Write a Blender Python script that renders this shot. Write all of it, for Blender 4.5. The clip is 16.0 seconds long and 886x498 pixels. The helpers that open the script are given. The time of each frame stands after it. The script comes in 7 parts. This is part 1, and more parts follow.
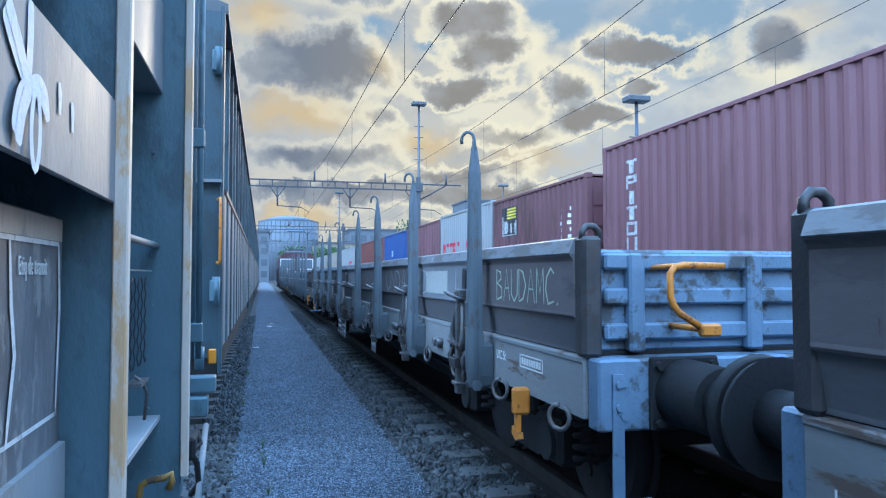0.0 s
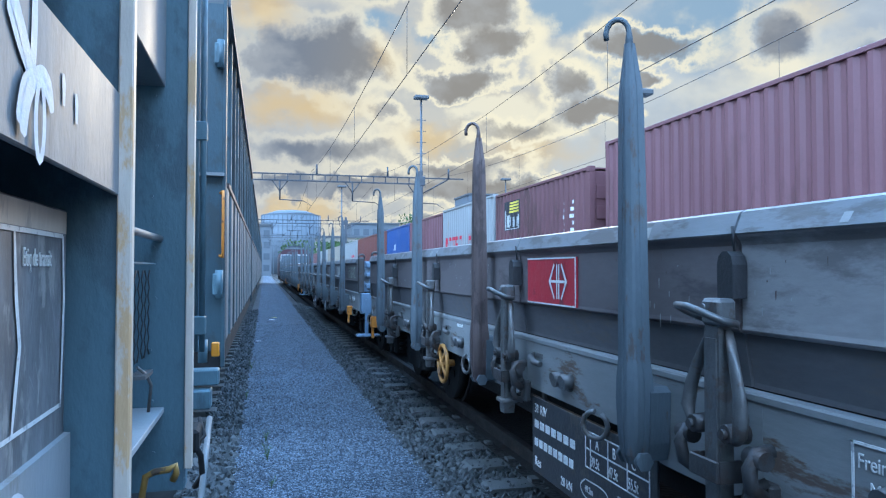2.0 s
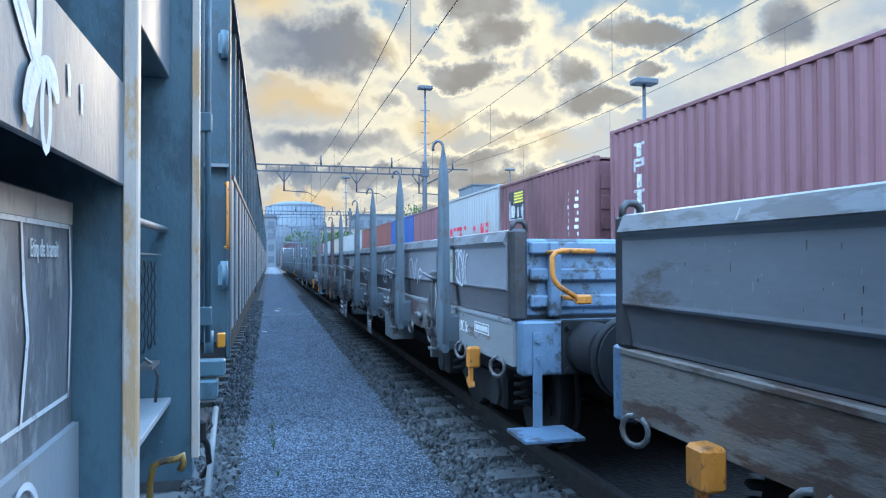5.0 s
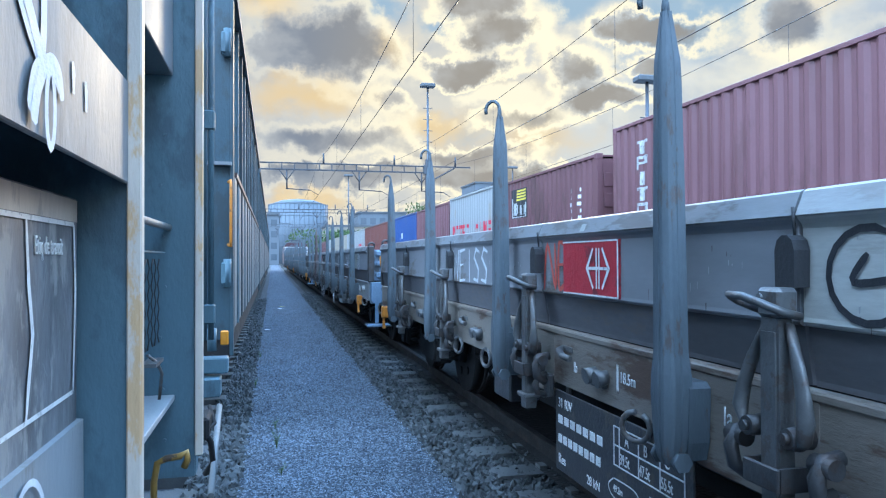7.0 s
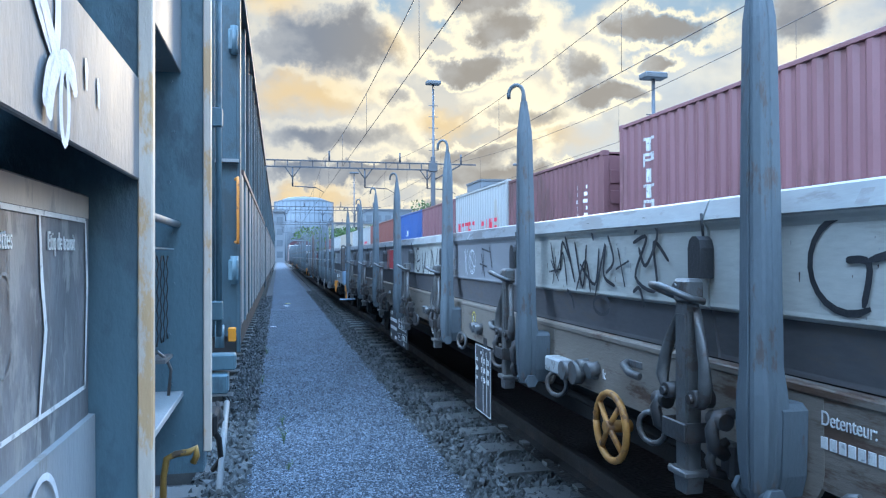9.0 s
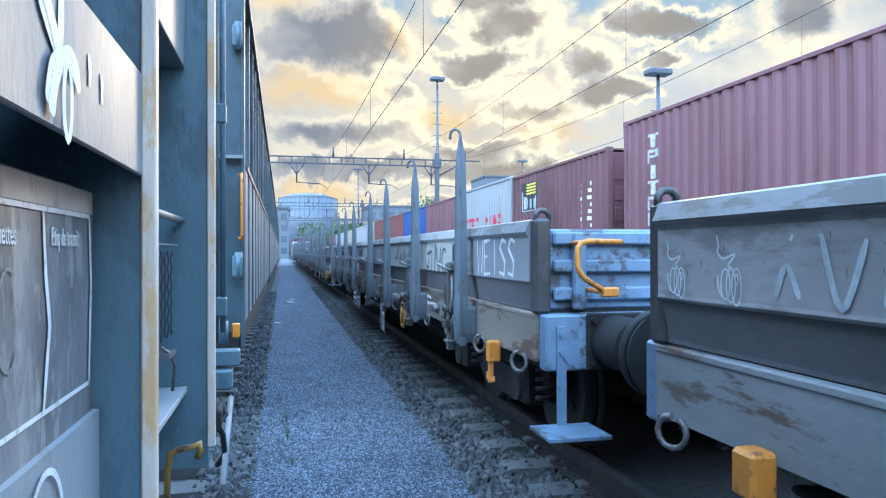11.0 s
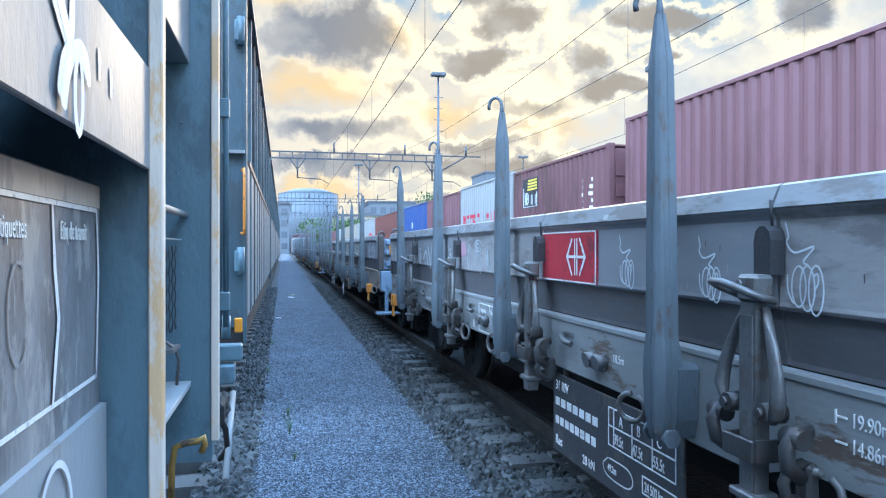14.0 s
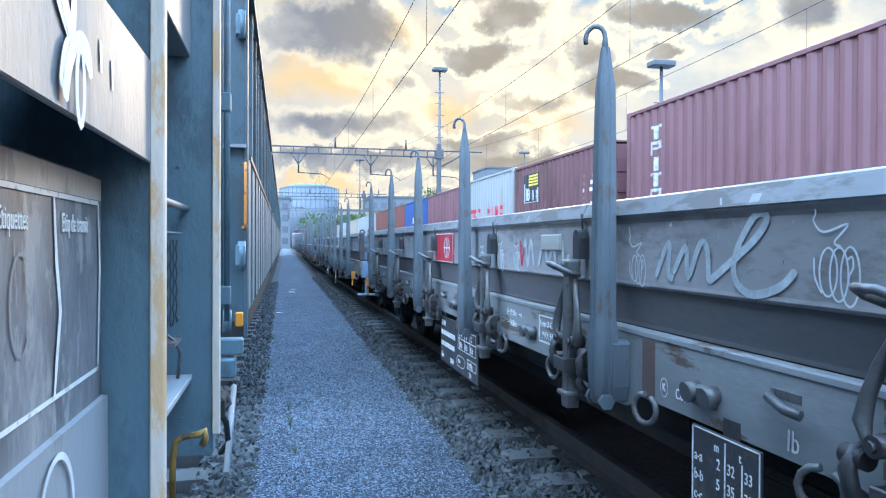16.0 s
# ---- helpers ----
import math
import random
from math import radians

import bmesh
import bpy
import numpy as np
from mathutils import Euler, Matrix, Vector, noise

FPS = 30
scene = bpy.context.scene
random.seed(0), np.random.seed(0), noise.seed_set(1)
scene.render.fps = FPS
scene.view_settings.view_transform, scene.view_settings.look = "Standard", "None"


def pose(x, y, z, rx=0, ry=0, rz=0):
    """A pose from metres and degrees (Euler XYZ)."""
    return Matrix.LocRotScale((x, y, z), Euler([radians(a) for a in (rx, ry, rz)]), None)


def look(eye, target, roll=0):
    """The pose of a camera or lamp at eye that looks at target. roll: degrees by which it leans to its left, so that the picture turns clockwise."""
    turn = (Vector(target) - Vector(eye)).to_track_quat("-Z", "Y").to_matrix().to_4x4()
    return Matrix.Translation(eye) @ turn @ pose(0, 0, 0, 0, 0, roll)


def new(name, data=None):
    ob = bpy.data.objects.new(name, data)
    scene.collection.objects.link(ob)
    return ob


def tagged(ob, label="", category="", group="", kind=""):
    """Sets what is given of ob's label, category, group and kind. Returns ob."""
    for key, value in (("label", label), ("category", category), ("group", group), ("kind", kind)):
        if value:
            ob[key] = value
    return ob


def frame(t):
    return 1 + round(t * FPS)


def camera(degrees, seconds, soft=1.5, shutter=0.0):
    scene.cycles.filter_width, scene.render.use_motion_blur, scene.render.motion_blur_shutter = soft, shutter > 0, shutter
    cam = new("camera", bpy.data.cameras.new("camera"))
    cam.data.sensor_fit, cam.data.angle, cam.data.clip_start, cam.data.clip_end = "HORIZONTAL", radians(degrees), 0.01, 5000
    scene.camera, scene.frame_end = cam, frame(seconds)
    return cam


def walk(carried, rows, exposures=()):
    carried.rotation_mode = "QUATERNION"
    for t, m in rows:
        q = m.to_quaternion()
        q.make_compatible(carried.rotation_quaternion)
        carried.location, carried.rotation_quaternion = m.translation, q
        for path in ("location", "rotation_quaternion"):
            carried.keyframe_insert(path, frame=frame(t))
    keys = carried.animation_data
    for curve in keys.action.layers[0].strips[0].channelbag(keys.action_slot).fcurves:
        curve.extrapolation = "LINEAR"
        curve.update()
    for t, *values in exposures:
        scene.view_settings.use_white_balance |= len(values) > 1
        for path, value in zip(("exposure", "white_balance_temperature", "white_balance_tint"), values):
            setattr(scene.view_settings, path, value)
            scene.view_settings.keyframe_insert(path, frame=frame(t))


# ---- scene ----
# ---------------------------------------------------------------- camera
cam = camera(63.78, 16.0, soft=1.2)
EYE_ROWS = [  # seconds, yaw to the right of +y, pitch, roll, x, z
    (0, 14.246, 2.139, 0.0, 0.0000, 1.6600),
    (0.5, 14.234, 2.012, 0.02, 0.0001, 1.6598),
    (1, 14.211, 1.923, 0.06, 0.0012, 1.6600),
    (1.5, 14.118, 1.785, 0.015, 0.0005, 1.6570),
    (2, 14.053, 1.644, -0.001, -0.0025, 1.6552),
    (2.5, 13.944, 1.466, -0.024, -0.0045, 1.6545),
    (3, 13.851, 1.317, -0.088, -0.0035, 1.6536),
    (3.5, 13.801, 1.181, -0.110, -0.0043, 1.6532),
    (4, 13.775, 1.078, -0.170, -0.0047, 1.6535),
    (6.5, 13.561, 0.736, -0.193, -0.0054, 1.6500),
    (7, 13.487, 0.730, -0.215, -0.0070, 1.6507),
    (7.5, 13.419, 0.706, -0.200, -0.0118, 1.6510),
    (8, 13.279, 0.667, -0.220, -0.0155, 1.6496),
    (8.5, 13.157, 0.600, -0.218, -0.0165, 1.6487),
    (9, 13.050, 0.524, -0.215, -0.0178, 1.6473),
    (11.5, 12.676, 0.201, -0.115, -0.0150, 1.6475),
    (12, 12.635, 0.190, -0.110, -0.0180, 1.6482),
    (12.5, 12.617, 0.137, -0.082, -0.0230, 1.6478),
    (13, 12.632, 0.072, -0.040, -0.0269, 1.6462),
    (13.5, 12.676, 0.000, -0.020, -0.0300, 1.6448),
    (14, 12.699, -0.108, 0.027, -0.0309, 1.6450),
    (14.5, 12.735, -0.197, 0.075, -0.0304, 1.6442),
    (15, 12.683, -0.308, 0.100, -0.0300, 1.6425),
    (15.5, 12.636, -0.409, 0.150, -0.0306, 1.6417),
    (16, 12.637, -0.478, 0.230, -0.0320, 1.6414)]


def eye_pose(yaw, pitch, roll, x, z):
    a, b = radians(yaw), radians(pitch)
    way = Vector((math.sin(a) * math.cos(b), math.cos(a) * math.cos(b), math.sin(b)))
    return look((x, 0, z), Vector((x, 0, z)) + way, roll)


walk(cam, [(t, eye_pose(*r)) for t, *r in EYE_ROWS],
     exposures=[(0, -0.08, 5850, 8), (4, 0.12, 6100, 8), (9, 0.28, 6350, 9), (16, 0.5, 6600, 10)])

# ---------------------------------------------------------------- plan
RAIL_Z = 0.17
MID_X, LEFT_X, BOX_X, FOURTH_X = 2.91, -1.81, 7.59, 12.2   # track centres
SUN_AZ, SUN_EL = 22.0, 14.0                                # to the right of +y, above the horizon
WAGON = 19.9
SKY_STRENGTH, HIGH_GAIN, BACK_GAIN = 0.15, 12.0, 3.5      # open sky overhead, and behind the camera, against the clouds at the sun
FIRST_GAP = 2.55
TRAVEL = [(0, 0.000), (0.5, 2.214), (1, 4.457), (1.5, 6.691), (2, 8.885), (2.5, 11.015), (3, 13.067), (3.5, 15.107),
          (4, 17.107), (6.5, 26.743), (7, 28.478), (7.5, 30.150), (8, 31.774), (8.5, 33.330), (9, 34.860),
          (11.5, 42.200), (12, 43.545), (12.5, 44.834), (13, 46.113), (13.5, 47.358), (14, 48.544), (14.5, 49.614), (15, 50.538), (15.5, 51.241), (16, 51.691)]

# ---------------------------------------------------------------- sky and sun
world = bpy.data.worlds.new("sky")
scene.world = world
world.use_nodes = True
wn, wl = world.node_tree.nodes, world.node_tree.links
wn.clear()


def wnode(kind, **kw):
    n = wn.new(kind)
    for k, v in kw.items():
        n.inputs[int(k[1:])].default_value = v
    return n


def wmath(op, a, b=None, clamp=False):
    n = wn.new("ShaderNodeMath")
    n.operation, n.use_clamp = op, clamp
    for i, v in enumerate((a, b)):
        if v is None:
            continue
        if isinstance(v, (int, float)):
            n.inputs[i].default_value = v
        else:
            wl.new(v, n.inputs[i])
    return n.outputs[0]


def wmix(fac, a, b):
    n = wn.new("ShaderNodeMix")
    n.data_type = "RGBA"
    for s, v in ((0, fac), (6, a), (7, b)):
        if hasattr(v, "links"):
            wl.new(v, n.inputs[s])
        else:
            n.inputs[s].default_value = v
    return n.outputs[2]


def wramp(v, lo, hi):
    n = wn.new("ShaderNodeMapRange")
    n.interpolation_type = "SMOOTHSTEP"
    wl.new(v, n.inputs[0])
    n.inputs[1].default_value, n.inputs[2].default_value = lo, hi
    return n.outputs[0]


tc = wn.new("ShaderNodeTexCoord")
sep = wn.new("ShaderNodeSeparateXYZ")
wl.new(tc.outputs["Generated"], sep.inputs[0])
sky = wn.new("ShaderNodeTexSky")
sky.sky_type, sky.sun_disc = "NISHITA", False
sky.sun_elevation, sky.sun_rotation = radians(SUN_EL), radians(SUN_AZ)
sky.air_density, sky.dust_density, sky.ozone_density = 1.0, 0.6, 2.5
sun_way = Vector((math.sin(radians(SUN_AZ)) * math.cos(radians(SUN_EL)), math.cos(radians(SUN_AZ)) * math.cos(radians(SUN_EL)), math.sin(radians(SUN_EL))))


def cloud_noise(offset, scale, detail):
    m = wn.new("ShaderNodeMapping")
    m.inputs["Location"].default_value = offset
    m.inputs["Scale"].default_value = (1, 1, 1.45)
    wl.new(tc.outputs["Generated"], m.inputs[0])
    n = wn.new("ShaderNodeTexNoise")
    n.inputs["Scale"].default_value, n.inputs["Detail"].default_value, n.inputs["Roughness"].default_value = scale, detail, 0.52
    n.inputs["Distortion"].default_value = 0.12
    wl.new(m.outputs[0], n.inputs["Vector"])
    return n.outputs[0]


OFF = (0.61, 0.12, 0.20)
dens = cloud_noise(OFF, 8.5, 12)
broad = cloud_noise((1.3, 0.4, 2.2), 2.6, 3)
wisp = cloud_noise((4.1, 2.2, 0.7), 16.0, 6)
dot = wn.new("ShaderNodeVectorMath")
dot.operation = "DOT_PRODUCT"
wl.new(tc.outputs["Generated"], dot.inputs[0])
dot.inputs[1].default_value = sun_way
near_sun = wramp(dot.outputs["Value"], 0.93, 0.998)
high = wramp(sep.outputs[2], 0.35, 0.66)

# bearing and height of each sky direction in degrees, ruffled so that the clouds have ragged edges
bearing = wmath("MULTIPLY", wmath("ARCTAN2", sep.outputs[0], sep.outputs[1]), 57.2958)
height = wmath("MULTIPLY", wmath("ARCSINE", sep.outputs[2]), 57.2958)
chart = wn.new("ShaderNodeCombineXYZ")
wl.new(bearing, chart.inputs[0])
wl.new(height, chart.inputs[1])


def ruffle(vec, scale, amount, detail):
    n = wn.new("ShaderNodeTexNoise")
    n.inputs["Scale"].default_value, n.inputs["Detail"].default_value, n.inputs["Roughness"].default_value = scale, detail, 0.62
    wl.new(chart.outputs[0], n.inputs["Vector"])
    c = wn.new("ShaderNodeVectorMath")
    c.operation = "SUBTRACT"
    wl.new(n.outputs["Color"], c.inputs[0])
    c.inputs[1].default_value = (0.5, 0.5, 0.5)
    m = wn.new("ShaderNodeVectorMath")
    m.operation = "MULTIPLY_ADD"
    wl.new(c.outputs[0], m.inputs[0])
    m.inputs[1].default_value = (amount, amount * 0.8, 0)
    wl.new(vec, m.inputs[2])
    return m.outputs[0]


ragged = ruffle(ruffle(chart.outputs[0], 0.13, 5.0, 2), 0.60, 3.4, 9)


def masses(rows, vec):
    """Sum of soft cloud masses: bearing, height, half width, half height, weight."""
    total_ = None
    for a, e, w, h, k in rows:
        mp = wn.new("ShaderNodeMapping")
        mp.inputs["Scale"].default_value = (1 / w, 1 / h, 0)
        mp.inputs["Location"].default_value = (-a / w, -e / h, 0)
        wl.new(vec, mp.inputs[0])
        ln = wn.new("ShaderNodeVectorMath")
        ln.operation = "LENGTH"
        wl.new(mp.outputs[0], ln.inputs[0])
        f = wmath("MULTIPLY", wmath("SUBTRACT", 1.0, wramp(ln.outputs["Value"], 0.0, 1.7)), k)
        total_ = f if total_ is None else wmath("ADD", total_, f)
    return total_


GREY = [(5.0, 17.0, 4.6, 2.6, 1.0), (0.2, 15.8, 2.4, 1.4, 0.6), (16.5, 20.0, 3.6, 1.2, 0.85), (17.4, 17.6, 3.4, 1.0, 0.9), (15.9, 15.0, 3.6, 1.15, 1.1), (29.8, 17.0, 3.4, 1.2, 1.15),
        (30.3, 14.4, 1.6, 0.7, 0.8), (26.4, 12.0, 3.2, 1.0, 0.95), (24.2, 14.2, 2.4, 1.1, 0.75), (19.5, 10.8, 4.4, 1.0, 0.6), (39.5, 17.0, 2.2, 2.0, 0.7), (3.0, 9.3, 6.0, 1.3, 0.7), (15.5, 8.2, 5.0, 0.8, 0.75), (9.5, 6.4, 8.0, 0.9, 0.75), (3.0, 6.6, 5.0, 0.7, 0.6), (21.0, 6.6, 7.0, 0.8, 0.65), (11.0, 3.4, 9.0, 0.7, 0.55),
        (9.0, 12.5, 2.0, 0.9, 0.45), (6.0, 23.5, 6.0, 2.0, 0.9), (33.0, 23.0, 5.0, 1.6, 0.8), (48.0, 14.0, 5.0, 2.0, 0.8), (-12.0, 18.0, 5.0, 2.5, 0.8), (20.5, 24.5, 4.0, 1.4, 0.8)]
GOLD = [(2.0, 12.8, 6.0, 1.8, 0.9), (0.0, 19.6, 3.5, 1.8, 0.8), (9.5, 17.0, 2.4, 1.8, 0.7), (13.0, 10.4, 3.6, 1.6, 0.9), (18.5, 13.0, 4.5, 3.0, 0.6), (2.5, 4.8, 4.0, 1.0, 0.9), (21.5, 9.0, 6.0, 1.6, 0.7), (41.0, 18.5, 3.0, 1.6, 0.5)]
BLUE = [(23.8, 19.6, 3.4, 2.2, 1.0), (33.5, 18.6, 5.0, 2.6, 1.1), (13.4, 18.6, 1.6, 1.2, 0.7), (8.5, 19.9, 2.2, 0.9, 0.7), (28.0, 14.9, 3.0, 1.6, 0.4), (-1.0, 17.6, 1.6, 0.9, 0.5), (31.0, 26.0, 9.0, 3.5, 0.9), (5.0, 6.4, 6.0, 0.8, 0.5)]
LIGHT = [(21.8, 17.4, 1.5, 2.2, 1.0), (19.0, 12.4, 3.4, 1.6, 1.0), (25.6, 15.2, 2.2, 1.0, 0.9), (17.0, 13.0, 2.4, 0.9, 0.7), (22.2, 10.6, 3.0, 1.2, 0.7), (35.5, 13.8, 6.0, 2.0, 0.6), (28.5, 10.2, 3.0, 1.4, 0.5), (12.0, 14.0, 2.6, 0.8, 0.5), (41.5, 14.0, 3.0, 2.0, 0.6)]
fluff = wmath("MULTIPLY", wmath("SUBTRACT", dens, 0.5), 1.1)
grey_mass = wmath("ADD", masses(GREY, ragged), fluff)
grey = wramp(grey_mass, 0.28, 0.68)
rim = wmath("MULTIPLY", wramp(grey_mass, 0.02, 0.22), wmath("SUBTRACT", 1.0, wramp(grey_mass, 0.24, 0.48)))
gold = wramp(wmath("ADD", masses(GOLD, ragged), wmath("MULTIPLY", fluff, 1.1)), 0.16, 1.05)
blue = wramp(wmath("SUBTRACT", masses(BLUE, ragged), wmath("MULTIPLY", fluff, 1.4)), 0.10, 0.80)
light = wramp(wmath("ADD", masses(LIGHT, ragged), fluff), 0.15, 0.95)
far_side = wmath("SUBTRACT", 1.0, wramp(dot.outputs["Value"], 0.55, 0.93))
body = wmix(wramp(bearing, 15.0, 30.0), (0.60, 0.585, 0.54, 1), (0.54, 0.60, 0.65, 1))
body = wmix(wmath("MULTIPLY", wramp(wisp, 0.40, 0.66), 0.45), body, (0.36, 0.42, 0.50, 1))
body = wmix(wmath("MULTIPLY", gold, 0.80), body, (0.76, 0.54, 0.25, 1))
body = wmix(wmath("MULTIPLY", blue, 0.90), body, (0.235, 0.40, 0.57, 1))
body = wmix(wmath("MULTIPLY", light, 0.90), body, (0.92, 0.85, 0.66, 1))
body = wmix(wmath("MULTIPLY", rim, wmath("ADD", 0.25, wmath("MULTIPLY", near_sun, 0.65))), body, (1.0, 0.90, 0.66, 1))
murk = wmix(near_sun, (0.165, 0.205, 0.275, 1), (0.225, 0.21, 0.205, 1))
murk = wmix(wmath("MULTIPLY", wramp(wmath("ADD", wmath("MULTIPLY", wisp, 0.6), wmath("MULTIPLY", dens, 0.4)), 0.44, 0.66), 0.7), murk, (0.44, 0.45, 0.46, 1))
body = wmix(wmath("MULTIPLY", grey, 0.90), body, murk)
body = wmix(wmath("MULTIPLY", near_sun, 0.10), body, (1.0, 0.86, 0.55, 1))
cover = wmath("SUBTRACT", 1.0, wmath("MULTIPLY", far_side, wramp(wmath("SUBTRACT", broad, fluff), 0.40, 0.70)))
cover = wmath("MULTIPLY", cover, wmath("SUBTRACT", 1.0, wmath("MULTIPLY", high, 0.85)))
clear = wn.new("ShaderNodeVectorMath")
clear.operation = "SCALE"
wl.new(sky.outputs[0], clear.inputs[0])
clear.inputs["Scale"].default_value = SKY_STRENGTH
hazed = wmix(wramp(sep.outputs[2], 0.02, 0.30), (0.66, 0.66, 0.64, 1), (0.28, 0.43, 0.64, 1))
tint = wn.new("ShaderNodeVectorMath")
tint.operation = "MULTIPLY"
wl.new(clear.outputs[0], tint.inputs[0])
tint.inputs[1].default_value = (0.62, 1.0, 1.16)
hazed = wmix(high, hazed, tint.outputs[0])
both = wmix(cover, hazed, body)
behind = wramp(wmath("ADD", wmath("MULTIPLY", sep.outputs[1], -0.72), wmath("MULTIPLY", sep.outputs[0], -0.69)), -0.05, 0.75)
both = wmix(wmath("MULTIPLY", behind, 0.8), both, (0.36, 0.55, 0.82, 1))
gain = wmath("ADD", 1.0, wmath("ADD", wmath("MULTIPLY", high, HIGH_GAIN), wmath("MULTIPLY", behind, BACK_GAIN)))
bg = wn.new("ShaderNodeBackground")
wl.new(both, bg.inputs[0])
wl.new(gain, bg.inputs[1])
wout = wn.new("ShaderNodeOutputWorld")
wl.new(bg.outputs[0], wout.inputs[0])

sun = new("sun", bpy.data.lights.new("sun", "SUN"))
sun.data.energy, sun.data.angle, sun.data.color = 1.0, radians(14), (1.0, 0.83, 0.62)
sun.matrix_world = look(sun_way * 50, (0, 0, 0))

# ---------------------------------------------------------------- materials


def material(name, base, rough=0.6, metal=0.0, var=0.25, scale=3.0, fine=45.0, bump=0.15, second=None, amount=0.0, grain=(1, 1, 1), seed=0.0, bscale=None, spec=0.5):
    """A worn surface: base colour with broad and fine variation, a second colour in stains, and a fine relief."""
    m = bpy.data.materials.new(name)
    m.use_nodes = True
    nt = m.node_tree
    n, l = nt.nodes, nt.links
    b = n["Principled BSDF"]
    b.inputs["Metallic"].default_value = metal
    b.inputs["Specular IOR Level"].default_value = spec
    t = n.new("ShaderNodeTexCoord")
    mp = n.new("ShaderNodeMapping")
    mp.inputs["Scale"].default_value = grain
    mp.inputs["Location"].default_value = (seed, seed * 1.7, seed * 0.6)
    l.new(t.outputs["Object"], mp.inputs[0])

    def tex(sc, det, ro=0.6):
        k = n.new("ShaderNodeTexNoise")
        k.inputs["Scale"].default_value, k.inputs["Detail"].default_value, k.inputs["Roughness"].default_value = sc, det, ro
        l.new(mp.outputs[0], k.inputs["Vector"])
        return k.outputs[0]

    def mix(f, a, c):
        k = n.new("ShaderNodeMix")
        k.data_type = "RGBA"
        l.new(f, k.inputs[0])
        for s, v in ((6, a), (7, c)):
            if hasattr(v, "links"):
                l.new(v, k.inputs[s])
            else:
                k.inputs[s].default_value = (*v, 1)
        return k.outputs[2]

    def ramp(v, lo, hi, o0=0.0, o1=1.0):
        k = n.new("ShaderNodeMapRange")
        l.new(v, k.inputs[0])
        for i, q in enumerate((lo, hi, o0, o1)):
            k.inputs[i + 1].default_value = q
        return k.outputs[0]

    big, small = tex(scale, 6), tex(fine, 4)
    dark, light = [max(0, c * (1 - var)) for c in base], [min(1, c * (1 + var)) for c in base]
    col = mix(ramp(big, 0.3, 0.7), dark, light)
    col = mix(ramp(small, 0.35, 0.7, 0, 0.5), col, [c * (1 - 0.6 * var) for c in base])
    rgh = ramp(big, 0.3, 0.7, max(0.05, rough - 0.12), min(1, rough + 0.12))
    if second:
        mask = tex(scale * 1.7, 9, 0.68)
        f = ramp(mask, 0.62 - amount * 0.25, 0.66 - amount * 0.2)
        col = mix(f, col, second)
    l.new(col, b.inputs["Base Color"])
    l.new(rgh, b.inputs["Roughness"])
    if bump:
        k = n.new("ShaderNodeBump")
        k.inputs["Strength"].default_value, k.inputs["Distance"].default_value = min(1, bump * 2), 0.01
        l.new(tex(bscale or fine, 5), k.inputs["Height"])
        l.new(k.outputs[0], b.inputs["Normal"])
    return m


def gravel_material(name, tones, cell, bump, rough=0.85):
    m = bpy.data.materials.new(name)
    m.use_nodes = True
    n, l = m.node_tree.nodes, m.node_tree.links
    b = n["Principled BSDF"]
    b.inputs["Roughness"].default_value = rough
    t = n.new("ShaderNodeTexCoord")
    v = n.new("ShaderNodeTexVoronoi")
    v.inputs["Scale"].default_value = cell
    l.new(t.outputs["Object"], v.inputs["Vector"])
    s = n.new("ShaderNodeSeparateColor")
    l.new(v.outputs["Color"], s.inputs[0])
    r = n.new("ShaderNodeValToRGB")
    r.color_ramp.elements[0].color, r.color_ramp.elements[1].color = (*tones[0], 1), (*tones[2], 1)
    e = r.color_ramp.elements.new(0.6)
    e.color = (*tones[1], 1)
    l.new(s.outputs[0], r.inputs[0])
    nz = n.new("ShaderNodeTexNoise")
    nz.inputs["Scale"].default_value, nz.inputs["Detail"].default_value = 1.4, 8
    l.new(t.outputs["Object"], nz.inputs["Vector"])
    mr = n.new("ShaderNodeMapRange")
    l.new(nz.outputs[0], mr.inputs[0])
    for i, q in enumerate((0.3, 0.7, 0.72, 1.18)):
        mr.inputs[i + 1].default_value = q
    mx = n.new("ShaderNodeVectorMath")
    mx.operation = "SCALE"
    l.new(r.outputs[0], mx.inputs[0])
    l.new(mr.outputs[0], mx.inputs["Scale"])
    l.new(mx.outputs[0], b.inputs["Base Color"])
    k = n.new("ShaderNodeBump")
    k.inputs["Strength"].default_value, k.inputs["Distance"].default_value = bump, 0.012
    l.new(v.outputs["Distance"], k.inputs["Height"])
    l.new(k.outputs[0], b.inputs["Normal"])
    return m


def stone_material(name, dark, light):
    m = bpy.data.materials.new(name)
    m.use_nodes = True
    n, l = m.node_tree.nodes, m.node_tree.links
    b = n["Principled BSDF"]
    b.inputs["Roughness"].default_value = 0.8
    g = n.new("ShaderNodeNewGeometry")
    r = n.new("ShaderNodeValToRGB")
    r.color_ramp.elements[0].color, r.color_ramp.elements[1].color = (*dark, 1), (*light, 1)
    l.new(g.outputs["Random Per Island"], r.inputs[0])
    l.new(r.outputs[0], b.inputs["Base Color"])
    return m


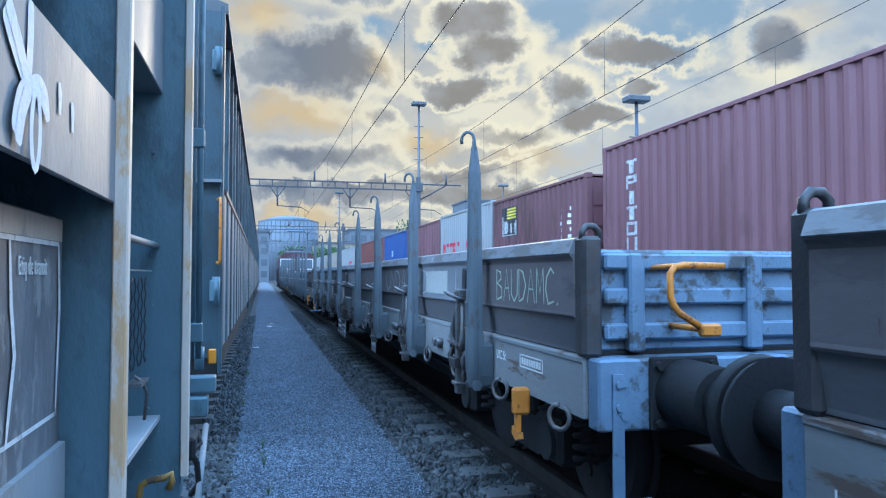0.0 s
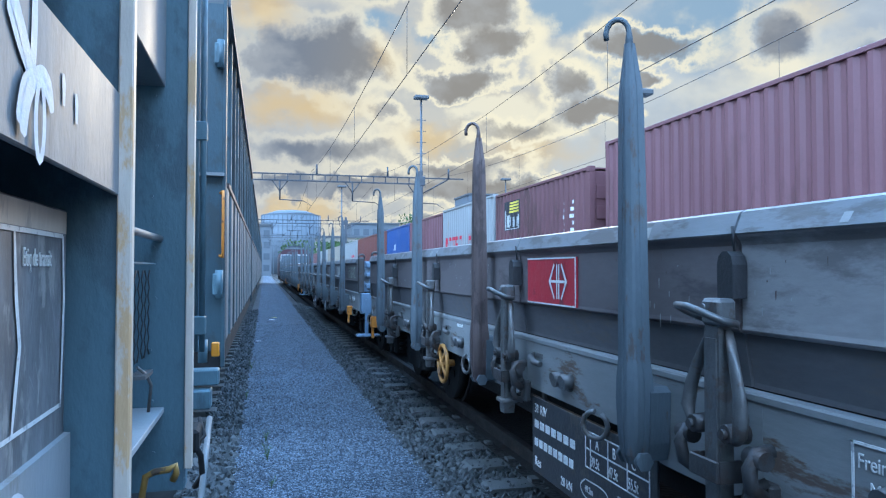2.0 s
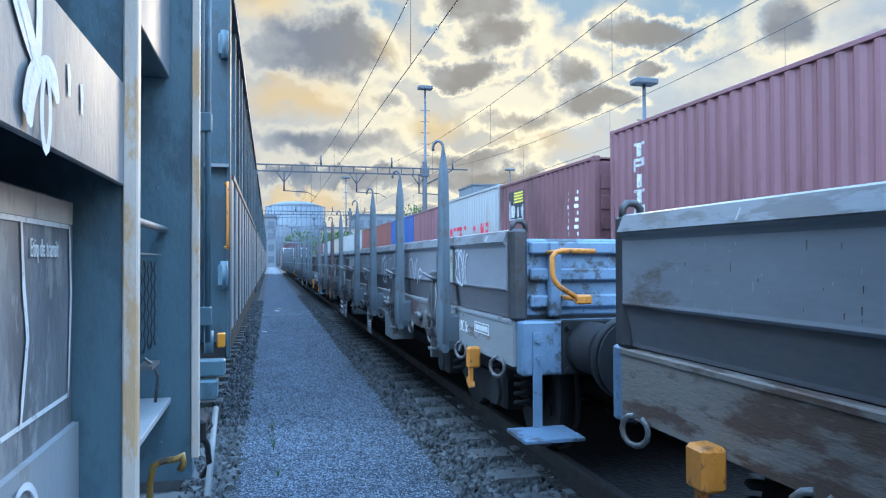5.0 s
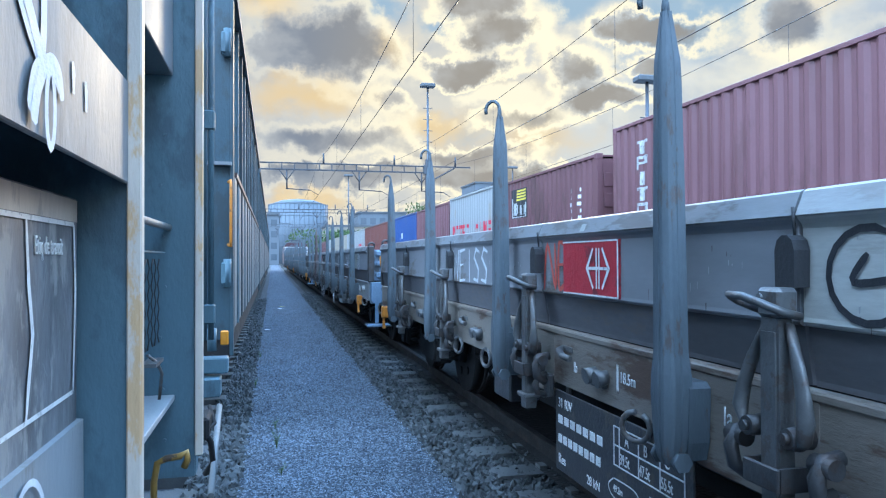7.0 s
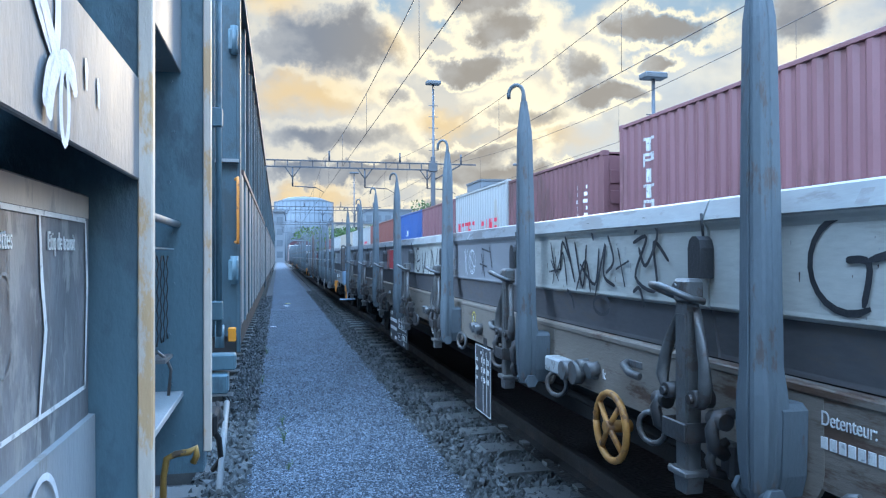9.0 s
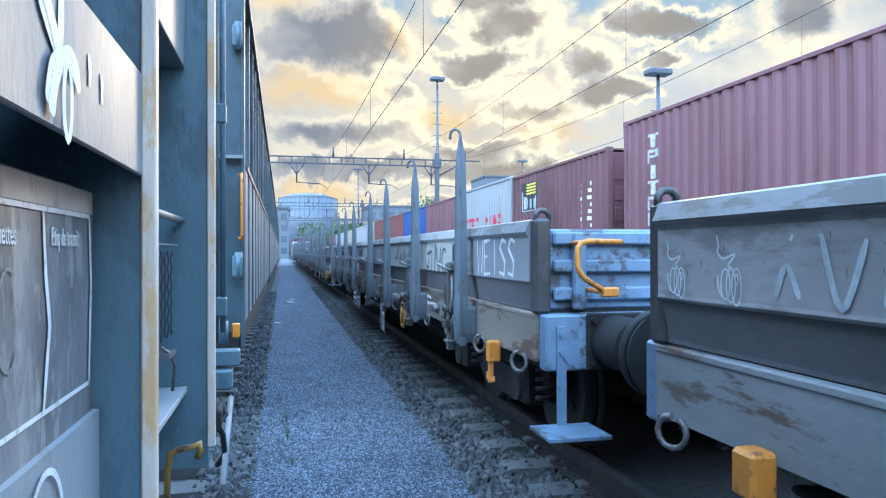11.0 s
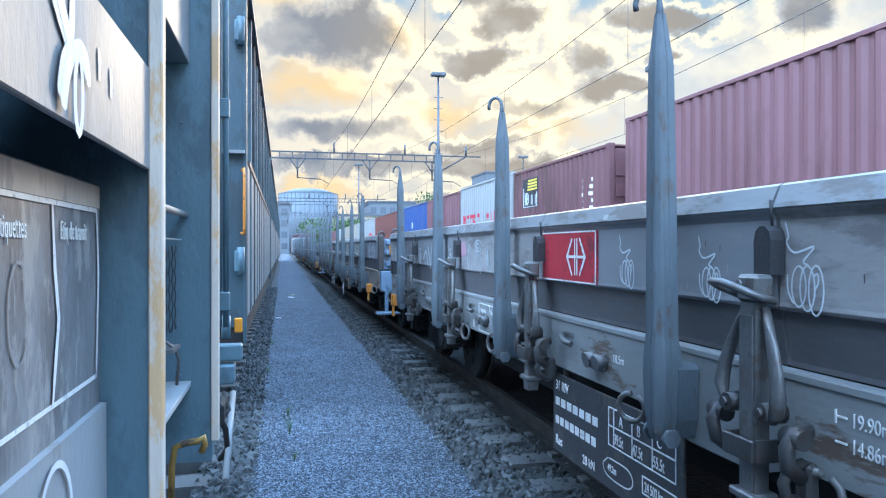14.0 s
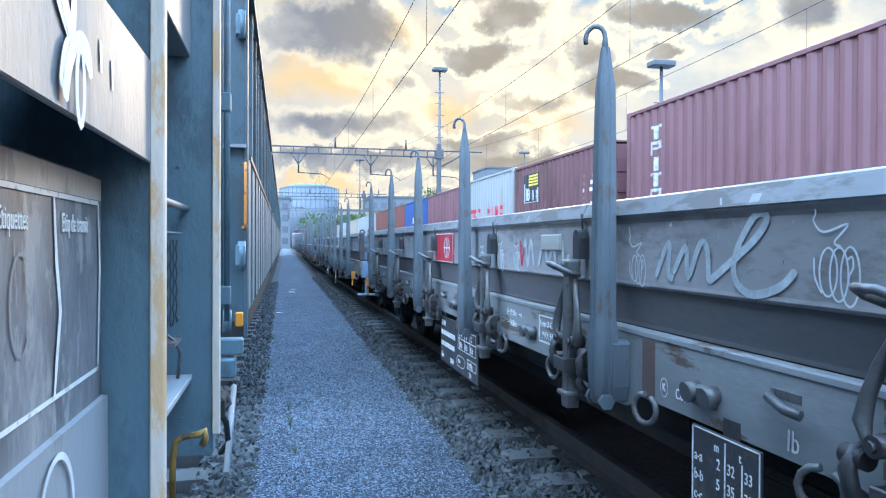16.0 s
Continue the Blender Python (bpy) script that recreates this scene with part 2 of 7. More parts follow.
M = {
    "path": gravel_material("path_gravel", ((0.008, 0.015, 0.026), (0.042, 0.062, 0.088), (0.23, 0.28, 0.34)), 75, 0.9),
    "ballast": gravel_material("ballast_bed", ((0.02, 0.024, 0.027), (0.05, 0.055, 0.06), (0.11, 0.115, 0.12)), 22, 1.0),
    "stone": stone_material("ballast_stone", (0.014, 0.018, 0.02), (0.10, 0.11, 0.115)),
    "grit": stone_material("path_grit", (0.010, 0.017, 0.026), (0.30, 0.35, 0.41)),
    "soil": gravel_material("yard_soil", ((0.08, 0.085, 0.09), (0.13, 0.135, 0.14), (0.22, 0.22, 0.22)), 9, 0.5),
    "concrete": material("sleeper_concrete", (0.095, 0.10, 0.102), 0.85, var=0.2, scale=8, fine=90),
    "rail": material("rail_steel", (0.028, 0.026, 0.026), 0.6, 0.3, scale=4, second=(0.04, 0.03, 0.026), amount=0.3),
    "under": material("underframe_grime", (0.013, 0.013, 0.014), 0.85, 0.1, var=0.35),
    "sill": material("sill_grey_paint", (0.25, 0.255, 0.255), 0.7, 0.0, spec=0.25, bump=0.06, scale=2.2, second=(0.14, 0.10, 0.08), amount=0.20, grain=(1, 0.35, 1.6)),
    "panel": material("drop_side_brown_grey", (0.32, 0.30, 0.295), 0.7, 0.0, spec=0.25, bump=0.05, scale=1.6, second=(0.20, 0.182, 0.178), amount=0.45, grain=(1, 0.3, 1)),
    "panel_dark": material("drop_side_charcoal", (0.27, 0.27, 0.285), 0.65, 0.0, spec=0.25, bump=0.04, var=0.32, scale=1.4, second=(0.15, 0.12, 0.10), amount=0.3, grain=(1, 0.3, 1), seed=3),
    "panel_light": material("drop_side_pale_grey", (0.45, 0.445, 0.41), 0.7, 0.0, spec=0.25, bump=0.05, scale=1.4, second=(0.36, 0.335, 0.295), amount=0.35, grain=(1, 0.3, 1.5), seed=7),
    "cap": material("bare_worn_edge", (0.20, 0.21, 0.222), 0.48, 0.15, bump=0.06, scale=5, second=(0.13, 0.125, 0.125), amount=0.42, grain=(1, 0.25, 1)),
    "stake": material("stake_steel", (0.105, 0.128, 0.145), 0.68, 0.0, spec=0.3, scale=2.5, second=(0.10, 0.085, 0.08), amount=0.22, grain=(2, 2, 0.6)),
    "stake_brown": material("stake_rust_brown", (0.12, 0.085, 0.08), 0.5, 0.25, scale=2.5, second=(0.07, 0.05, 0.05), amount=0.4, grain=(2, 2, 0.6)),
    "latch": material("latch_iron", (0.072, 0.069, 0.07), 0.5, 0.4, scale=7, second=(0.07, 0.055, 0.05), amount=0.3),
    "latch_bare": material("latch_worn_iron", (0.15, 0.15, 0.15), 0.45, 0.4, scale=7, second=(0.13, 0.11, 0.10), amount=0.35),
    "end_blue": material("end_wall_blue_grey", (0.14, 0.21, 0.29), 0.45, 0.0, scale=3, second=(0.07, 0.08, 0.09), amount=0.35),
    "orange": material("safety_orange_paint", (0.62, 0.22, 0.03), 0.5, 0.0, var=0.18, scale=9, second=(0.25, 0.09, 0.03), amount=0.22),
    "wheel_ochre": material("hand_wheel_worn_orange", (0.42, 0.19, 0.045), 0.5, 0.0, var=0.25, scale=9, second=(0.20, 0.09, 0.035), amount=0.3),
    "red": material("emblem_red_paint", (0.52, 0.03, 0.045), 0.5, 0.0, var=0.15, scale=4, second=(0.24, 0.03, 0.04), amount=0.2),
    "white": material("stencil_white_paint", (0.72, 0.72, 0.70), 0.6, 0.0, var=0.12, scale=20, second=(0.40, 0.40, 0.40), amount=0.2),
    "spray_white": material("spray_white_paint", (0.62, 0.64, 0.66), 0.6, 0.0, var=0.2, scale=9),
    "spray_black": material("spray_black_paint", (0.03, 0.03, 0.035), 0.6, 0.0, var=0.2, scale=9),
    "cap_light": material("pale_painted_edge", (0.33, 0.335, 0.33), 0.5, 0.05, bump=0.06, scale=5, second=(0.26, 0.25, 0.24), amount=0.3, grain=(1, 0.25, 1)),
    "sill_tan": material("sill_tan_paint", (0.22, 0.185, 0.155), 0.55, 0.0, scale=2.2, second=(0.11, 0.065, 0.045), amount=0.4, grain=(1, 0.35, 1.6), seed=9),
    "sill_brown": material("sill_rust_brown", (0.13, 0.085, 0.075), 0.6, 0.0, scale=2.2, second=(0.17, 0.16, 0.155), amount=0.35, grain=(1, 0.35, 1.6), seed=5),
    # the dark beneath the wagons, put into the colour of the stones
    "shaded_bed": gravel_material("shaded_track_bed", ((0.008, 0.0078, 0.008), (0.014, 0.0135, 0.0135), (0.028, 0.026, 0.025)), 26, 0.8),
    "spray_green": material("spray_pale_green", (0.50, 0.60, 0.45), 0.6, var=0.2, scale=9),
    "spray_pink": material("spray_pink", (0.50, 0.28, 0.33), 0.6, var=0.25, scale=12),
    "spray_mist": material("spray_thin_white", (0.42, 0.45, 0.46), 0.6, var=0.3, scale=12),
    "plate": material("data_plate_black", (0.045, 0.045, 0.048), 0.5, 0.0, scale=5, second=(0.08, 0.07, 0.06), amount=0.3),
    "tag": material("tag_plate_pale", (0.45, 0.46, 0.46), 0.5, 0.0, scale=9, second=(0.2, 0.19, 0.18), amount=0.3),
    "maroon": material("container_maroon", (0.18, 0.078, 0.088), 0.5, 0.0, var=0.15, scale=0.8, second=(0.15, 0.065, 0.07), amount=0.3, grain=(1, 1, 0.4)),
    "maroon_dull": material("container_dull_maroon", (0.15, 0.062, 0.068), 0.55, 0.0, var=0.18, scale=0.8, second=(0.10, 0.045, 0.045), amount=0.35, grain=(1, 1, 0.4), seed=2),
    "brick_red": material("container_brick_red", (0.17, 0.055, 0.045), 0.55, 0.0, var=0.15, scale=0.8, seed=4),
    "box_blue": material("container_blue", (0.022, 0.07, 0.22), 0.5, 0.0, var=0.15, scale=0.8, seed=5),
    "box_white": material("container_white", (0.29, 0.30, 0.30), 0.5, 0.0, var=0.1, scale=0.8, second=(0.28, 0.26, 0.23), amount=0.25, grain=(1, 1, 0.4), seed=6),
    "seal": material("dark_frame", (0.03, 0.03, 0.033), 0.6),
    "yellow": material("emblem_yellow", (0.70, 0.55, 0.08), 0.5, var=0.1),
    "spray_red": material("spray_orange_red", (0.58, 0.10, 0.07), 0.6, var=0.2, scale=9),
    "panel_brown": material("drop_side_dark_brown", (0.165, 0.14, 0.138), 0.7, 0.0, spec=0.25, bump=0.05, scale=1.6, second=(0.11, 0.095, 0.095), amount=0.4, grain=(1, 0.3, 1), seed=11),
    # lower band: colour darkened for grime and for the shade of its lean
    "band": material("drop_side_grimy_shaded_band", (0.125, 0.12, 0.125), 0.75, 0.0, spec=0.2, bump=0.06, scale=1.8, second=(0.15, 0.13, 0.12), amount=0.3, grain=(1, 0.3, 1), seed=13),
    "text_red": material("lettering_red", (0.55, 0.03, 0.06), 0.5, var=0.1),
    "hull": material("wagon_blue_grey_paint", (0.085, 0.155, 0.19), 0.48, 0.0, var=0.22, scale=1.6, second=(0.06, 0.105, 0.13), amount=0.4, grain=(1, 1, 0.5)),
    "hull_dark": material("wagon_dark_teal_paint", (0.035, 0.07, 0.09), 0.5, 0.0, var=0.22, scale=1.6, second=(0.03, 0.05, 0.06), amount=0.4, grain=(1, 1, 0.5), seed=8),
    "hull_pale": material("wagon_pale_grey_paint", (0.20, 0.208, 0.212), 0.5, 0.0, var=0.15, scale=1.4, second=(0.165, 0.165, 0.165), amount=0.25, grain=(1, 1, 0.4)),
    # chalky strip with the warm light on the board's top put into its colour
    "margin": material("chalky_warm_lit_margin", (0.58, 0.51, 0.43), 0.75, 0.0, var=0.2, scale=5, second=(0.40, 0.36, 0.32), amount=0.35, grain=(1, 1, 0.3), spec=0.2),
    "plate_pale": material("wagon_chalky_pale_paint", (0.30, 0.315, 0.32), 0.6, 0.0, var=0.18, scale=1.8, second=(0.22, 0.215, 0.20), amount=0.3, grain=(1, 1, 0.4), seed=3),
    "bare_edge": material("worn_post_edge", (0.58, 0.50, 0.42), 0.5, 0.0, var=0.15, scale=5, second=(0.58, 0.37, 0.20), amount=0.40, grain=(1, 1, 0.35)),
    "slate": material("chalkboard_black", (0.165, 0.168, 0.175), 0.6, 0.0, var=0.6, scale=6, second=(0.27, 0.265, 0.255), amount=0.36, grain=(1, 1, 0.4)),
    "brass": material("hook_ochre_paint", (0.33, 0.19, 0.05), 0.45, 0.3, scale=12, second=(0.10, 0.07, 0.05), amount=0.3),
    "mast": material("galvanised_mast", (0.09, 0.10, 0.115), 0.5, 0.5, scale=3),
    "gantry": material("gantry_steel", (0.05, 0.06, 0.075), 0.55, 0.3, scale=2),
    "wire": material("copper_wire_dull", (0.045, 0.045, 0.05), 0.5, 0.5),
    "glass": material("cab_glass", (0.10, 0.13, 0.16), 0.12, 0.0, var=0.1, bump=0),
    "loco": material("locomotive_red", (0.07, 0.025, 0.035), 0.4, 0.0, var=0.15),
    "roof": material("roof_grey", (0.09, 0.10, 0.11), 0.6),
    "tank": material("storage_tank_pale_steel", (0.115, 0.14, 0.165), 0.6, 0.0, var=0.18, scale=0.15, grain=(1, 1, 0.2)),
    "facade": material("facade_grey", (0.115, 0.135, 0.155), 0.7, var=0.12, scale=0.2),
    "facade_warm": material("facade_cream", (0.30, 0.26, 0.21), 0.7, var=0.12, scale=0.2),
    "pane": material("window_dark", (0.07, 0.09, 0.11), 0.15, var=0.1, bump=0),
    "leaf": material("foliage_green", (0.05, 0.095, 0.025), 0.7, var=0.4, scale=2),
    "bark": material("bark_brown", (0.09, 0.07, 0.05), 0.9),
    "lamp_amber": material("reflector_amber", (0.75, 0.28, 0.03), 0.25, var=0.1),
}

# ---------------------------------------------------------------- mesh helpers


def box(bm, x0, x1, y0, y1, z0, z1, bevel=0.0, m=None):
    vs = [bm.verts.new((x, y, z)) for z in (z0, z1) for y in (y0, y1) for x in (x0, x1)]
    fs = [bm.faces.new([vs[i] for i in q]) for q in ((0, 2, 3, 1), (4, 5, 7, 6), (0, 1, 5, 4), (2, 6, 7, 3), (0, 4, 6, 2), (1, 3, 7, 5))]
    if bevel:
        es = list({e for f in fs for e in f.edges})
        r = bmesh.ops.bevel(bm, geom=es, offset=bevel, segments=1, affect="EDGES")
        vs = list({v for f in r["faces"] for v in f.verts})
    if m is not None:
        bmesh.ops.transform(bm, matrix=m, verts=[v for v in vs if v.is_valid])
    return vs


def tube(bm, p0, p1, r0, r1=None, seg=10, caps=True):
    p0, p1 = Vector(p0), Vector(p1)
    r1 = r0 if r1 is None else r1
    q = (p1 - p0).to_track_quat("Z", "Y").to_matrix()
    rings = []
    for p, r in ((p0, r0), (p1, r1)):
        rings.append([bm.verts.new(p + q @ Vector((r * math.cos(a), r * math.sin(a), 0))) for a in [2 * math.pi * i / seg for i in range(seg)]])
    for i in range(seg):
        j = (i + 1) % seg
        bm.faces.new((rings[0][i], rings[0][j], rings[1][j], rings[1][i])).smooth = True
    if caps:
        bm.faces.new(rings[0][::-1])
        bm.faces.new(rings[1])


def pipe(bm, pts, r, seg=8, flat=1.0, radii=None):
    """A bent bar through the points."""
    pts = [Vector(p) for p in pts]
    rings = []
    up = Vector((0.13, 0.21, 1)).normalized()
    for i, p in enumerate(pts):
        d = (pts[min(i + 1, len(pts) - 1)] - pts[max(i - 1, 0)]).normalized()
        s = d.cross(up).normalized()
        if d.cross(up).length < 0.2:
            s = d.cross(Vector((1, 0.1, 0))).normalized()
        u = s.cross(d).normalized()
        rr = radii[i] if radii else r
        rings.append([bm.verts.new(p + s * (rr * math.cos(a)) + u * (rr * flat * math.sin(a))) for a in [2 * math.pi * k / seg for k in range(seg)]])
    for a, b in zip(rings, rings[1:]):
        best = min(range(seg), key=lambda o: sum((a[k].co - b[(k + o) % seg].co).length for k in range(seg)))
        for k in range(seg):
            j = (k + 1) % seg
            bm.faces.new((a[k], a[j], b[(j + best) % seg], b[(k + best) % seg])).smooth = True
    bm.faces.new(rings[0][::-1])
    bm.faces.new(rings[-1])


def prism(bm, outline, axis, a0, a1):
    """A flat outline pushed from a0 to a1 along the axis 'x', 'y' or 'z'."""
    def at(p, a):
        return {"x": (a, p[0], p[1]), "y": (p[0], a, p[1]), "z": (p[0], p[1], a)}[axis]
    lo, hi = [bm.verts.new(at(p, a0)) for p in outline], [bm.verts.new(at(p, a1)) for p in outline]
    k = len(outline)
    faces = [bm.faces.new((lo[i], lo[(i + 1) % k], hi[(i + 1) % k], hi[i])) for i in range(k)]
    faces += [bm.faces.new(lo[::-1]), bm.faces.new(hi)]
    bmesh.ops.recalc_face_normals(bm, faces=faces)


def mesh_of(name, bm, mat):
    me = bpy.data.meshes.new(name)
    bmesh.ops.recalc_face_normals(bm, faces=bm.faces)
    bm.to_mesh(me)
    bm.free()
    me.materials.append(M[mat] if isinstance(mat, str) else mat)
    return me


def part(name, bm, mat, parent, label=""):
    ob = new(name, mesh_of(name, bm, mat))
    ob.parent = parent
    return tagged(ob, label)


def shared(name, me, parent, m=None):
    ob = new(name, me)
    ob.parent = parent
    if m is not None:
        ob.matrix_basis = m
    return ob


def single(name, fill, mat, **tags):
    bm = bmesh.new()
    fill(bm)
    return tagged(new(name, mesh_of(name, bm, mat)), **tags)


def piece(name, parent, mat, fill, label=""):
    bm = bmesh.new()
    fill(bm)
    return part(name, bm, mat, parent, label)


def thing(name, at=(0, 0, 0), **tags):
    ob = new(name)
    ob.empty_display_size = 0.3
    ob.location = at
    return tagged(ob, **tags)


def words(text, size, parent, mat, m, name="lettering", align="LEFT"):
    cu = bpy.data.curves.new(name, "FONT")
    cu.body, cu.size, cu.align_x, cu.extrude = text, size, align, 0.0012
    tmp = bpy.data.objects.new(name, cu)
    scene.collection.objects.link(tmp)
    bpy.context.view_layer.update()
    me = bpy.data.meshes.new_from_object(tmp.evaluated_get(bpy.context.evaluated_depsgraph_get()))
    bpy.data.objects.remove(tmp)
    me.materials.clear()
    me.materials.append(M[mat])
    ob = new(name, me)
    ob.parent = parent
    ob.matrix_basis = m
    return ob


def facing_path(x, y, z):
    """Pose of flat lettering on a side that looks towards -x; it reads along -y."""
    return Matrix.Translation((x, y, z)) @ Matrix(((0, 0, -1, 0), (-1, 0, 0, 0), (0, 1, 0, 0), (0, 0, 0, 1)))


def smooth(pts, n=5):
    """A rounded line through the points."""
    if len(pts) < 3 or len(pts) > 13:
        return pts
    p = [Vector(q) for q in (pts[0], *pts, pts[-1])]
    out = []
    for i in range(1, len(p) - 2):
        for k in range(n):
            t = k / n
            a, b, c, d = p[i - 1], p[i], p[i + 1], p[i + 2]
            out.append(tuple(0.5 * ((2 * b) + (c - a) * t + (2 * a - 5 * b + 4 * c - d) * t * t + (3 * b - a - 3 * c + d) * t ** 3)))
    out.append(tuple(pts[-1]))
    return out


def strokes(bm, x, lines, width, lift=-0.0006):
    """Flat sprayed or painted strokes on a plane x = const; lines of (y, z) points; each crossing lies on what is under it."""
    for q, pts in enumerate(lines):
        pts = [Vector((p[0], p[1])) for p in pts]
        left, right = [], []
        for i, p in enumerate(pts):
            d = pts[min(i + 1, len(pts) - 1)] - pts[max(i - 1, 0)]
            d = Vector((-d.y, d.x)).normalized() * (width / 2) * (0.55 if i in (0, len(pts) - 1) else 1.0)
            left.append(p + d)
            right.append(p - d)
        step = [x + lift * (q + 1.5 * i / len(pts)) for i in range(len(pts))]
        a = [bm.verts.new((e, *p)) for e, p in zip(step, left)]
        b = [bm.verts.new((e, *p)) for e, p in zip(step, right)]
        for i in range(len(pts) - 1):
            bm.faces.new((a[i], a[i + 1], b[i + 1], b[i]))


def arc(cy, cz, ry, rz, a0, a1, n=14):
    return [(cy + ry * math.cos(radians(a0 + (a1 - a0) * i / n)), cz + rz * math.sin(radians(a0 + (a1 - a0) * i / n))) for i in range(n + 1)]

# ---------------------------------------------------------------- ground, path, tracks


def sheet(name, x0, x1, y0, y1, z, mat, step=None, rough=0.0, **tags):
    bm = bmesh.new()
    nx = 1 if not step else max(1, round((x1 - x0) / step))
    ny = 1 if not step else max(1, round((y1 - y0) / step))
    vs = [[bm.verts.new((x0 + (x1 - x0) * i / nx, y0 + (y1 - y0) * j / ny, 0)) for i in range(nx + 1)] for j in range(ny + 1)]
    for row in vs:
        for v in row:
            v.co.z = z + rough * (noise.noise(v.co * 2.3) + 0.6 * noise.noise(v.co * 9.0))
    for j in range(ny):
        for i in range(nx):
            bm.faces.new((vs[j][i], vs[j][i + 1], vs[j + 1][i + 1], vs[j + 1][i])).smooth = True
    return tagged(new(name, mesh_of(name, bm, mat)), kind="structure", **tags)


sheet("ground", -1500, 1500, -300, 2600, -0.12, "soil", label="dark stony railway yard ground reaching the horizon", category="ground")
sheet("ballast_bed", -4.2, 15.0, -25, 320, -0.07, "ballast", label="grey crushed stone ballast bed under the tracks", category="ballast")
sheet("path", -0.25, 1.30, -4, 60, -0.004, "path", step=0.11, rough=0.009, label="blue-grey fine gravel service path between the trains", category="path")
sheet("path_far", -0.25, 1.30, 60, 300, -0.004, "path", label="far end of the gravel service path", category="path")


def rock(rnd, r):
    pts = [Vector(p) for p in ((1, 0, 0), (-1, 0, 0), (0, 1, 0), (0, -1, 0), (0, 0, 1), (0, 0, -1))]
    turn = Euler((rnd.random() * 6, rnd.random() * 6, rnd.random() * 6)).to_matrix()
    return [turn @ Vector((p.x * r * rnd.uniform(0.7, 1.3), p.y * r * rnd.uniform(0.6, 1.1), p.z * r * rnd.uniform(0.45, 0.9))) for p in pts]


def stones(name, x0, x1, y0, y1, count, size, z, seed, label, mat="stone"):
    rnd = random.Random(seed)
    verts, faces = [], []
    quad = ((0, 2, 4), (2, 1, 4), (1, 3, 4), (3, 0, 4), (2, 0, 5), (1, 2, 5), (3, 1, 5), (0, 3, 5))
    for _ in range(count):
        u = rnd.random()
        y = y0 + (y1 - y0) * u ** 1.8
        x = rnd.uniform(x0, x1)
        r = size * rnd.uniform(0.55, 1.35)
        k = len(verts)
        at = Vector((x, y, z + rnd.uniform(-0.012, 0.016)))
        verts += [tuple(at + p) for p in rock(rnd, r)]
        faces += [tuple(k + i for i in f) for f in quad]
    me = bpy.data.meshes.new(name)
    me.from_pydata(verts, [], faces)
    me.materials.append(M[mat])
    return tagged(new(name, me), label=label, category="ballast stones", kind="stuff")


stones("ballast_stones", 1.26, 2.10, 3.2, 34, 15000, 0.034, -0.018, 1, "loose grey ballast stones along the moving train's track")
stones("ballast_stones", -0.62, -0.23, 2.0, 30, 7500, 0.042, -0.02, 2, "loose grey ballast stones beside the standing wagons")
stones("path_grit", -0.24, 1.28, 2.2, 22, 30000, 0.0075, 0.0, 3, "fine loose grit on the service path", "grit")


def sleeper_mesh():
    bm = bmesh.new()
    prism(bm, [(-1.3, -0.14), (1.3, -0.14), (1.3, -0.02), (1.24, 0.016), (0.5, 0.008), (0.3, -0.03), (-0.3, -0.03), (-0.5, 0.008), (-1.24, 0.016), (-1.3, -0.02)], "y", -0.13, 0.13)
    for x in (-0.75, 0.75):
        for s in (-1, 1):
            box(bm, x + s * 0.12 - 0.03, x + s * 0.12 + 0.03, -0.05, 0.05, 0.008, 0.045)
    return mesh_of("sleeper", bm, "concrete")


SLEEPER = sleeper_mesh()


def rail_mesh(y0, y1):
    bm = bmesh.new()
    prism(bm, [(-0.07, 0.0), (0.07, 0.0), (0.07, 0.015), (0.012, 0.035), (0.01, 0.12), (0.036, 0.13), (0.034, 0.155), (0.02, 0.16), (-0.02, 0.16), (-0.034, 0.155), (-0.036, 0.13), (-0.01, 0.12), (-0.012, 0.035), (-0.07, 0.015)], "y", y0, y1)
    return mesh_of("rail", bm, "rail")


RAIL = rail_mesh(-25, 300)


def track(name, x, near, label):
    t = thing(name, (x, 0, 0.0), label=label, category="railway track", kind="structure")
    for s in (-0.75, 0.75):
        shared("rail", RAIL, t, pose(s, 0, 0.01))
    rnd = random.Random(name)
    for k in range(near):
        shared("sleeper", SLEEPER, t, pose(rnd.uniform(-0.02, 0.02), 2.23 + 0.6 * k, rnd.uniform(-0.006, 0.006), 0, 0, rnd.uniform(-0.6, 0.6)))
    verts, faces = [], []
    for k in list(range(-40, 0)) + list(range(near, 280)):
        y = 2.23 + 0.6 * k
        i = len(verts)
        verts += [(sx * 1.3, y + sy * 0.13, z) for z in (-0.14, 0.008) for sy in (-1, 1) for sx in (-1, 1)]
        faces += [tuple(i + q for q in f) for f in ((4, 5, 7, 6), (0, 1, 5, 4), (2, 6, 7, 3), (0, 4, 6, 2), (1, 3, 7, 5))]
    me = bpy.data.meshes.new("far_sleepers")
    me.from_pydata(verts, [], faces)
    me.materials.append(M["concrete"])
    tagged(shared("far_sleepers", me, t), kind="stuff")
    return t


# near-black sheet that paints the wagons' shade onto the track bed
sheet("shaded_track_bed", MID_X - 0.92, MID_X + 1.9, -25, 300, 0.024, "shaded_bed", label="stones of the used track, coloured near black for the wagons' shade", category="track bed")
track("track_middle", MID_X, 60, "concrete sleeper track under the moving flat wagons")
track("track_left", LEFT_X, 30, "concrete sleeper track under the standing covered wagons")
track("track_containers", BOX_X, 20, "concrete sleeper track under the container train")
track("track_outer", FOURTH_X, 4, "empty outer concrete sleeper track")

# ---------------------------------------------------------------- wheels


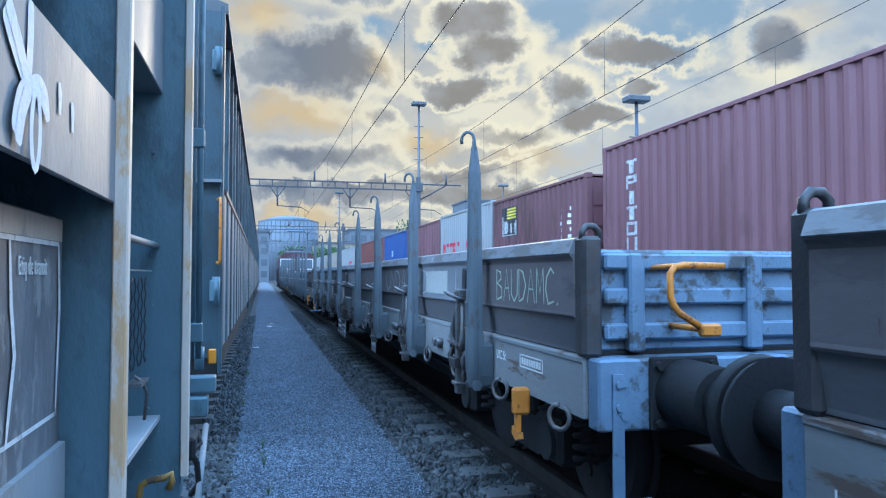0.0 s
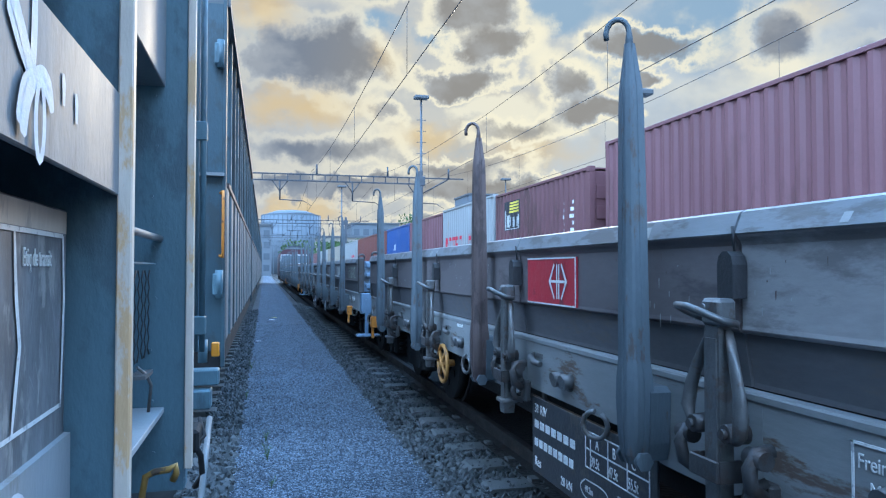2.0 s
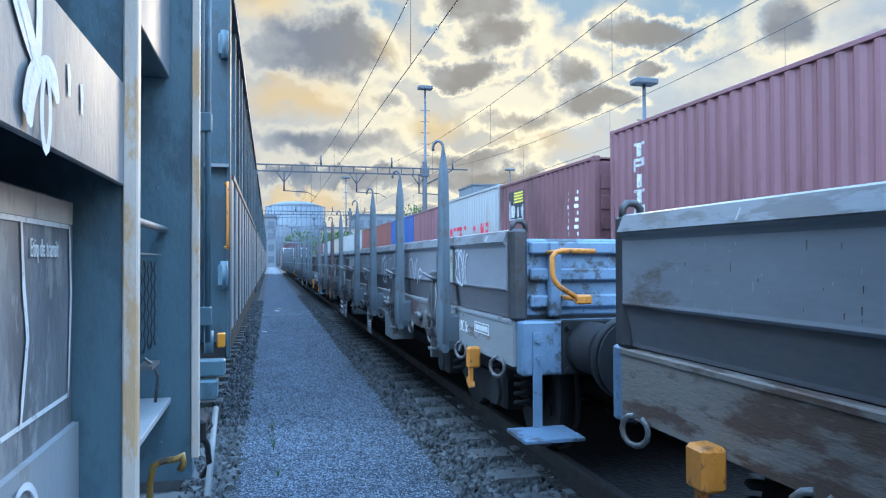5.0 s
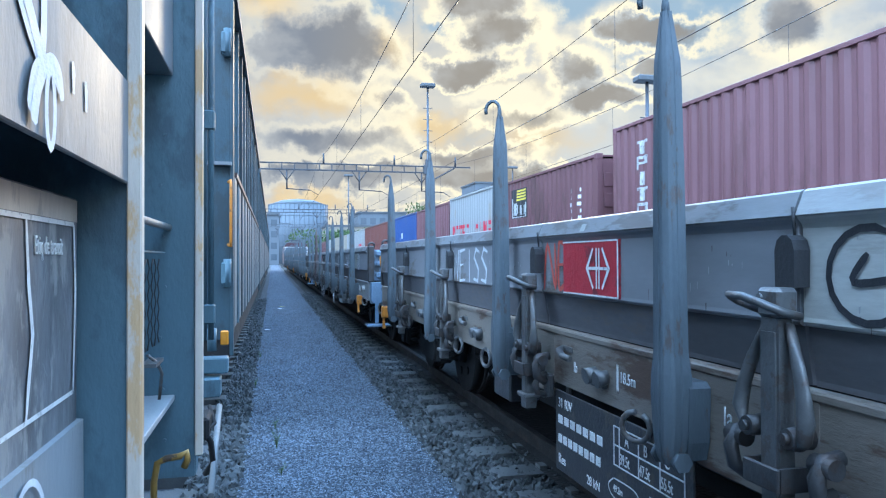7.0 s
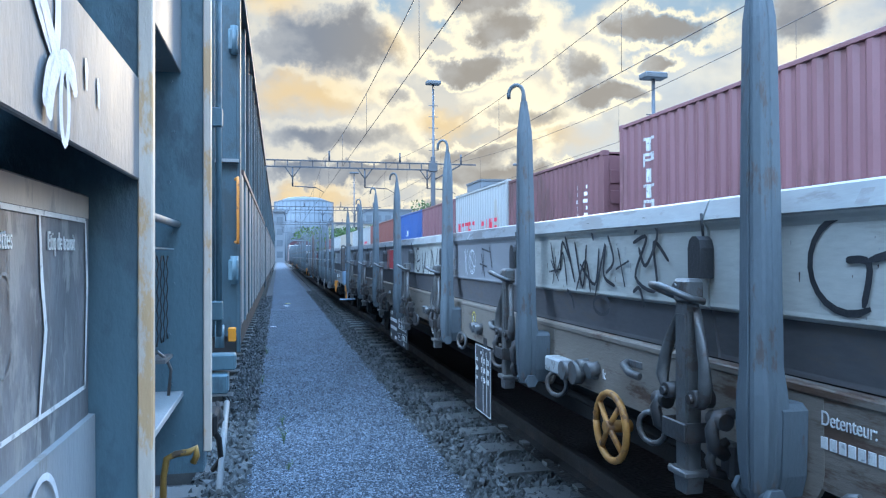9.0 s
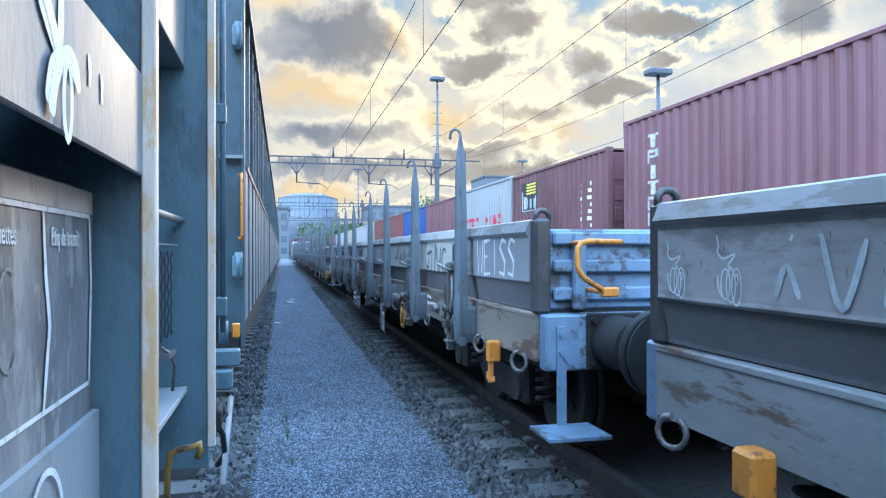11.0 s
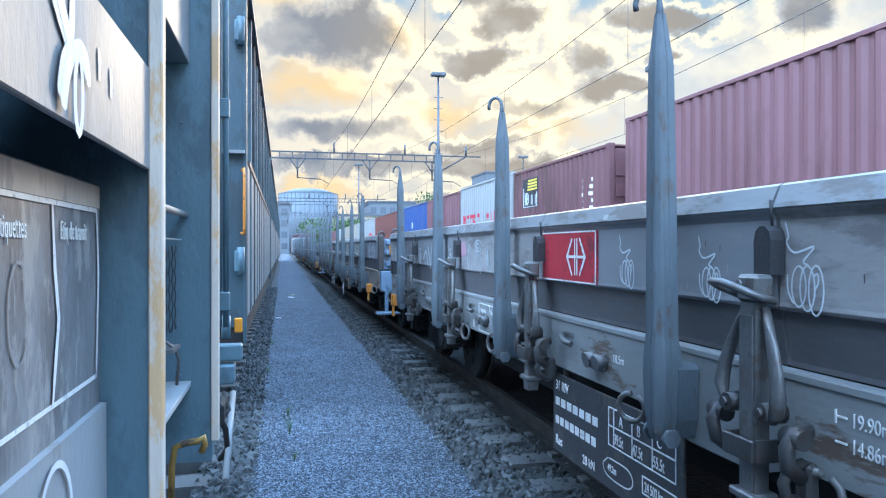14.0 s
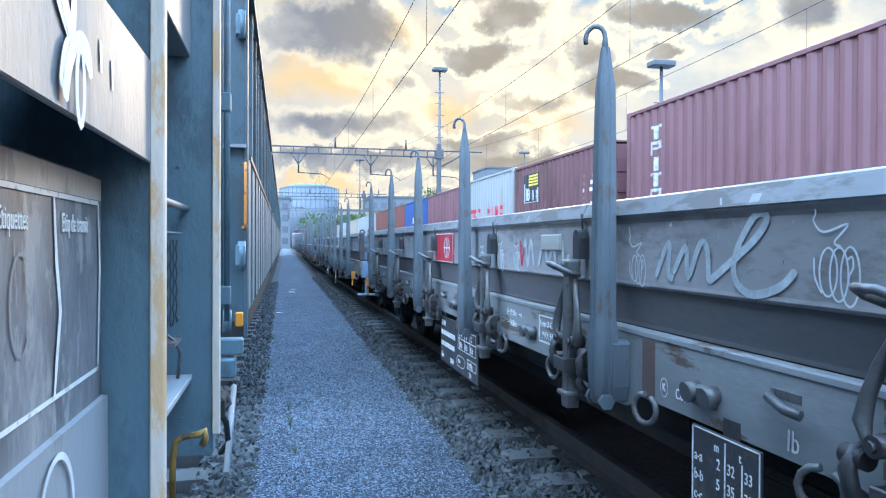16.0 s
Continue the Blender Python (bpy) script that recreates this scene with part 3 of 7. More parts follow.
def wheelset_mesh():
    bm = bmesh.new()
    tube(bm, (-1.0, 0, 0), (1.0, 0, 0), 0.08, seg=12)
    for s in (-1, 1):
        tube(bm, (s * 0.69, 0, 0), (s * 0.72, 0, 0), 0.49, 0.485, seg=28)
        tube(bm, (s * 0.72, 0, 0), (s * 0.83, 0, 0), 0.46, 0.455, seg=28)
        tube(bm, (s * 0.83, 0, 0), (s * 0.90, 0, 0), 0.15, 0.13, seg=16)
        for k in range(6):
            a = k * math.pi / 3
            tube(bm, (s * 0.832, 0.27 * math.cos(a), 0.27 * math.sin(a)), (s * 0.845, 0.27 * math.cos(a), 0.27 * math.sin(a)), 0.045, seg=8)
    return mesh_of("wheelset", bm, "under")


WHEELSET = wheelset_mesh()


def spring_mesh():
    bm = bmesh.new()
    pipe(bm, [(0.07 * math.cos(k * 0.785), 0.07 * math.sin(k * 0.785), 0.27 * k / 32) for k in range(33)], 0.018, seg=5)
    return mesh_of("suspension_spring", bm, "under")


SPRING = spring_mesh()
WHEEL_Z = RAIL_Z + 0.46


def bogie(parent, y, cx=0.0):
    before = set(parent.children)
    for s in (-1, 1):
        def side(bm):
            prism(bm, [(y - 1.25, 0.62), (y - 1.2, 0.8), (y - 0.6, 0.86), (y - 0.35, 0.68), (y + 0.35, 0.68), (y + 0.6, 0.86), (y + 1.2, 0.8), (y + 1.25, 0.62), (y + 0.65, 0.55), (y + 0.4, 0.42), (y - 0.4, 0.42), (y - 0.65, 0.55)], "x", s * 0.98 - 0.06, s * 0.98 + 0.06)
        piece("bogie_side", parent, "under", side)
        for a in (-0.9, 0.9):
            def axlebox(bm):
                box(bm, s * 1.08 - 0.09, s * 1.08 + 0.09, y + a - 0.16, y + a + 0.16, 0.5, 0.78, 0.03)
                tube(bm, (s * 1.1, y + a, 0.63), (s * 1.2, y + a, 0.63), 0.11, seg=14)
            piece("axle_box", parent, "under", axlebox)

            for d in (-0.27, 0.27):
                shared("suspension_spring", SPRING, parent, pose(s * 1.05, y + a + d, 0.55))
    piece("bogie_bolster", parent, "under", lambda bm: box(bm, -1.0, 1.0, y - 0.25, y + 0.25, 0.55, 0.95, 0.03))
    sets = []
    for a in (-0.9, 0.9):
        sets.append(shared("wheelset", WHEELSET, parent, pose(0, y + a, WHEEL_Z)))
    for ob in set(parent.children) - before:
        ob.location.x += cx
    return sets


# ---------------------------------------------------------------- the moving flat wagons
SIDE = -1.38                     # outer face of the drop sides
STAKES = (2.33, 4.44, 6.55, 8.66, 11.24, 13.35, 15.46, 17.57)
LATCHES = (2.80, 4.91, 7.02, 9.13, 10.77, 12.88, 14.99, 17.10)
TOP_Z, FLOOR_Z = 1.855, 1.27
ENDS = (0.80, 19.10)


def stake_mesh(mat):
    """A pressed post with a raised ridge between its two flats, broad below, tapering to a hooked tip."""
    bm = bmesh.new()
    rows = ((0.885, 0.030, 0.03), (0.92, 0.044, 0.042), (1.0, 0.060, 0.05), (1.14, 0.069, 0.054), (1.22, 0.066, 0.052), (1.30, 0.054, 0.047), (1.9, 0.048, 0.043), (2.30, 0.043, 0.038), (2.38, 0.040, 0.036), (2.46, 0.029, 0.028), (2.57, 0.015, 0.017))
    rings = []
    for z, w, d in rows:
        rings.append([bm.verts.new((x, y, z)) for x, y in ((-d * 0.92, -w * 0.62), (-d * 0.55, -w * 0.94), (-d * 0.3, -w), (d * 0.10, -w * 0.93), (d * 0.22, -w * 0.93), (d * 0.3, -w), (d, -w), (d, w), (-d * 0.4, w), (-d, w * 0.6), (-d, -w * 0.1), (-d * 0.9, -w * 0.18), (-d * 0.9, -w * 0.34), (-d, -w * 0.42))])
    n = len(rings[0])
    for a, b in zip(rings, rings[1:]):
        for i in range(n):
            bm.faces.new((a[i], a[(i + 1) % n], b[(i + 1) % n], b[i]))
    bm.faces.new(rings[0][::-1])
    bm.faces.new(rings[-1])
    hook = [(0, 0, 2.54), (0, 0.0, 2.60)] + [(-0.80 * (0.048 - 0.048 * math.cos(radians(a))), 0.55 * (0.048 - 0.048 * math.cos(radians(a))), 2.615 + 0.06 * math.sin(radians(a))) for a in range(0, 201, 25)]
    pipe(bm, hook, 0.017, seg=8, radii=[0.018, 0.014] + [0.0115] * 9)
    return mesh_of("stake", bm, mat)


STAKE = {k: stake_mesh(k) for k in ("stake", "stake_brown")}


def stake_socket_mesh():
    """The hinged shoe at the foot of a stake, with its bolt and cotter."""
    bm = bmesh.new()
    prism(bm, [(-0.075, 1.17), (-0.05, 1.19), (0.085, 1.19), (0.092, 1.10), (0.078, 0.97), (0.055, 0.91), (0.0, 0.885), (-0.045, 0.90), (-0.066, 0.97)], "x", -0.012, 0.075)
    tube(bm, (-0.045, -0.085, 0.905), (-0.045, 0.085, 0.905), 0.024, seg=12)
    for q in (-0.085, 0.062):
        tube(bm, (-0.045, q, 0.905), (-0.045, q + 0.023, 0.905), 0.038, seg=6)
    tube(bm, (-0.062, 0.0, 1.11), (-0.03, 0.0, 1.11), 0.020, seg=10)
    return mesh_of("stake_socket", bm, "stake")


def gusset_mesh(side, mat):
    """The plate on the sill behind a stake and its latch, with a rounded lower corner; side: +1 when the latch follows the stake."""
    bm = bmesh.new()
    low = [(0.13 * math.cos(radians(a)), 0.99 + 0.12 * math.sin(radians(a))) for a in range(180, 271, 18)]
    pts = [(-0.13, 1.216)] + low + [(0.42, 0.87), (0.58, 0.93), (0.60, 0.95), (0.60, 1.216)]
    prism(bm, [(-side * p, q) for p, q in pts], "x", -1.3497, -1.335)
    return mesh_of("gusset_plate", bm, mat)


def latch_meshes():
    out = []

    def add(name, mat, fill):
        bm = bmesh.new()
        fill(bm)
        out.append((name, mesh_of(name, bm, mat)))

    def post(bm):
        prism(bm, [(-0.038, 0.80), (0.038, 0.80), (0.042, 1.06), (0.040, 1.44), (0.034, 1.47), (-0.034, 1.47), (-0.040, 1.44), (-0.042, 1.06)], "x", -0.108, -0.058)
        prism(bm, [(-0.030, 0.82), (0.030, 0.82), (0.030, 1.43), (-0.030, 1.43)], "x", -0.114, -0.107)
    add("latch_post", "latch_bare", post)
    add("latch_collar", "latch_bare", lambda bm: (box(bm, -0.115, -0.045, -0.052, 0.052, 1.47, 1.56, 0.012), tube(bm, (-0.122, 0.03, 1.53), (-0.10, 0.03, 1.53), 0.012, seg=8)))

    def strap(bm):
        for s in (-1, 1):
            box(bm, -0.135, -0.01, s * 0.072 - 0.006, s * 0.072 + 0.006, 0.975, 1.045)
        box(bm, -0.147, -0.135, -0.078, 0.078, 0.975, 1.045, 0.004)
    add("latch_bracket", "latch", strap)

    def foot(bm):
        box(bm, -0.135, -0.035, -0.062, 0.062, 0.842, 0.868, 0.006)
        prism(bm, [(-0.035, 0.78), (0.035, 0.78), (0.05, 0.842), (-0.05, 0.842)], "x", -0.115, -0.05)
    add("latch_foot", "latch_bare", foot)
    for s in (1, -1):
        add("latch_arm", "latch_bare", lambda bm: pipe(bm, [(-0.075, s * 0.048, 1.455), (-0.082, s * 0.068, 1.41), (-0.092, s * 0.098, 1.34), (-0.10, s * 0.128, 1.26), (-0.105, s * 0.142, 1.19), (-0.10, s * 0.130, 1.13), (-0.09, s * 0.095, 1.105)], 0.024, seg=8, flat=0.55, radii=[0.014, 0.019, 0.024, 0.026, 0.025, 0.022, 0.018]))
        add("latch_boss", "latch", lambda bm: (tube(bm, (-0.125, s * 0.088, 1.135), (-0.05, s * 0.088, 1.135), 0.030, 0.036, seg=12), tube(bm, (-0.14, s * 0.088, 1.135), (-0.125, s * 0.088, 1.135), 0.017, seg=8)))
        add("latch_hinge", "latch", lambda bm: (pipe(bm, [(-0.03, s * 0.185, 1.10), (-0.085, s * 0.185, 1.095), (-0.11, s * 0.185, 1.05), (-0.10, s * 0.180, 0.99), (-0.05, s * 0.175, 0.955)], 0.024, seg=8), tube(bm, (-0.08, s * 0.145, 1.08), (-0.08, s * 0.225, 1.08), 0.030, seg=12)))
    add("latch_clevis", "latch", lambda bm: (pipe(bm, [(-0.04, -0.17, 1.0), (-0.09, -0.17, 0.985), (-0.105, -0.165, 0.94), (-0.09, -0.16, 0.895), (-0.04, -0.16, 0.88)], 0.018, seg=7), box(bm, -0.045, -0.0, -0.20, -0.13, 0.87, 1.0, 0.012)))
    add("latch_handle", "latch_bare", lambda bm: pipe(bm, [(-0.07, 0.075, 1.485), (-0.13, 0.115, 1.515), (-0.175, 0.095, 1.535), (-0.185, 0.02, 1.535), (-0.165, -0.045, 1.515), (-0.115, -0.07, 1.49), (-0.06, -0.07, 1.478)], 0.013, seg=9))
    add("latch_cap", "seal", lambda bm: prism(bm, [(-0.04, 1.56), (0.04, 1.56), (0.042, 1.67), (0.032, 1.70), (0.012, 1.715), (-0.012, 1.715), (-0.032, 1.70), (-0.042, 1.67)], "x", -0.055, 0.0))
    add("latch_cord", "seal", lambda bm: tube(bm, (-0.016, 0.0, 1.71), (-0.024, 0.0, 1.80), 0.005, seg=6))
    return out


SOCKET, LATCH = stake_socket_mesh(), latch_meshes()


def ring_mesh():
    bm = bmesh.new()
    pts = [(-0.035 - 0.025 * math.sin(radians(a)), 0.062 * math.sin(radians(a)), 0.95 + 0.065 * math.cos(radians(a))) for a in range(0, 331, 30)]
    pipe(bm, pts, 0.013, seg=7)
    return mesh_of("rope_ring", bm, "latch_bare")


def lug_mesh():
    bm = bmesh.new()
    for s in (-1, 1):
        tube(bm, (0.0, s * 0.06, 1.075), (-0.075, s * 0.06, 1.06), 0.034, 0.042, seg=12)
    box(bm, -0.05, 0.0, -0.075, 0.075, 1.015, 1.095, 0.012)
    return mesh_of("side_lug", bm, "latch_bare")


def catch_mesh():
    bm = bmesh.new()
    box(bm, -0.02, 0.0, -0.07, 0.07, 1.13, 1.17, 0.006)
    pipe(bm, [(0, 0.09, 1.15), (-0.05, 0.05, 1.14), (-0.07, -0.05, 1.12), (-0.05, -0.10, 1.11)], 0.018)
    return mesh_of("side_catch", bm, "latch_bare")


RING, LUG, CATCH = ring_mesh(), lug_mesh(), catch_mesh()


def panel_mesh(length, mat):
    """A drop side: a folded sheet whose lower band steps back under the upper one; it lies along -y from 0."""
    bm = bmesh.new()
    prof = [(0.020, FLOOR_Z + 0.172), (0.010, FLOOR_Z + 0.178), (0.006, FLOOR_Z + 0.186), (0.008, FLOOR_Z + 0.20), (0.008, TOP_Z - 0.12), (0.002, TOP_Z - 0.105), (-0.010, TOP_Z - 0.092), (-0.012, TOP_Z - 0.085), (0.066, TOP_Z - 0.085), (0.066, FLOOR_Z + 0.172)]
    prism(bm, prof, "y", 0, -length)
    return mesh_of("drop_side", bm, mat)


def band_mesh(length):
    """The grimy lower band of a drop side, set back and leaning in towards the floor; its colour also holds the shade
    of that lean.
    """
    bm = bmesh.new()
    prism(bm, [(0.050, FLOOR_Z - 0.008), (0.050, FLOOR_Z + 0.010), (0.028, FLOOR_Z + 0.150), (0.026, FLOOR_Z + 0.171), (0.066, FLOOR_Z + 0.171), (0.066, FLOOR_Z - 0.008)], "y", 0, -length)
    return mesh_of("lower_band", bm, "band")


def cap_mesh(length, mat="cap"):
    bm = bmesh.new()
    prof = [(-0.012, TOP_Z - 0.085), (-0.018, TOP_Z - 0.08), (0.012, TOP_Z - 0.008), (0.028, TOP_Z), (0.055, TOP_Z), (0.066, TOP_Z - 0.02), (0.066, TOP_Z - 0.085)]
    prism(bm, prof, "y", 0, -length)
    return mesh_of("top_bead", bm, mat)


def flat_wagon(panels, sill="sill", stakes=None, shift=(0.1, 0.16), grab_in=0.0):
    """panels: the paint of the nine lengths of the drop side, from the far end; y runs back from the far coupling plane."""
    w = thing("flat_wagon", label="grey four-axle railway flat wagon with drop sides and stakes", category="railway wagon", group="wagons of the moving train")
    piece("floor", w, "under", lambda bm: box(bm, -1.3, 1.3, -19.1, -0.8, FLOOR_Z - 0.08, FLOOR_Z))
    for s in (-1, 1):
        def channel(bm):
            a = s * 1.36
            prism(bm, [(a - s * 0.012, 0.945), (a - s * 0.012, 1.218), (a - s * 0.006, 1.224), (a - s * 0.006, 1.243), (a - s * 0.012, 1.25), (a - s * 0.13, 1.25), (a - s * 0.13, 0.945)], "y", -0.75, -19.15)
        piece("side_sill", w, sill if s < 0 else "under", channel)
    piece("centre_beam", w, "under", lambda bm: box(bm, -0.35, 0.35, -19.0, -0.9, 0.75, 1.19))
    for y in (2.5, 5.0, 7.5, 10.0, 12.5, 15.0, 17.4):
        piece("cross_beam", w, "under", lambda bm: box(bm, -1.22, 1.22, -y - 0.06, -y + 0.06, 0.95, 1.19))
    piece("brake_rod", w, "under", lambda bm: tube(bm, (-0.8, -3.2, 0.62), (-0.8, -16.8, 0.62), 0.03, seg=8))
    piece("air_tank", w, "under", lambda bm: tube(bm, (-0.75, -8.2, 0.78), (-0.75, -9.6, 0.78), 0.19, seg=18))
    piece("brake_cylinder", w, "under", lambda bm: (tube(bm, (-0.7, -10.4, 0.72), (-0.7, -11.1, 0.72), 0.2, 0.17, seg=18), box(bm, -0.9, -0.3, -11.6, -10.2, 0.92, 0.97)))
    # solid plates added to block the lit ground beyond and keep the underside dark
    for s in (-1, 1):
        piece("blocking_plate", w, "under", lambda bm: (box(bm, s * 0.62 - 0.05, s * 0.62 + 0.05, -16.2, -3.8, 0.42, 0.52), box(bm, s * 0.62 - 0.02, s * 0.62 + 0.02, -16.2, -3.8, 0.5, 0.96)))
    piece("drop_side_back", w, "panel_dark", lambda bm: box(bm, 1.30, 1.37, -19.05, -0.85, FLOOR_Z, TOP_Z, 0.02))
    stakes_at, latches_at = [u + shift[0] + (shift[2][i] if len(shift) > 2 else 0) for i, u in enumerate(STAKES)], [u + shift[1] for u in LATCHES]
    cuts = [ENDS[0], *latches_at, ENDS[1]]
    for i, (a, b) in enumerate(zip(cuts, cuts[1:])):
        me = panel_mesh(b - a - 0.016, panels[i])
        shared("drop_side", me, w, pose(SIDE, -a - 0.008, 0))
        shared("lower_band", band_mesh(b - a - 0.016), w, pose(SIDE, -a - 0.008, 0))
        shared("top_bead", cap_mesh(b - a - 0.012, "cap_light" if panels[i] == "panel_light" else "cap"), w, pose(SIDE, -a - 0.006, 0))
    stakes = stakes or ["stake"] * 8
    for i, u in enumerate(stakes_at):
        shared("stake", STAKE[stakes[i]], w, pose(SIDE - 0.095, -u, 0, 0, [-0.4, 0.3, 0.0, -0.2, 0.4, -0.3, 0.2, 0.1][i], 0))
        shared("stake_socket", SOCKET, w, pose(SIDE - 0.05, -u, 0))
    plates = {q: gusset_mesh(q, sill) for q in (1, -1)}
    for i, u in enumerate(stakes_at):
        shared("gusset_plate", plates[1 if i < 4 else -1], w, pose(0, -u, 0))
    for u in latches_at:
        for nm, me in LATCH:
            shared(nm, me, w, pose(SIDE + 0.002, -u, 0))
    for k in (0.95, 1.98, 3.04, 4.18, 5.32, 6.12, 7.25, 8.32, 9.5, 10.52, 11.6, 12.64, 13.72, 14.78, 15.89, 16.9, 18.0, 18.95):
        shared("rope_ring", RING, w, pose(SIDE + 0.02, -k, -0.03, 0, 0, 12 * math.sin(k * 7)))
    for i, (a, b) in enumerate(zip(STAKES, STAKES[1:])):
        shared("side_lug", LUG, w, pose(SIDE + 0.05, -(a + 1.35 if i < 4 else a + 0.75), 0))
        if i != 3:
            shared("side_catch", CATCH, w, pose(SIDE + 0.05, -(a + 0.95 if i < 4 else a + 1.2), 0))
    for end in (0, 1):
        fit_end(w, end, grab_in)
    sets = []
    for u in (2.52, 17.38):
        sets += bogie(w, -u)
    return w


def fit_end(w, near, grab_in=0.0):
    """End wall, headstock, buffers, coupling, step and grab handle; near: 1 for the end that the camera looks at."""
    y = -ENDS[1] if near else -ENDS[0]
    o = -1 if near else 1                                   # outwards along y
    piece("end_wall", w, "end_blue", lambda bm: box(bm, -1.30, 1.30, min(y, y - o * 0.06), max(y, y - o * 0.06), FLOOR_Z, TOP_Z - 0.06, 0.015))
    for z in (FLOOR_Z + 0.06, FLOOR_Z + 0.24, FLOOR_Z + 0.42):
        piece("end_rib", w, "end_blue", lambda bm: box(bm, -1.22, 1.22, min(y - o * 0.002, y + o * 0.045), max(y - o * 0.002, y + o * 0.045), z, z + 0.085, 0.012))
    for x in (-1.05, -0.35, 0.35, 1.05):
        piece("end_stiffener", w, "end_blue", lambda bm: box(bm, x - 0.045, x + 0.045, min(y - o * 0.002, y + o * 0.07), max(y - o * 0.002, y + o * 0.07), FLOOR_Z, TOP_Z - 0.08, 0.012))
    for s in (-1, 1):
        def corner(bm):
            box(bm, s * 1.31 - 0.055, s * 1.31 + 0.055, min(y - 0.02, y + o * 0.09), max(y + 0.02, y + o * 0.09), FLOOR_Z - 0.02, TOP_Z + 0.005, 0.02)
            pipe(bm, [(s * 1.30 - 0.045, y + o * 0.04, TOP_Z - 0.02), (s * 1.30 - 0.045, y + o * 0.04, TOP_Z + 0.03), (s * 1.30 - 0.02, y + o * 0.04, TOP_Z + 0.055), (s * 1.30 + 0.02, y + o * 0.04, TOP_Z + 0.055), (s * 1.30 + 0.045, y + o * 0.04, TOP_Z + 0.03), (s * 1.30 + 0.045, y + o * 0.04, TOP_Z - 0.02)], 0.018)
        piece("corner_post", w, "latch", corner)
    h = -19.28 if near else -0.62
    def stock(bm):
        box(bm, -1.33, 1.33, min(h, h - o * 0.12), max(h, h - o * 0.12), 0.90, 1.25, 0.012)
        box(bm, -1.33, 1.33, min(h - o * 0.12, y), max(h - o * 0.12, y), 1.19, 1.25)
        for x in (-1.2, -0.98, 0.98, 1.2):
            for z in (0.98, 1.14):
                tube(bm, (x, h, z), (x, h + o * 0.022, z), 0.022, seg=8)
    piece("headstock", w, "end_blue", stock, "blue-grey buffer beam with bolt heads")
    for x in (-0.875, 0.875):
        def buffer(bm):
            box(bm, x - 0.19, x + 0.19, min(h, h + o * 0.03), max(h, h + o * 0.03), 0.90, 1.26, 0.01)
            tube(bm, (x, h, 1.08), (x, h + o * 0.34, 1.08), 0.17, 0.16, seg=20)
            tube(bm, (x, h + o * 0.34, 1.08), (x, h + o * 0.56, 1.08), 0.12, seg=18)
            tube(bm, (x, h + o * 0.56, 1.08), (x, h + o * 0.605, 1.08), 0.25, 0.235, seg=26)
            for sx, sz in ((-0.15, 0.14), (-0.15, -0.14), (0.15, 0.14), (0.15, -0.14)):
                tube(bm, (x + sx, h + o * 0.03, 1.08 + sz), (x + sx, h + o * 0.06, 1.08 + sz), 0.02, seg=8)
        piece("buffer", w, "under", buffer, "greasy black side buffer")
    def hook(bm):
        pipe(bm, [(0, h, 1.08), (0, h + o * 0.25, 1.08), (0, h + o * 0.34, 1.14), (0, h + o * 0.28, 1.20)], 0.045, flat=1.3)
        for s in (-0.07, 0.07):
            pipe(bm, [(s, h + o * 0.2, 1.15), (s, h + o * 0.35, 0.9), (s, h + o * 0.5, 1.05)], 0.02)
    piece("draw_hook", w, "under", hook)
    def hose(bm):
        pipe(bm, [(0.35, h, 0.98), (0.36, h + o * 0.18, 0.8), (0.34, h + o * 0.36, 0.66), (0.3, h + o * 0.5, 0.74)], 0.028)
    piece("brake_hose", w, "under", hose)
    def step(bm):
        box(bm, -1.26, -1.20, min(h, h + o * 0.014), max(h, h + o * 0.014), 0.57, 1.18)
        box(bm, -1.43, -1.04, min(h - o * 0.02, h + o * 0.32), max(h - o * 0.02, h + o * 0.32), 0.545, 0.57, 0.004)
        for z in (1.02, 1.13):
            tube(bm, (-1.23, h + o * 0.014, z), (-1.23, h + o * 0.03, z), 0.018, seg=8)
    if near:
        piece("foot_step", w, "end_blue", step, "steel footstep on a flat hanger")
    def grab(bm):
        q = h + o * 0.17
        pipe(bm, [(-0.90, q, 1.705), (-1.12, q, 1.71), (-1.165, q, 1.70), (-1.19, q, 1.67), (-1.19, q, 1.56), (-1.175, q, 1.52), (-1.14, q, 1.48), (-1.02, q, 1.41)], 0.017, seg=10)
        box(bm, -1.04, -0.93, min(q - o * 0.02, q + o * 0.03), max(q - o * 0.02, q + o * 0.03), 1.37, 1.43, 0.01)
        tube(bm, (-0.99, q, 1.40), (-1.0, y, 1.40), 0.016, seg=8)
        tube(bm, (-1.10, q, 1.71), (-1.10, y, 1.70), 0.014, seg=8)
    if near:
        handle = piece("grab_handle", w, "orange", grab, "orange bent tube grab handle")
        handle.location.x = grab_in
    u = 18.45 if near else 1.50
    def lever(bm):
        box(bm, SIDE - 0.09, SIDE + 0.01, -u - (0.035 if near else 0.06), -u + (0.035 if near else 0.06), 0.84, 1.0, 0.015)
        prism(bm, [(-u - 0.022, 0.88), (-u + 0.022, 0.88), (-u + 0.018, 0.74), (-u + 0.06, 0.765), (-u + 0.065, 0.72), (-u, 0.69), (-u - 0.06, 0.71), (-u - 0.05, 0.745), (-u - 0.018, 0.74)], "x", SIDE - 0.075, SIDE - 0.045)
    piece("brake_lever", w, "orange", lever, "orange brake change-over lever")


train = []                                                   # wagons from the far end to the last

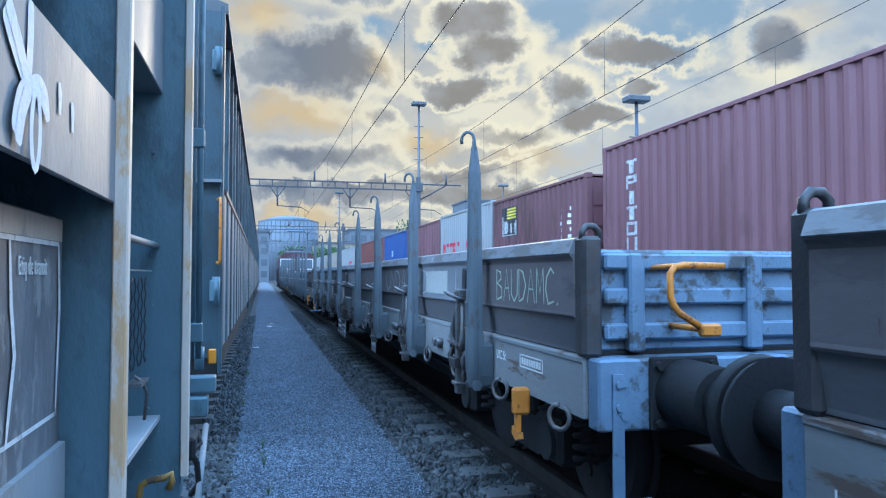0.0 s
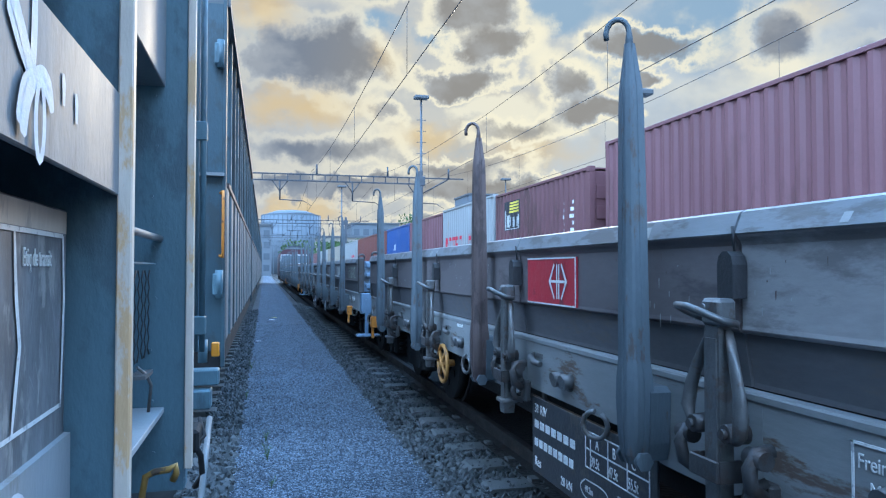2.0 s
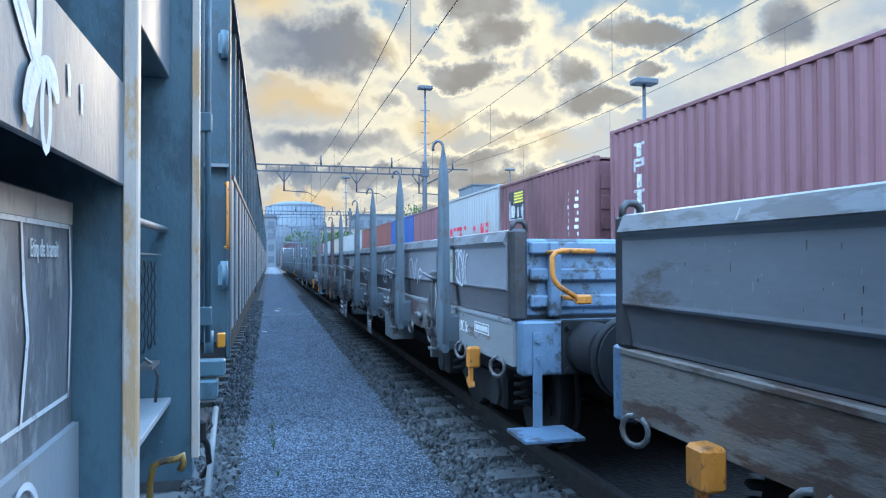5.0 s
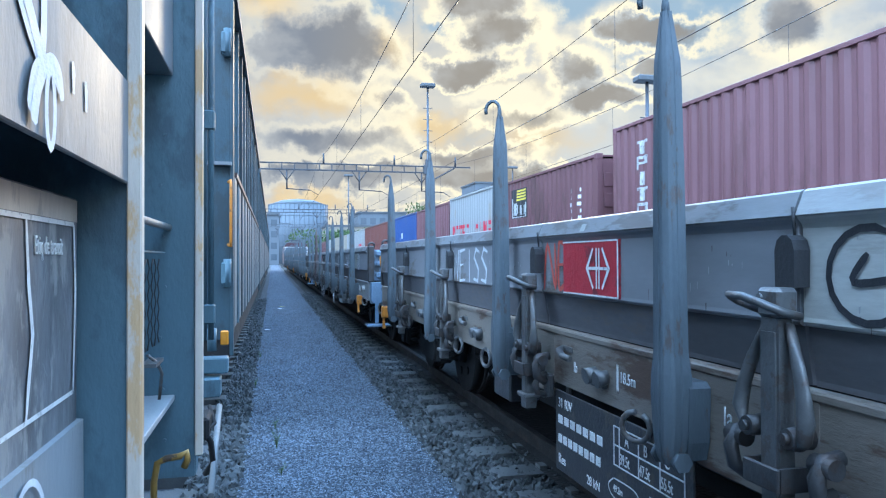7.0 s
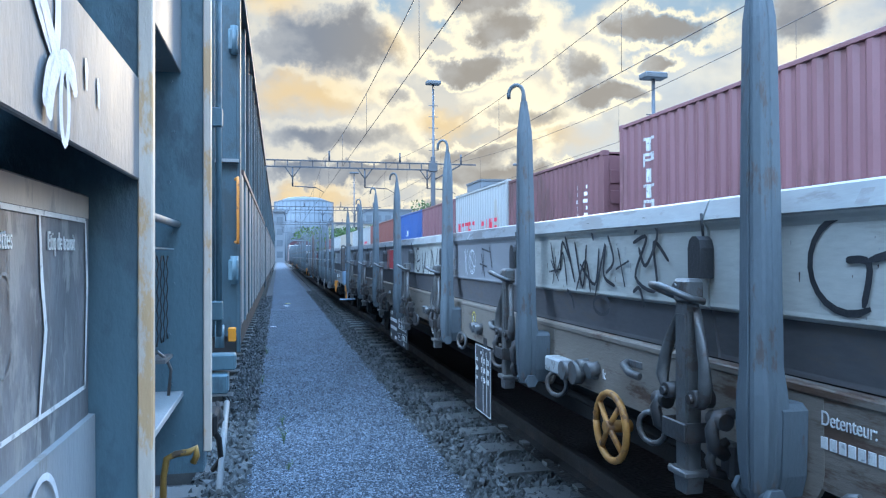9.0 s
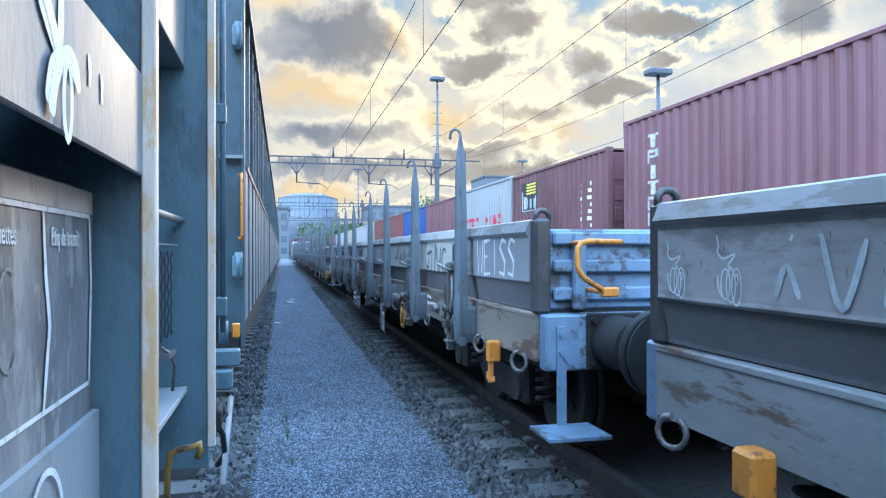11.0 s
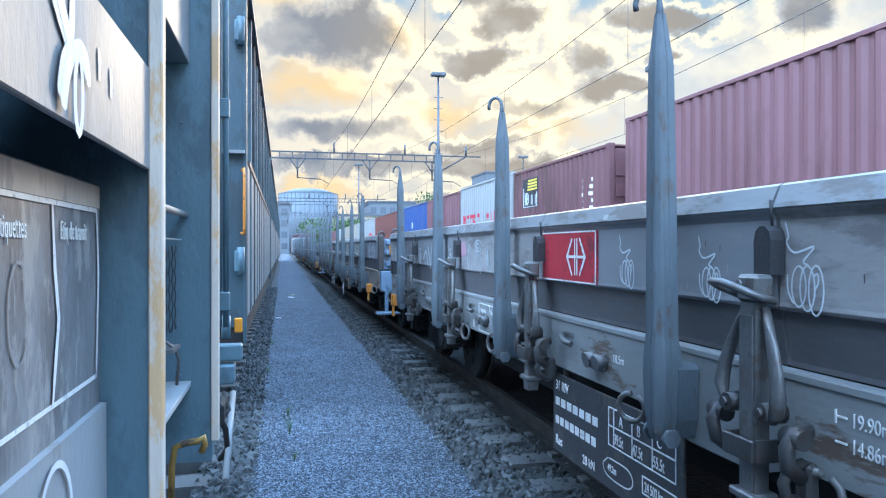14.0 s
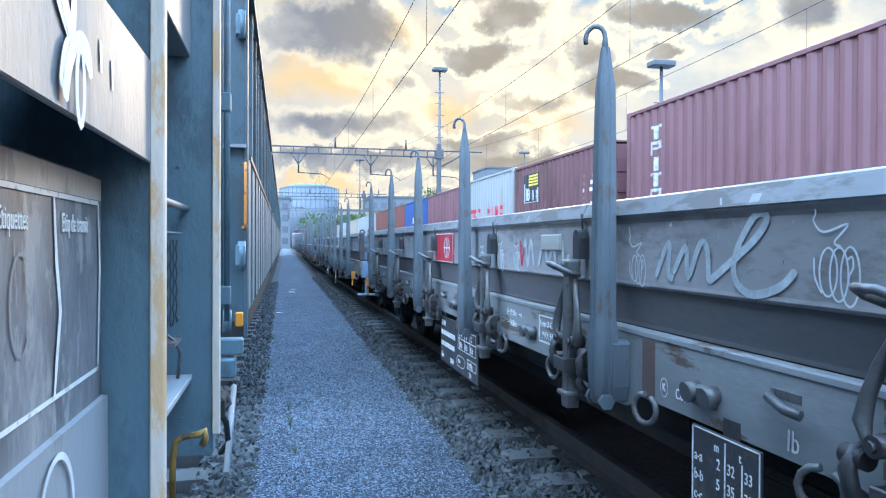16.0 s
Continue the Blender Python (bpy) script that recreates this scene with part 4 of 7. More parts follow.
# ---------------------------------------------------------------- writing, tags and fittings of the wagons
GLYPHS = {
    "A": [[(0, 0), (0.5, 1), (1, 0)], [(0.2, 0.4), (0.8, 0.4)]], "B": [[(0, 0), (0, 1), (0.7, 0.9), (0.8, 0.7), (0.1, 0.55), (0.9, 0.4), (0.9, 0.1), (0, 0)]],
    "C": [[(1, 0.85), (0.6, 1), (0.1, 0.75), (0, 0.4), (0.3, 0.02), (1, 0.1)]], "D": [[(0, 0), (0, 1), (0.6, 0.9), (1, 0.5), (0.6, 0.1), (0, 0)]],
    "E": [[(1, 1), (0, 0.95), (0.05, 0.5), (0.8, 0.55), (0.05, 0.5), (0, 0), (1, 0.05)]], "I": [[(0.5, 0), (0.5, 1)]],
    "M": [[(0, 0), (0.1, 1), (0.5, 0.3), (0.9, 1), (1, 0)]], "N": [[(0, 0), (0.05, 1), (0.9, 0), (1, 1)]], "S": [[(0.95, 0.9), (0.4, 1), (0.1, 0.75), (0.8, 0.4), (0.7, 0.05), (0, 0.1)]],
    "U": [[(0, 1), (0.05, 0.2), (0.5, 0), (0.95, 0.2), (1, 1)]], "W": [[(0, 1), (0.2, 0), (0.5, 0.8), (0.8, 0), (1, 1)]], ".": [[(0.1, 0), (0.2, 0.08)]],
}
TAG_X = SIDE + 0.0045


def scrawl(w, text, u0, u1, z0, z1, width, mat, x=TAG_X, slant=0.0):
    """A sprayed word in plain strokes, from u0 to u1 along the wagon."""
    bm = bmesh.new()
    n = len(text)
    step = (u1 - u0) / n
    for i, ch in enumerate(text):
        lines = [[(-(u0 + step * (i + 0.82 * p[0] + slant * p[1])), z0 + (z1 - z0) * p[1]) for p in ln] for ln in GLYPHS[ch]]
        strokes(bm, x, lines, width)
    return part("sprayed_tag", bm, mat, w, "sprayed tag letters")


def squiggle(w, lines, width, mat, name="sprayed_tag", x=TAG_X):
    bm = bmesh.new()
    strokes(bm, x, [[(-u, z) for u, z in smooth(ln)] for ln in lines], width)
    return part(name, bm, mat, w, "thin sprayed scribble")


def spiral(u, z, r, turns=3):
    """Upright overlapping loops with a zigzag tail above them."""
    loops = [arc(u - r * 0.55 + r * 0.5 * i, z - r * 0.06 * i, r * 0.42, r * (0.85 + 0.08 * i), 100, 470, 20) for i in range(turns)]
    tail = [(u - r * 1.35, z + r * 2.7), (u - r * 1.15, z + r * 2.1), (u - r * 1.25, z + r * 1.8), (u - r * 0.75, z + r * 1.4), (u + r * 0.35, z + r * 1.65), (u - r * 0.25, z + r * 1.05), (u + r * 0.05, z + r * 0.9)]
    hook_ = [(u - r * 1.2, z + r * 0.5), (u - r * 1.15, z - r * 0.2), (u - r * 0.8, z - r * 0.75)]
    ask = [(u + r * 0.35, z + r * 0.45), (u + r * 0.55, z + r * 0.55), (u + r * 0.6, z + r * 0.2), (u + r * 0.42, z - r * 0.1), (u + r * 0.42, z - r * 0.4)]
    return loops + [tail, hook_, ask]


SILL_X = -1.36 + 0.012 - 0.0025


def sill_words(w, text, size, u, z, squeeze=1.0, x=SILL_X):
    return words(text, size, w, "white", facing_path(x, -u, z) @ Matrix.Diagonal((squeeze, 1, 1, 1)))


def bars(w, rows, x=SILL_X, mat="white", name="marking"):
    """Plain bars that stand for writing: (u0, u1, z0, z1)."""
    return piece(name, w, mat, lambda bm: [box(bm, x - 0.001, x + 0.006, -b, -a, c, d) for a, b, c, d in rows])


def outline(w, u0, u1, z0, z1, t=0.008, x=SILL_X):
    return bars(w, [(u0, u1, z0, z0 + t), (u0, u1, z1 - t, z1), (u0, u0 + t, z0, z1), (u1 - t, u1, z0, z1)], x)


def red_emblem(w, u0, u1, z0, z1):
    e = piece("emblem_panel", w, "red", lambda bm: box(bm, SIDE - 0.004, SIDE + 0.02, -u1, -u0, z0, z1), "red painted panel with a white arrow cross")
    cu, cz, a = (u0 + u1) / 2 + (u1 - u0) * 0.17, (z0 + z1) / 2, (z1 - z0) * 0.36
    lines = [[(cu - a * 0.15, cz - a), (cu - a * 0.15, cz + a)], [(cu + a * 0.15, cz - a), (cu + a * 0.15, cz + a)], [(cu - a * 1.1, cz), (cu + a * 1.1, cz)],
             [(cu - a * 0.5, cz + a), (cu - a * 1.2, cz), (cu - a * 0.5, cz - a)], [(cu + a * 0.5, cz + a), (cu + a * 1.2, cz), (cu + a * 0.5, cz - a)]]
    bm = bmesh.new()
    strokes(bm, SIDE - 0.0065, [[(-p, q) for p, q in ln] for ln in lines], a * 0.27, -0.0004)
    part("emblem", bm, "white", w)
    piece("emblem_border", w, "white", lambda bm: [box(bm, SIDE - 0.006, SIDE - 0.0045, -u1, -u0, z, z + 0.008) for z in (z0, z1 - 0.008)] + [box(bm, SIDE - 0.006, SIDE - 0.0045, -u1, -u1 + 0.012, z0, z1)])
    return e


def data_board(w, u0, u1, z0, z1, owner=True):
    """The hanging black board with the wagon's particulars; its numbers are plain bars."""
    x = SIDE + 0.03
    piece("data_board", w, "plate", lambda bm: box(bm, x, x + 0.012, -u1, -u0, z0, z1, 0.003), "black particulars board below the sill")
    f = x - 0.002
    L, H = u1 - u0, z1 - z0
    sill_words(w, "31 RIV", H * 0.17, u0 + 0.03 * L, z1 - H * 0.2, 0.9, f)
    bars(w, [(u0 + 0.03 * L + k * 0.06 * L, u0 + 0.03 * L + (k + 0.7) * 0.06 * L, z1 - H * 0.40, z1 - H * 0.30) for k in range(7)], f)
    bars(w, [(u0 + 0.03 * L + k * 0.05 * L, u0 + 0.03 * L + (k + 0.7) * 0.05 * L, z1 - H * 0.64, z1 - H * 0.54) for k in range(8)], f)
    sill_words(w, "Res", H * 0.17, u0 + 0.03 * L, z1 - H * 0.90, 0.9, f)
    sill_words(w, "28 kN", H * 0.15, u0 + 0.3 * L, z1 - H * 0.92, 0.9, f)
    outline(w, u0 + 0.52 * L, u0 + 0.96 * L, z1 - H * 0.52, z1 - H * 0.10, 0.006, f)
    bars(w, [(u0 + (0.428 + 0.131 * k) * L, u0 + (0.433 + 0.131 * k) * L, z1 - H * 0.52, z1 - H * 0.10) for k in range(1, 4)] + [(u0 + 0.52 * L, u0 + 0.96 * L, z1 - H * 0.31, z1 - H * 0.295)], f)
    for k, (head_, load_) in enumerate((("A", "39.5t"), ("B", "47.5t"), ("C", "55.5t"))):
        sill_words(w, head_, H * 0.16, u0 + (0.60 + 0.125 * k) * L, z1 - H * 0.265, 0.8, f)
        sill_words(w, load_, H * 0.16, u0 + (0.565 + 0.132 * k) * L, z1 - H * 0.475, 0.62, f)
    outline(w, u0 + 0.76 * L, u0 + 0.97 * L, z1 - H * 0.80, z1 - H * 0.62, 0.006, f)
    sill_words(w, "24 500 kg", H * 0.14, u0 + 0.775 * L, z1 - H * 0.765, 0.62, f)
    sill_words(w, "28 t", H * 0.15, u0 + 0.80 * L, z1 - H * 0.95, 0.8, f)
    sill_words(w, "49.2m", H * 0.11, u0 + 0.515 * L, z1 - H * 0.80, 0.75, f)
    squiggle(w, [[(u0 + 0.52 * L, z1 - H * 0.66), (u0 + 0.66 * L, z1 - H * 0.66), (u0 + 0.70 * L, z1 - H * 0.76), (u0 + 0.66 * L, z1 - H * 0.86), (u0 + 0.52 * L, z1 - H * 0.86), (u0 + 0.48 * L, z1 - H * 0.76), (u0 + 0.52 * L, z1 - H * 0.66)]], 0.008, "white", "marking", f)
    for a in (0.1, 0.9):
        piece("board_hanger", w, "latch", lambda bm: box(bm, x + 0.012, x + 0.03, -(u0 + a * L) - 0.02, -(u0 + a * L) + 0.02, z0 + 0.1, 1.0))


def tag_board(w, u0, u1, z0, z1, rows, mat="tag"):
    """A hanging load table: a plate with a ruled frame and rows of small figures as plain bars."""
    x = SIDE + 0.02
    piece("load_table", w, mat, lambda bm: box(bm, x, x + 0.01, -u1, -u0, z0, z1, 0.003), "hanging load table plate")
    L, H, n = u1 - u0, z1 - z0, rows
    f = x - 0.002
    bars(w, [(u0 + (0.16 + 0.18 * c) * L, u0 + (0.16 + 0.18 * c + 0.10 + 0.04 * ((k + c) % 2)) * L, z1 - (0.12 + 0.62 * (k + 0.7) / n) * H, z1 - (0.12 + 0.62 * (k + 0.3) / n) * H) for k in range(n) for c in range(4)], f)
    outline(w, u0 + 0.08 * L, u1 - 0.08 * L, z0 + 0.24 * H, z1 - 0.06 * H, 0.006, f)
    piece("board_hanger", w, "latch", lambda bm: box(bm, x + 0.01, x + 0.03, -(u0 + u1) / 2 - 0.03, -(u0 + u1) / 2 + 0.03, z0 + 0.05, 1.0))


def load_table(w, x):
    piece("load_table", w, "plate", lambda bm: box(bm, x, x + 0.01, -12.33, -11.91, 0.40, 0.935, 0.003), "black hanging load table with white figures")
    piece("board_hanger", w, "latch", lambda bm: box(bm, x + 0.01, x + 0.03, -12.2, -12.1, 0.5, 1.0))
    outline(w, 11.915, 12.325, 0.405, 0.93, 0.005, x - 0.002)
    bars(w, [(12.125, 12.13, 0.42, 0.91), (12.225, 12.23, 0.42, 0.86)], x - 0.002)
    for k, (a, b, c, d) in enumerate((("a-a", "2", "32", "33"), ("b-b", "5", "35", "38"), ("c-c", "9", "36", "40"))):
        for tx, u in ((a, 11.93), (b, 12.075), (c, 12.14), (d, 12.24)):
            sill_words(w, tx, 0.058, u, 0.80 - 0.075 * k, 0.8, x - 0.002)
    sill_words(w, "m", 0.05, 12.06, 0.865, 0.8, x - 0.002)
    sill_words(w, "t", 0.05, 12.21, 0.865, 0.8, x - 0.002)


def chips(w, seed, u0, u1, count, mat="cap_light"):
    """Bare chips and short drips scattered over the drop sides."""
    rnd = random.Random(seed)
    bm = bmesh.new()
    for k in range(count):
        u, z = rnd.uniform(u0, u1), rnd.uniform(1.46, 1.72)
        a, b = rnd.uniform(0.003, 0.008), rnd.uniform(0.008, 0.05) * rnd.random()
        x = TAG_X - 0.0002
        vs = [bm.verts.new(p) for p in ((x, -u, z), (x, -u - a, z + 0.003), (x, -u - a * 0.8, z - b), (x, -u - a * 0.2, z - b - 0.004))]
        bm.faces.new(vs)
    tagged(part("chipped_paint", bm, mat, w), kind="stuff")


def hand_wheel(w, u, z, r=0.155):
    x = SIDE - 0.035
    def rim(bm):
        pipe(bm, [(x, -u + r * math.cos(a), z + r * math.sin(a)) for a in [2 * math.pi * k / 24 for k in range(25)]], 0.017, seg=8)
    wheel = piece("hand_wheel", w, "wheel_ochre", rim, "orange brake hand wheel")
    for a in (40, 130):
        def spoke(bm):
            c, s = math.cos(radians(a)) * r, math.sin(radians(a)) * r
            pipe(bm, [(x, -u - c, z - s), (x - 0.012, -u, z), (x, -u + c, z + s)], 0.014, seg=6)
        piece("spoke", wheel, "wheel_ochre", spoke)
    piece("hub", wheel, "wheel_ochre", lambda bm: tube(bm, (x - 0.03, -u, z), (x + 0.10, -u, z), 0.03, seg=12))


def release_box(w, u0, u1):
    piece("release_box", w, "tag", lambda bm: box(bm, SIDE - 0.05, SIDE + 0.04, -u1, -u0, 0.985, 1.07, 0.01), "pale metal release valve box")
    piece("release_handle", w, "latch_bare", lambda bm: (tube(bm, (SIDE - 0.07, -u1 - 0.05, 1.03), (SIDE, -u1 - 0.05, 1.03), 0.05, seg=14), tube(bm, (SIDE - 0.05, -u1 - 0.14, 1.03), (SIDE, -u1 - 0.14, 1.03), 0.06, seg=14)))


def scuffs(w, seed, count=12):
    """Bare scratches along the top beads."""
    rnd = random.Random(seed)
    for k in range(count):
        u, ln = rnd.uniform(1.0, 18.8), rnd.uniform(0.01, 0.06)
        a = rnd.uniform(-0.02, 0.02)
        z0, z1 = TOP_Z - 0.072, TOP_Z - rnd.uniform(0.015, 0.05)
        f0, f1 = [SIDE - 0.0185 + 0.0335 * (q - (TOP_Z - 0.08)) / 0.072 for q in (z0, z1)]
        bm = bmesh.new()
        vs = [bm.verts.new(p) for p in ((f0 - 0.002, -u, z0), (f0 - 0.002, -u - ln, z0), (f1 - 0.002, -u - ln - a, z1), (f1 - 0.002, -u - a, z1))]
        bm.faces.new(vs)
        part("scuff", bm, "cap_light", w)


PLAIN = ["panel_brown"] * 4 + ["panel", "panel_dark", "panel_dark", "panel_dark", "panel_dark"]
DULL = ["panel_brown", "panel_dark", "panel_brown", "panel_brown", "panel_dark", "panel_brown", "panel_brown", "panel_dark", "panel_brown"]
MIXED = ["panel", "panel_dark", "panel", "panel_dark", "panel", "panel", "panel_dark", "panel", "panel_dark"]
PALE = ["panel_dark", "panel_dark", "panel_dark", "panel_dark", "panel_light", "panel_dark", "panel_light", "panel_light", "panel_dark"]

SHIFTS = ((0.1, 0.16), (0.1, 0.16), (0.1, 0.16), (0.15, 0.24, (0, 0, 0.01, 0.03, 0.08, 0.07, 0, 0)), (0.11, 0.17, (0, 0, 0.05, -0.03, 0, 0, 0, 0)), (0.07, 0.15))      # stakes and latches sit a little differently on each wagon
for i, (style, sill_) in enumerate(((DULL, "sill_brown"), (DULL[::-1], "sill_tan"), (DULL, "sill"), (PLAIN, "sill"), (PALE, "sill_tan"), (MIXED, "sill"))):
    far_gap = FIRST_GAP + WAGON * (3 - i)
    wagon = flat_wagon(style, sill_, stakes=["stake", "stake", "stake_brown" if i == 3 else "stake"] + ["stake"] * 5, shift=SHIFTS[i], grab_in=0.15 if i == 2 else 0.0)
    wagon.location = (MID_X, far_gap, 0)
    train.append((wagon, far_gap))
LABELS = ("grey flat wagon with drop sides and stakes", "flat wagon with two-tone grey drop sides and stakes", "grey-brown flat wagon with pale green sprayed letters",
          "brown-grey flat wagon with white scrawled tags and orange hand wheel", "flat wagon with pale grey drop sides and black tags", "dark grey flat wagon with white scribbles and red emblem")
for (wagon, gap), lb in zip(train, LABELS):
    tagged(wagon, label=lb)
w0, w1, w2, w3 = [train[k][0] for k in (2, 3, 4, 5)]
for k, w in enumerate((w0, w1, w2, w3)):
    scuffs(w, k)

# wagon ahead of the first gap
scrawl(w0, "BAUDAMC.", 17.88, 19.02, 1.50, 1.70, 0.016, "spray_green")
scrawl(w0, "DAMU", 15.55, 16.9, 1.48, 1.72, 0.02, "spray_mist")
scrawl(w0, "UNDA", 13.5, 14.8, 1.48, 1.72, 0.02, "spray_mist")
sill_words(w0, "UIC St", 0.085, 17.80, 1.10, 0.8)
outline(w0, 18.25, 18.62, 1.095, 1.175)
bars(w0, [(18.28 + 0.04 * k, 18.305 + 0.04 * k, 1.115, 1.155) for k in range(8)])
tag_board(w0, 12.1, 12.5, 0.58, 0.95, 6, "sill")
data_board(w0, 7.4, 8.8, 0.46, 0.90)
piece("pale_repaint", w0, "panel_light", lambda bm: box(bm, SIDE + 0.0045, SIDE + 0.02, -16.55, -15.75, 1.50, 1.70))
# second wagon
hand_wheel(w1, 5.45, 0.845)
bars(w1, [(5.68 + 0.03 * k, 5.70 + 0.03 * k, 1.18, 1.205) for k in range(6)] + [(6.1 + 0.03 * k, 6.12 + 0.03 * k, 1.17, 1.195) for k in range(6)])
red_emblem(w1, 7.42, 8.10, 1.46, 1.72)
outline(w1, 9.80, 10.16, 1.02, 1.19)
sill_words(w1, "Frein O-GP-A", 0.058, 9.82, 1.12, 0.85)
sill_words(w1, "MAX: 54T", 0.058, 9.86, 1.05, 0.85)
sill_words(w1, "Cosid 810", 0.075, 11.5, 1.06, 0.8)
squiggle(w1, [[(10.2, 1.62), (10.35, 1.70), (10.3, 1.5), (10.55, 1.55), (10.7, 1.44)], [(10.45, 1.72), (10.5, 1.45), (10.75, 1.6)], [(10.2, 1.5), (10.6, 1.53)]], 0.03, "spray_white")
squiggle(w1, [[(11.53, 1.459), (11.62, 1.605), (11.68, 1.455), (11.74, 1.564), (11.85, 1.545), (11.83, 1.461)], [(11.62, 1.419), (11.74, 1.447), (11.93, 1.507), (12.08, 1.493)], [(11.71, 1.392), (11.88, 1.381), (11.98, 1.318)], [(12.01, 1.44), (12.08, 1.336), (12.16, 1.438), (12.22, 1.329), (12.29, 1.436), (12.35, 1.331), (12.48, 1.315)], [(12.16, 1.486), (12.25, 1.499), (12.27, 1.575), (12.25, 1.668), (12.2, 1.725), (12.13, 1.698), (12.13, 1.611), (12.2, 1.554), (12.27, 1.463), (12.33, 1.375)], [(12.63, 1.566), (12.52, 1.528), (12.4, 1.46), (12.31, 1.373)], [(12.66, 1.5), (12.55, 1.512), (12.5, 1.457), (12.55, 1.383), (12.71, 1.354)], [(13.09, 1.621), (13.13, 1.722)], [(13.08, 1.694), (13.18, 1.601)]], 0.012, "spray_white")
squiggle(w1, [[(13.73, 1.594), (13.74, 1.515), (13.78, 1.43), (13.86, 1.373), (13.93, 1.351), (13.95, 1.376), (13.95, 1.446), (13.93, 1.527), (13.91, 1.589), (13.89, 1.641), (13.88, 1.704), (13.89, 1.746)], [(13.69, 1.691), (13.72, 1.668), (13.81, 1.689), (13.87, 1.694)], [(13.68, 1.599), (13.77, 1.64), (13.87, 1.672), (13.97, 1.687), (14.0, 1.696), (13.97, 1.712), (13.91, 1.698), (13.83, 1.635)], [(14.02, 1.715), (14.03, 1.661), (14.06, 1.632), (14.01, 1.617), (13.95, 1.57), (13.93, 1.506), (13.95, 1.436), (14.01, 1.373), (14.08, 1.349), (14.1, 1.385), (14.09, 1.461), (14.09, 1.508)], [(14.06, 1.627), (14.09, 1.594), (14.09, 1.537), (14.06, 1.496), (13.99, 1.486)]], 0.019, "spray_white")
squiggle(w1, [arc(14.42, 1.55, 0.14, 0.13, 60, 330), [(14.62, 1.66), (14.66, 1.74), (14.73, 1.745), (14.75, 1.69), (14.68, 1.60)], arc(14.68, 1.50, 0.06, 0.05, 200, -40), arc(14.68, 1.50, 0.03, 0.03, 200, -40)], 0.017, "spray_white")
squiggle(w1, [[(15.7, 1.653), (15.82, 1.452)], [(15.76, 1.653), (15.88, 1.653), (15.93, 1.447)], [(15.9, 1.642), (16.01, 1.441), (16.03, 1.633), (16.08, 1.475)], [(16.11, 1.682), (16.18, 1.392)], [(16.11, 1.633), (16.18, 1.662)], [(16.23, 1.481), (16.36, 1.487), (16.38, 1.543), (16.29, 1.559), (16.23, 1.519), (16.29, 1.438)]], 0.020, "spray_white")
sill_words(w1, "Detenteur:", 0.056, 13.66, 1.125, 0.85)
bars(w1, [(13.98 + 0.026 * k, 13.996 + 0.026 * k, 1.127, 1.163) for k in range(9) if k != 3] + [(13.67 + 0.024 * k, 13.686 + 0.024 * k, 1.062, 1.09 + 0.006 * (k % 3 == 0)) for k in range(20)])
tag_board(w1, 12.03, 12.44, 0.50, 0.92, 6, "sill")
piece("tool_box", w1, "sill", lambda bm: box(bm, SIDE + 0.02, SIDE + 0.3, -14.45, -13.85, 0.62, 0.95, 0.012), "grey steel box hung below the sill")
sill_words(w1, "UIC St", 0.125, 17.80, 1.065, 0.72)
outline(w1, 18.25, 18.62, 1.095, 1.175)
bars(w1, [(18.28 + 0.04 * k, 18.305 + 0.04 * k, 1.115, 1.155) for k in range(8)])
squiggle(w1, [[(17.75, 1.699), (17.8, 1.608), (17.76, 1.528), (17.92, 1.452), (17.88, 1.567), (17.85, 1.697), (17.86, 1.735), (17.75, 1.722)], [(17.85, 1.697), (17.95, 1.731), (17.98, 1.694), (17.98, 1.633)], [(17.86, 1.588), (17.88, 1.685), (17.93, 1.695), (18.01, 1.592)], [(18.01, 1.582), (17.98, 1.576), (17.99, 1.52), (18.01, 1.461), (17.95, 1.444)], [(18.06, 1.732), (18.03, 1.663), (18.02, 1.573), (18.06, 1.456)], [(18.16, 1.7), (18.11, 1.682), (18.07, 1.594), (18.1, 1.595)], [(18.08, 1.585), (18.09, 1.498), (18.12, 1.462)]], 0.022, "spray_white")
piece("rust_repaint", w1, "sill_brown", lambda bm: box(bm, SILL_X - 0.0005, SILL_X + 0.006, -17.4, -15.65, 0.95, 1.21))
data_board(w1, 7.4, 8.8, 0.46, 0.90)
sill_words(w1, "Ie", 0.09, 0.86, 1.0, 0.8)
piece("pale_repaint", w1, "panel_light", lambda bm: box(bm, SIDE + 0.0045, SIDE + 0.02, -17.72, -17.36, 1.462, 1.745))
# third wagon
scrawl(w2, "WEISS", 5.10, 6.15, 1.46, 1.72, 0.034, "spray_white")
scrawl(w2, "WEISS", 17.86, 18.86, 1.47, 1.74, 0.036, "spray_white")
red_emblem(w2, 7.53, 8.16, 1.46, 1.735)
squiggle(w2, [[(7.23, 1.464), (7.28, 1.728), (7.4, 1.482), (7.39, 1.731)], [(7.51, 1.727), (7.45, 1.723), (7.45, 1.491), (7.52, 1.502)], [(7.45, 1.613), (7.51, 1.614)]], 0.026, "spray_red")
data_board(w2, 7.33, 8.69, 0.46, 0.905)
sill_words(w2, "18.5m", 0.075, 8.10, 1.07, 0.8)
outline(w2, 8.07, 8.085, 1.02, 1.15)
sill_words(w2, "Ib", 0.08, 7.58, 1.04, 0.8)
sill_words(w2, "Ia", 0.10, 8.88, 1.05, 0.8)
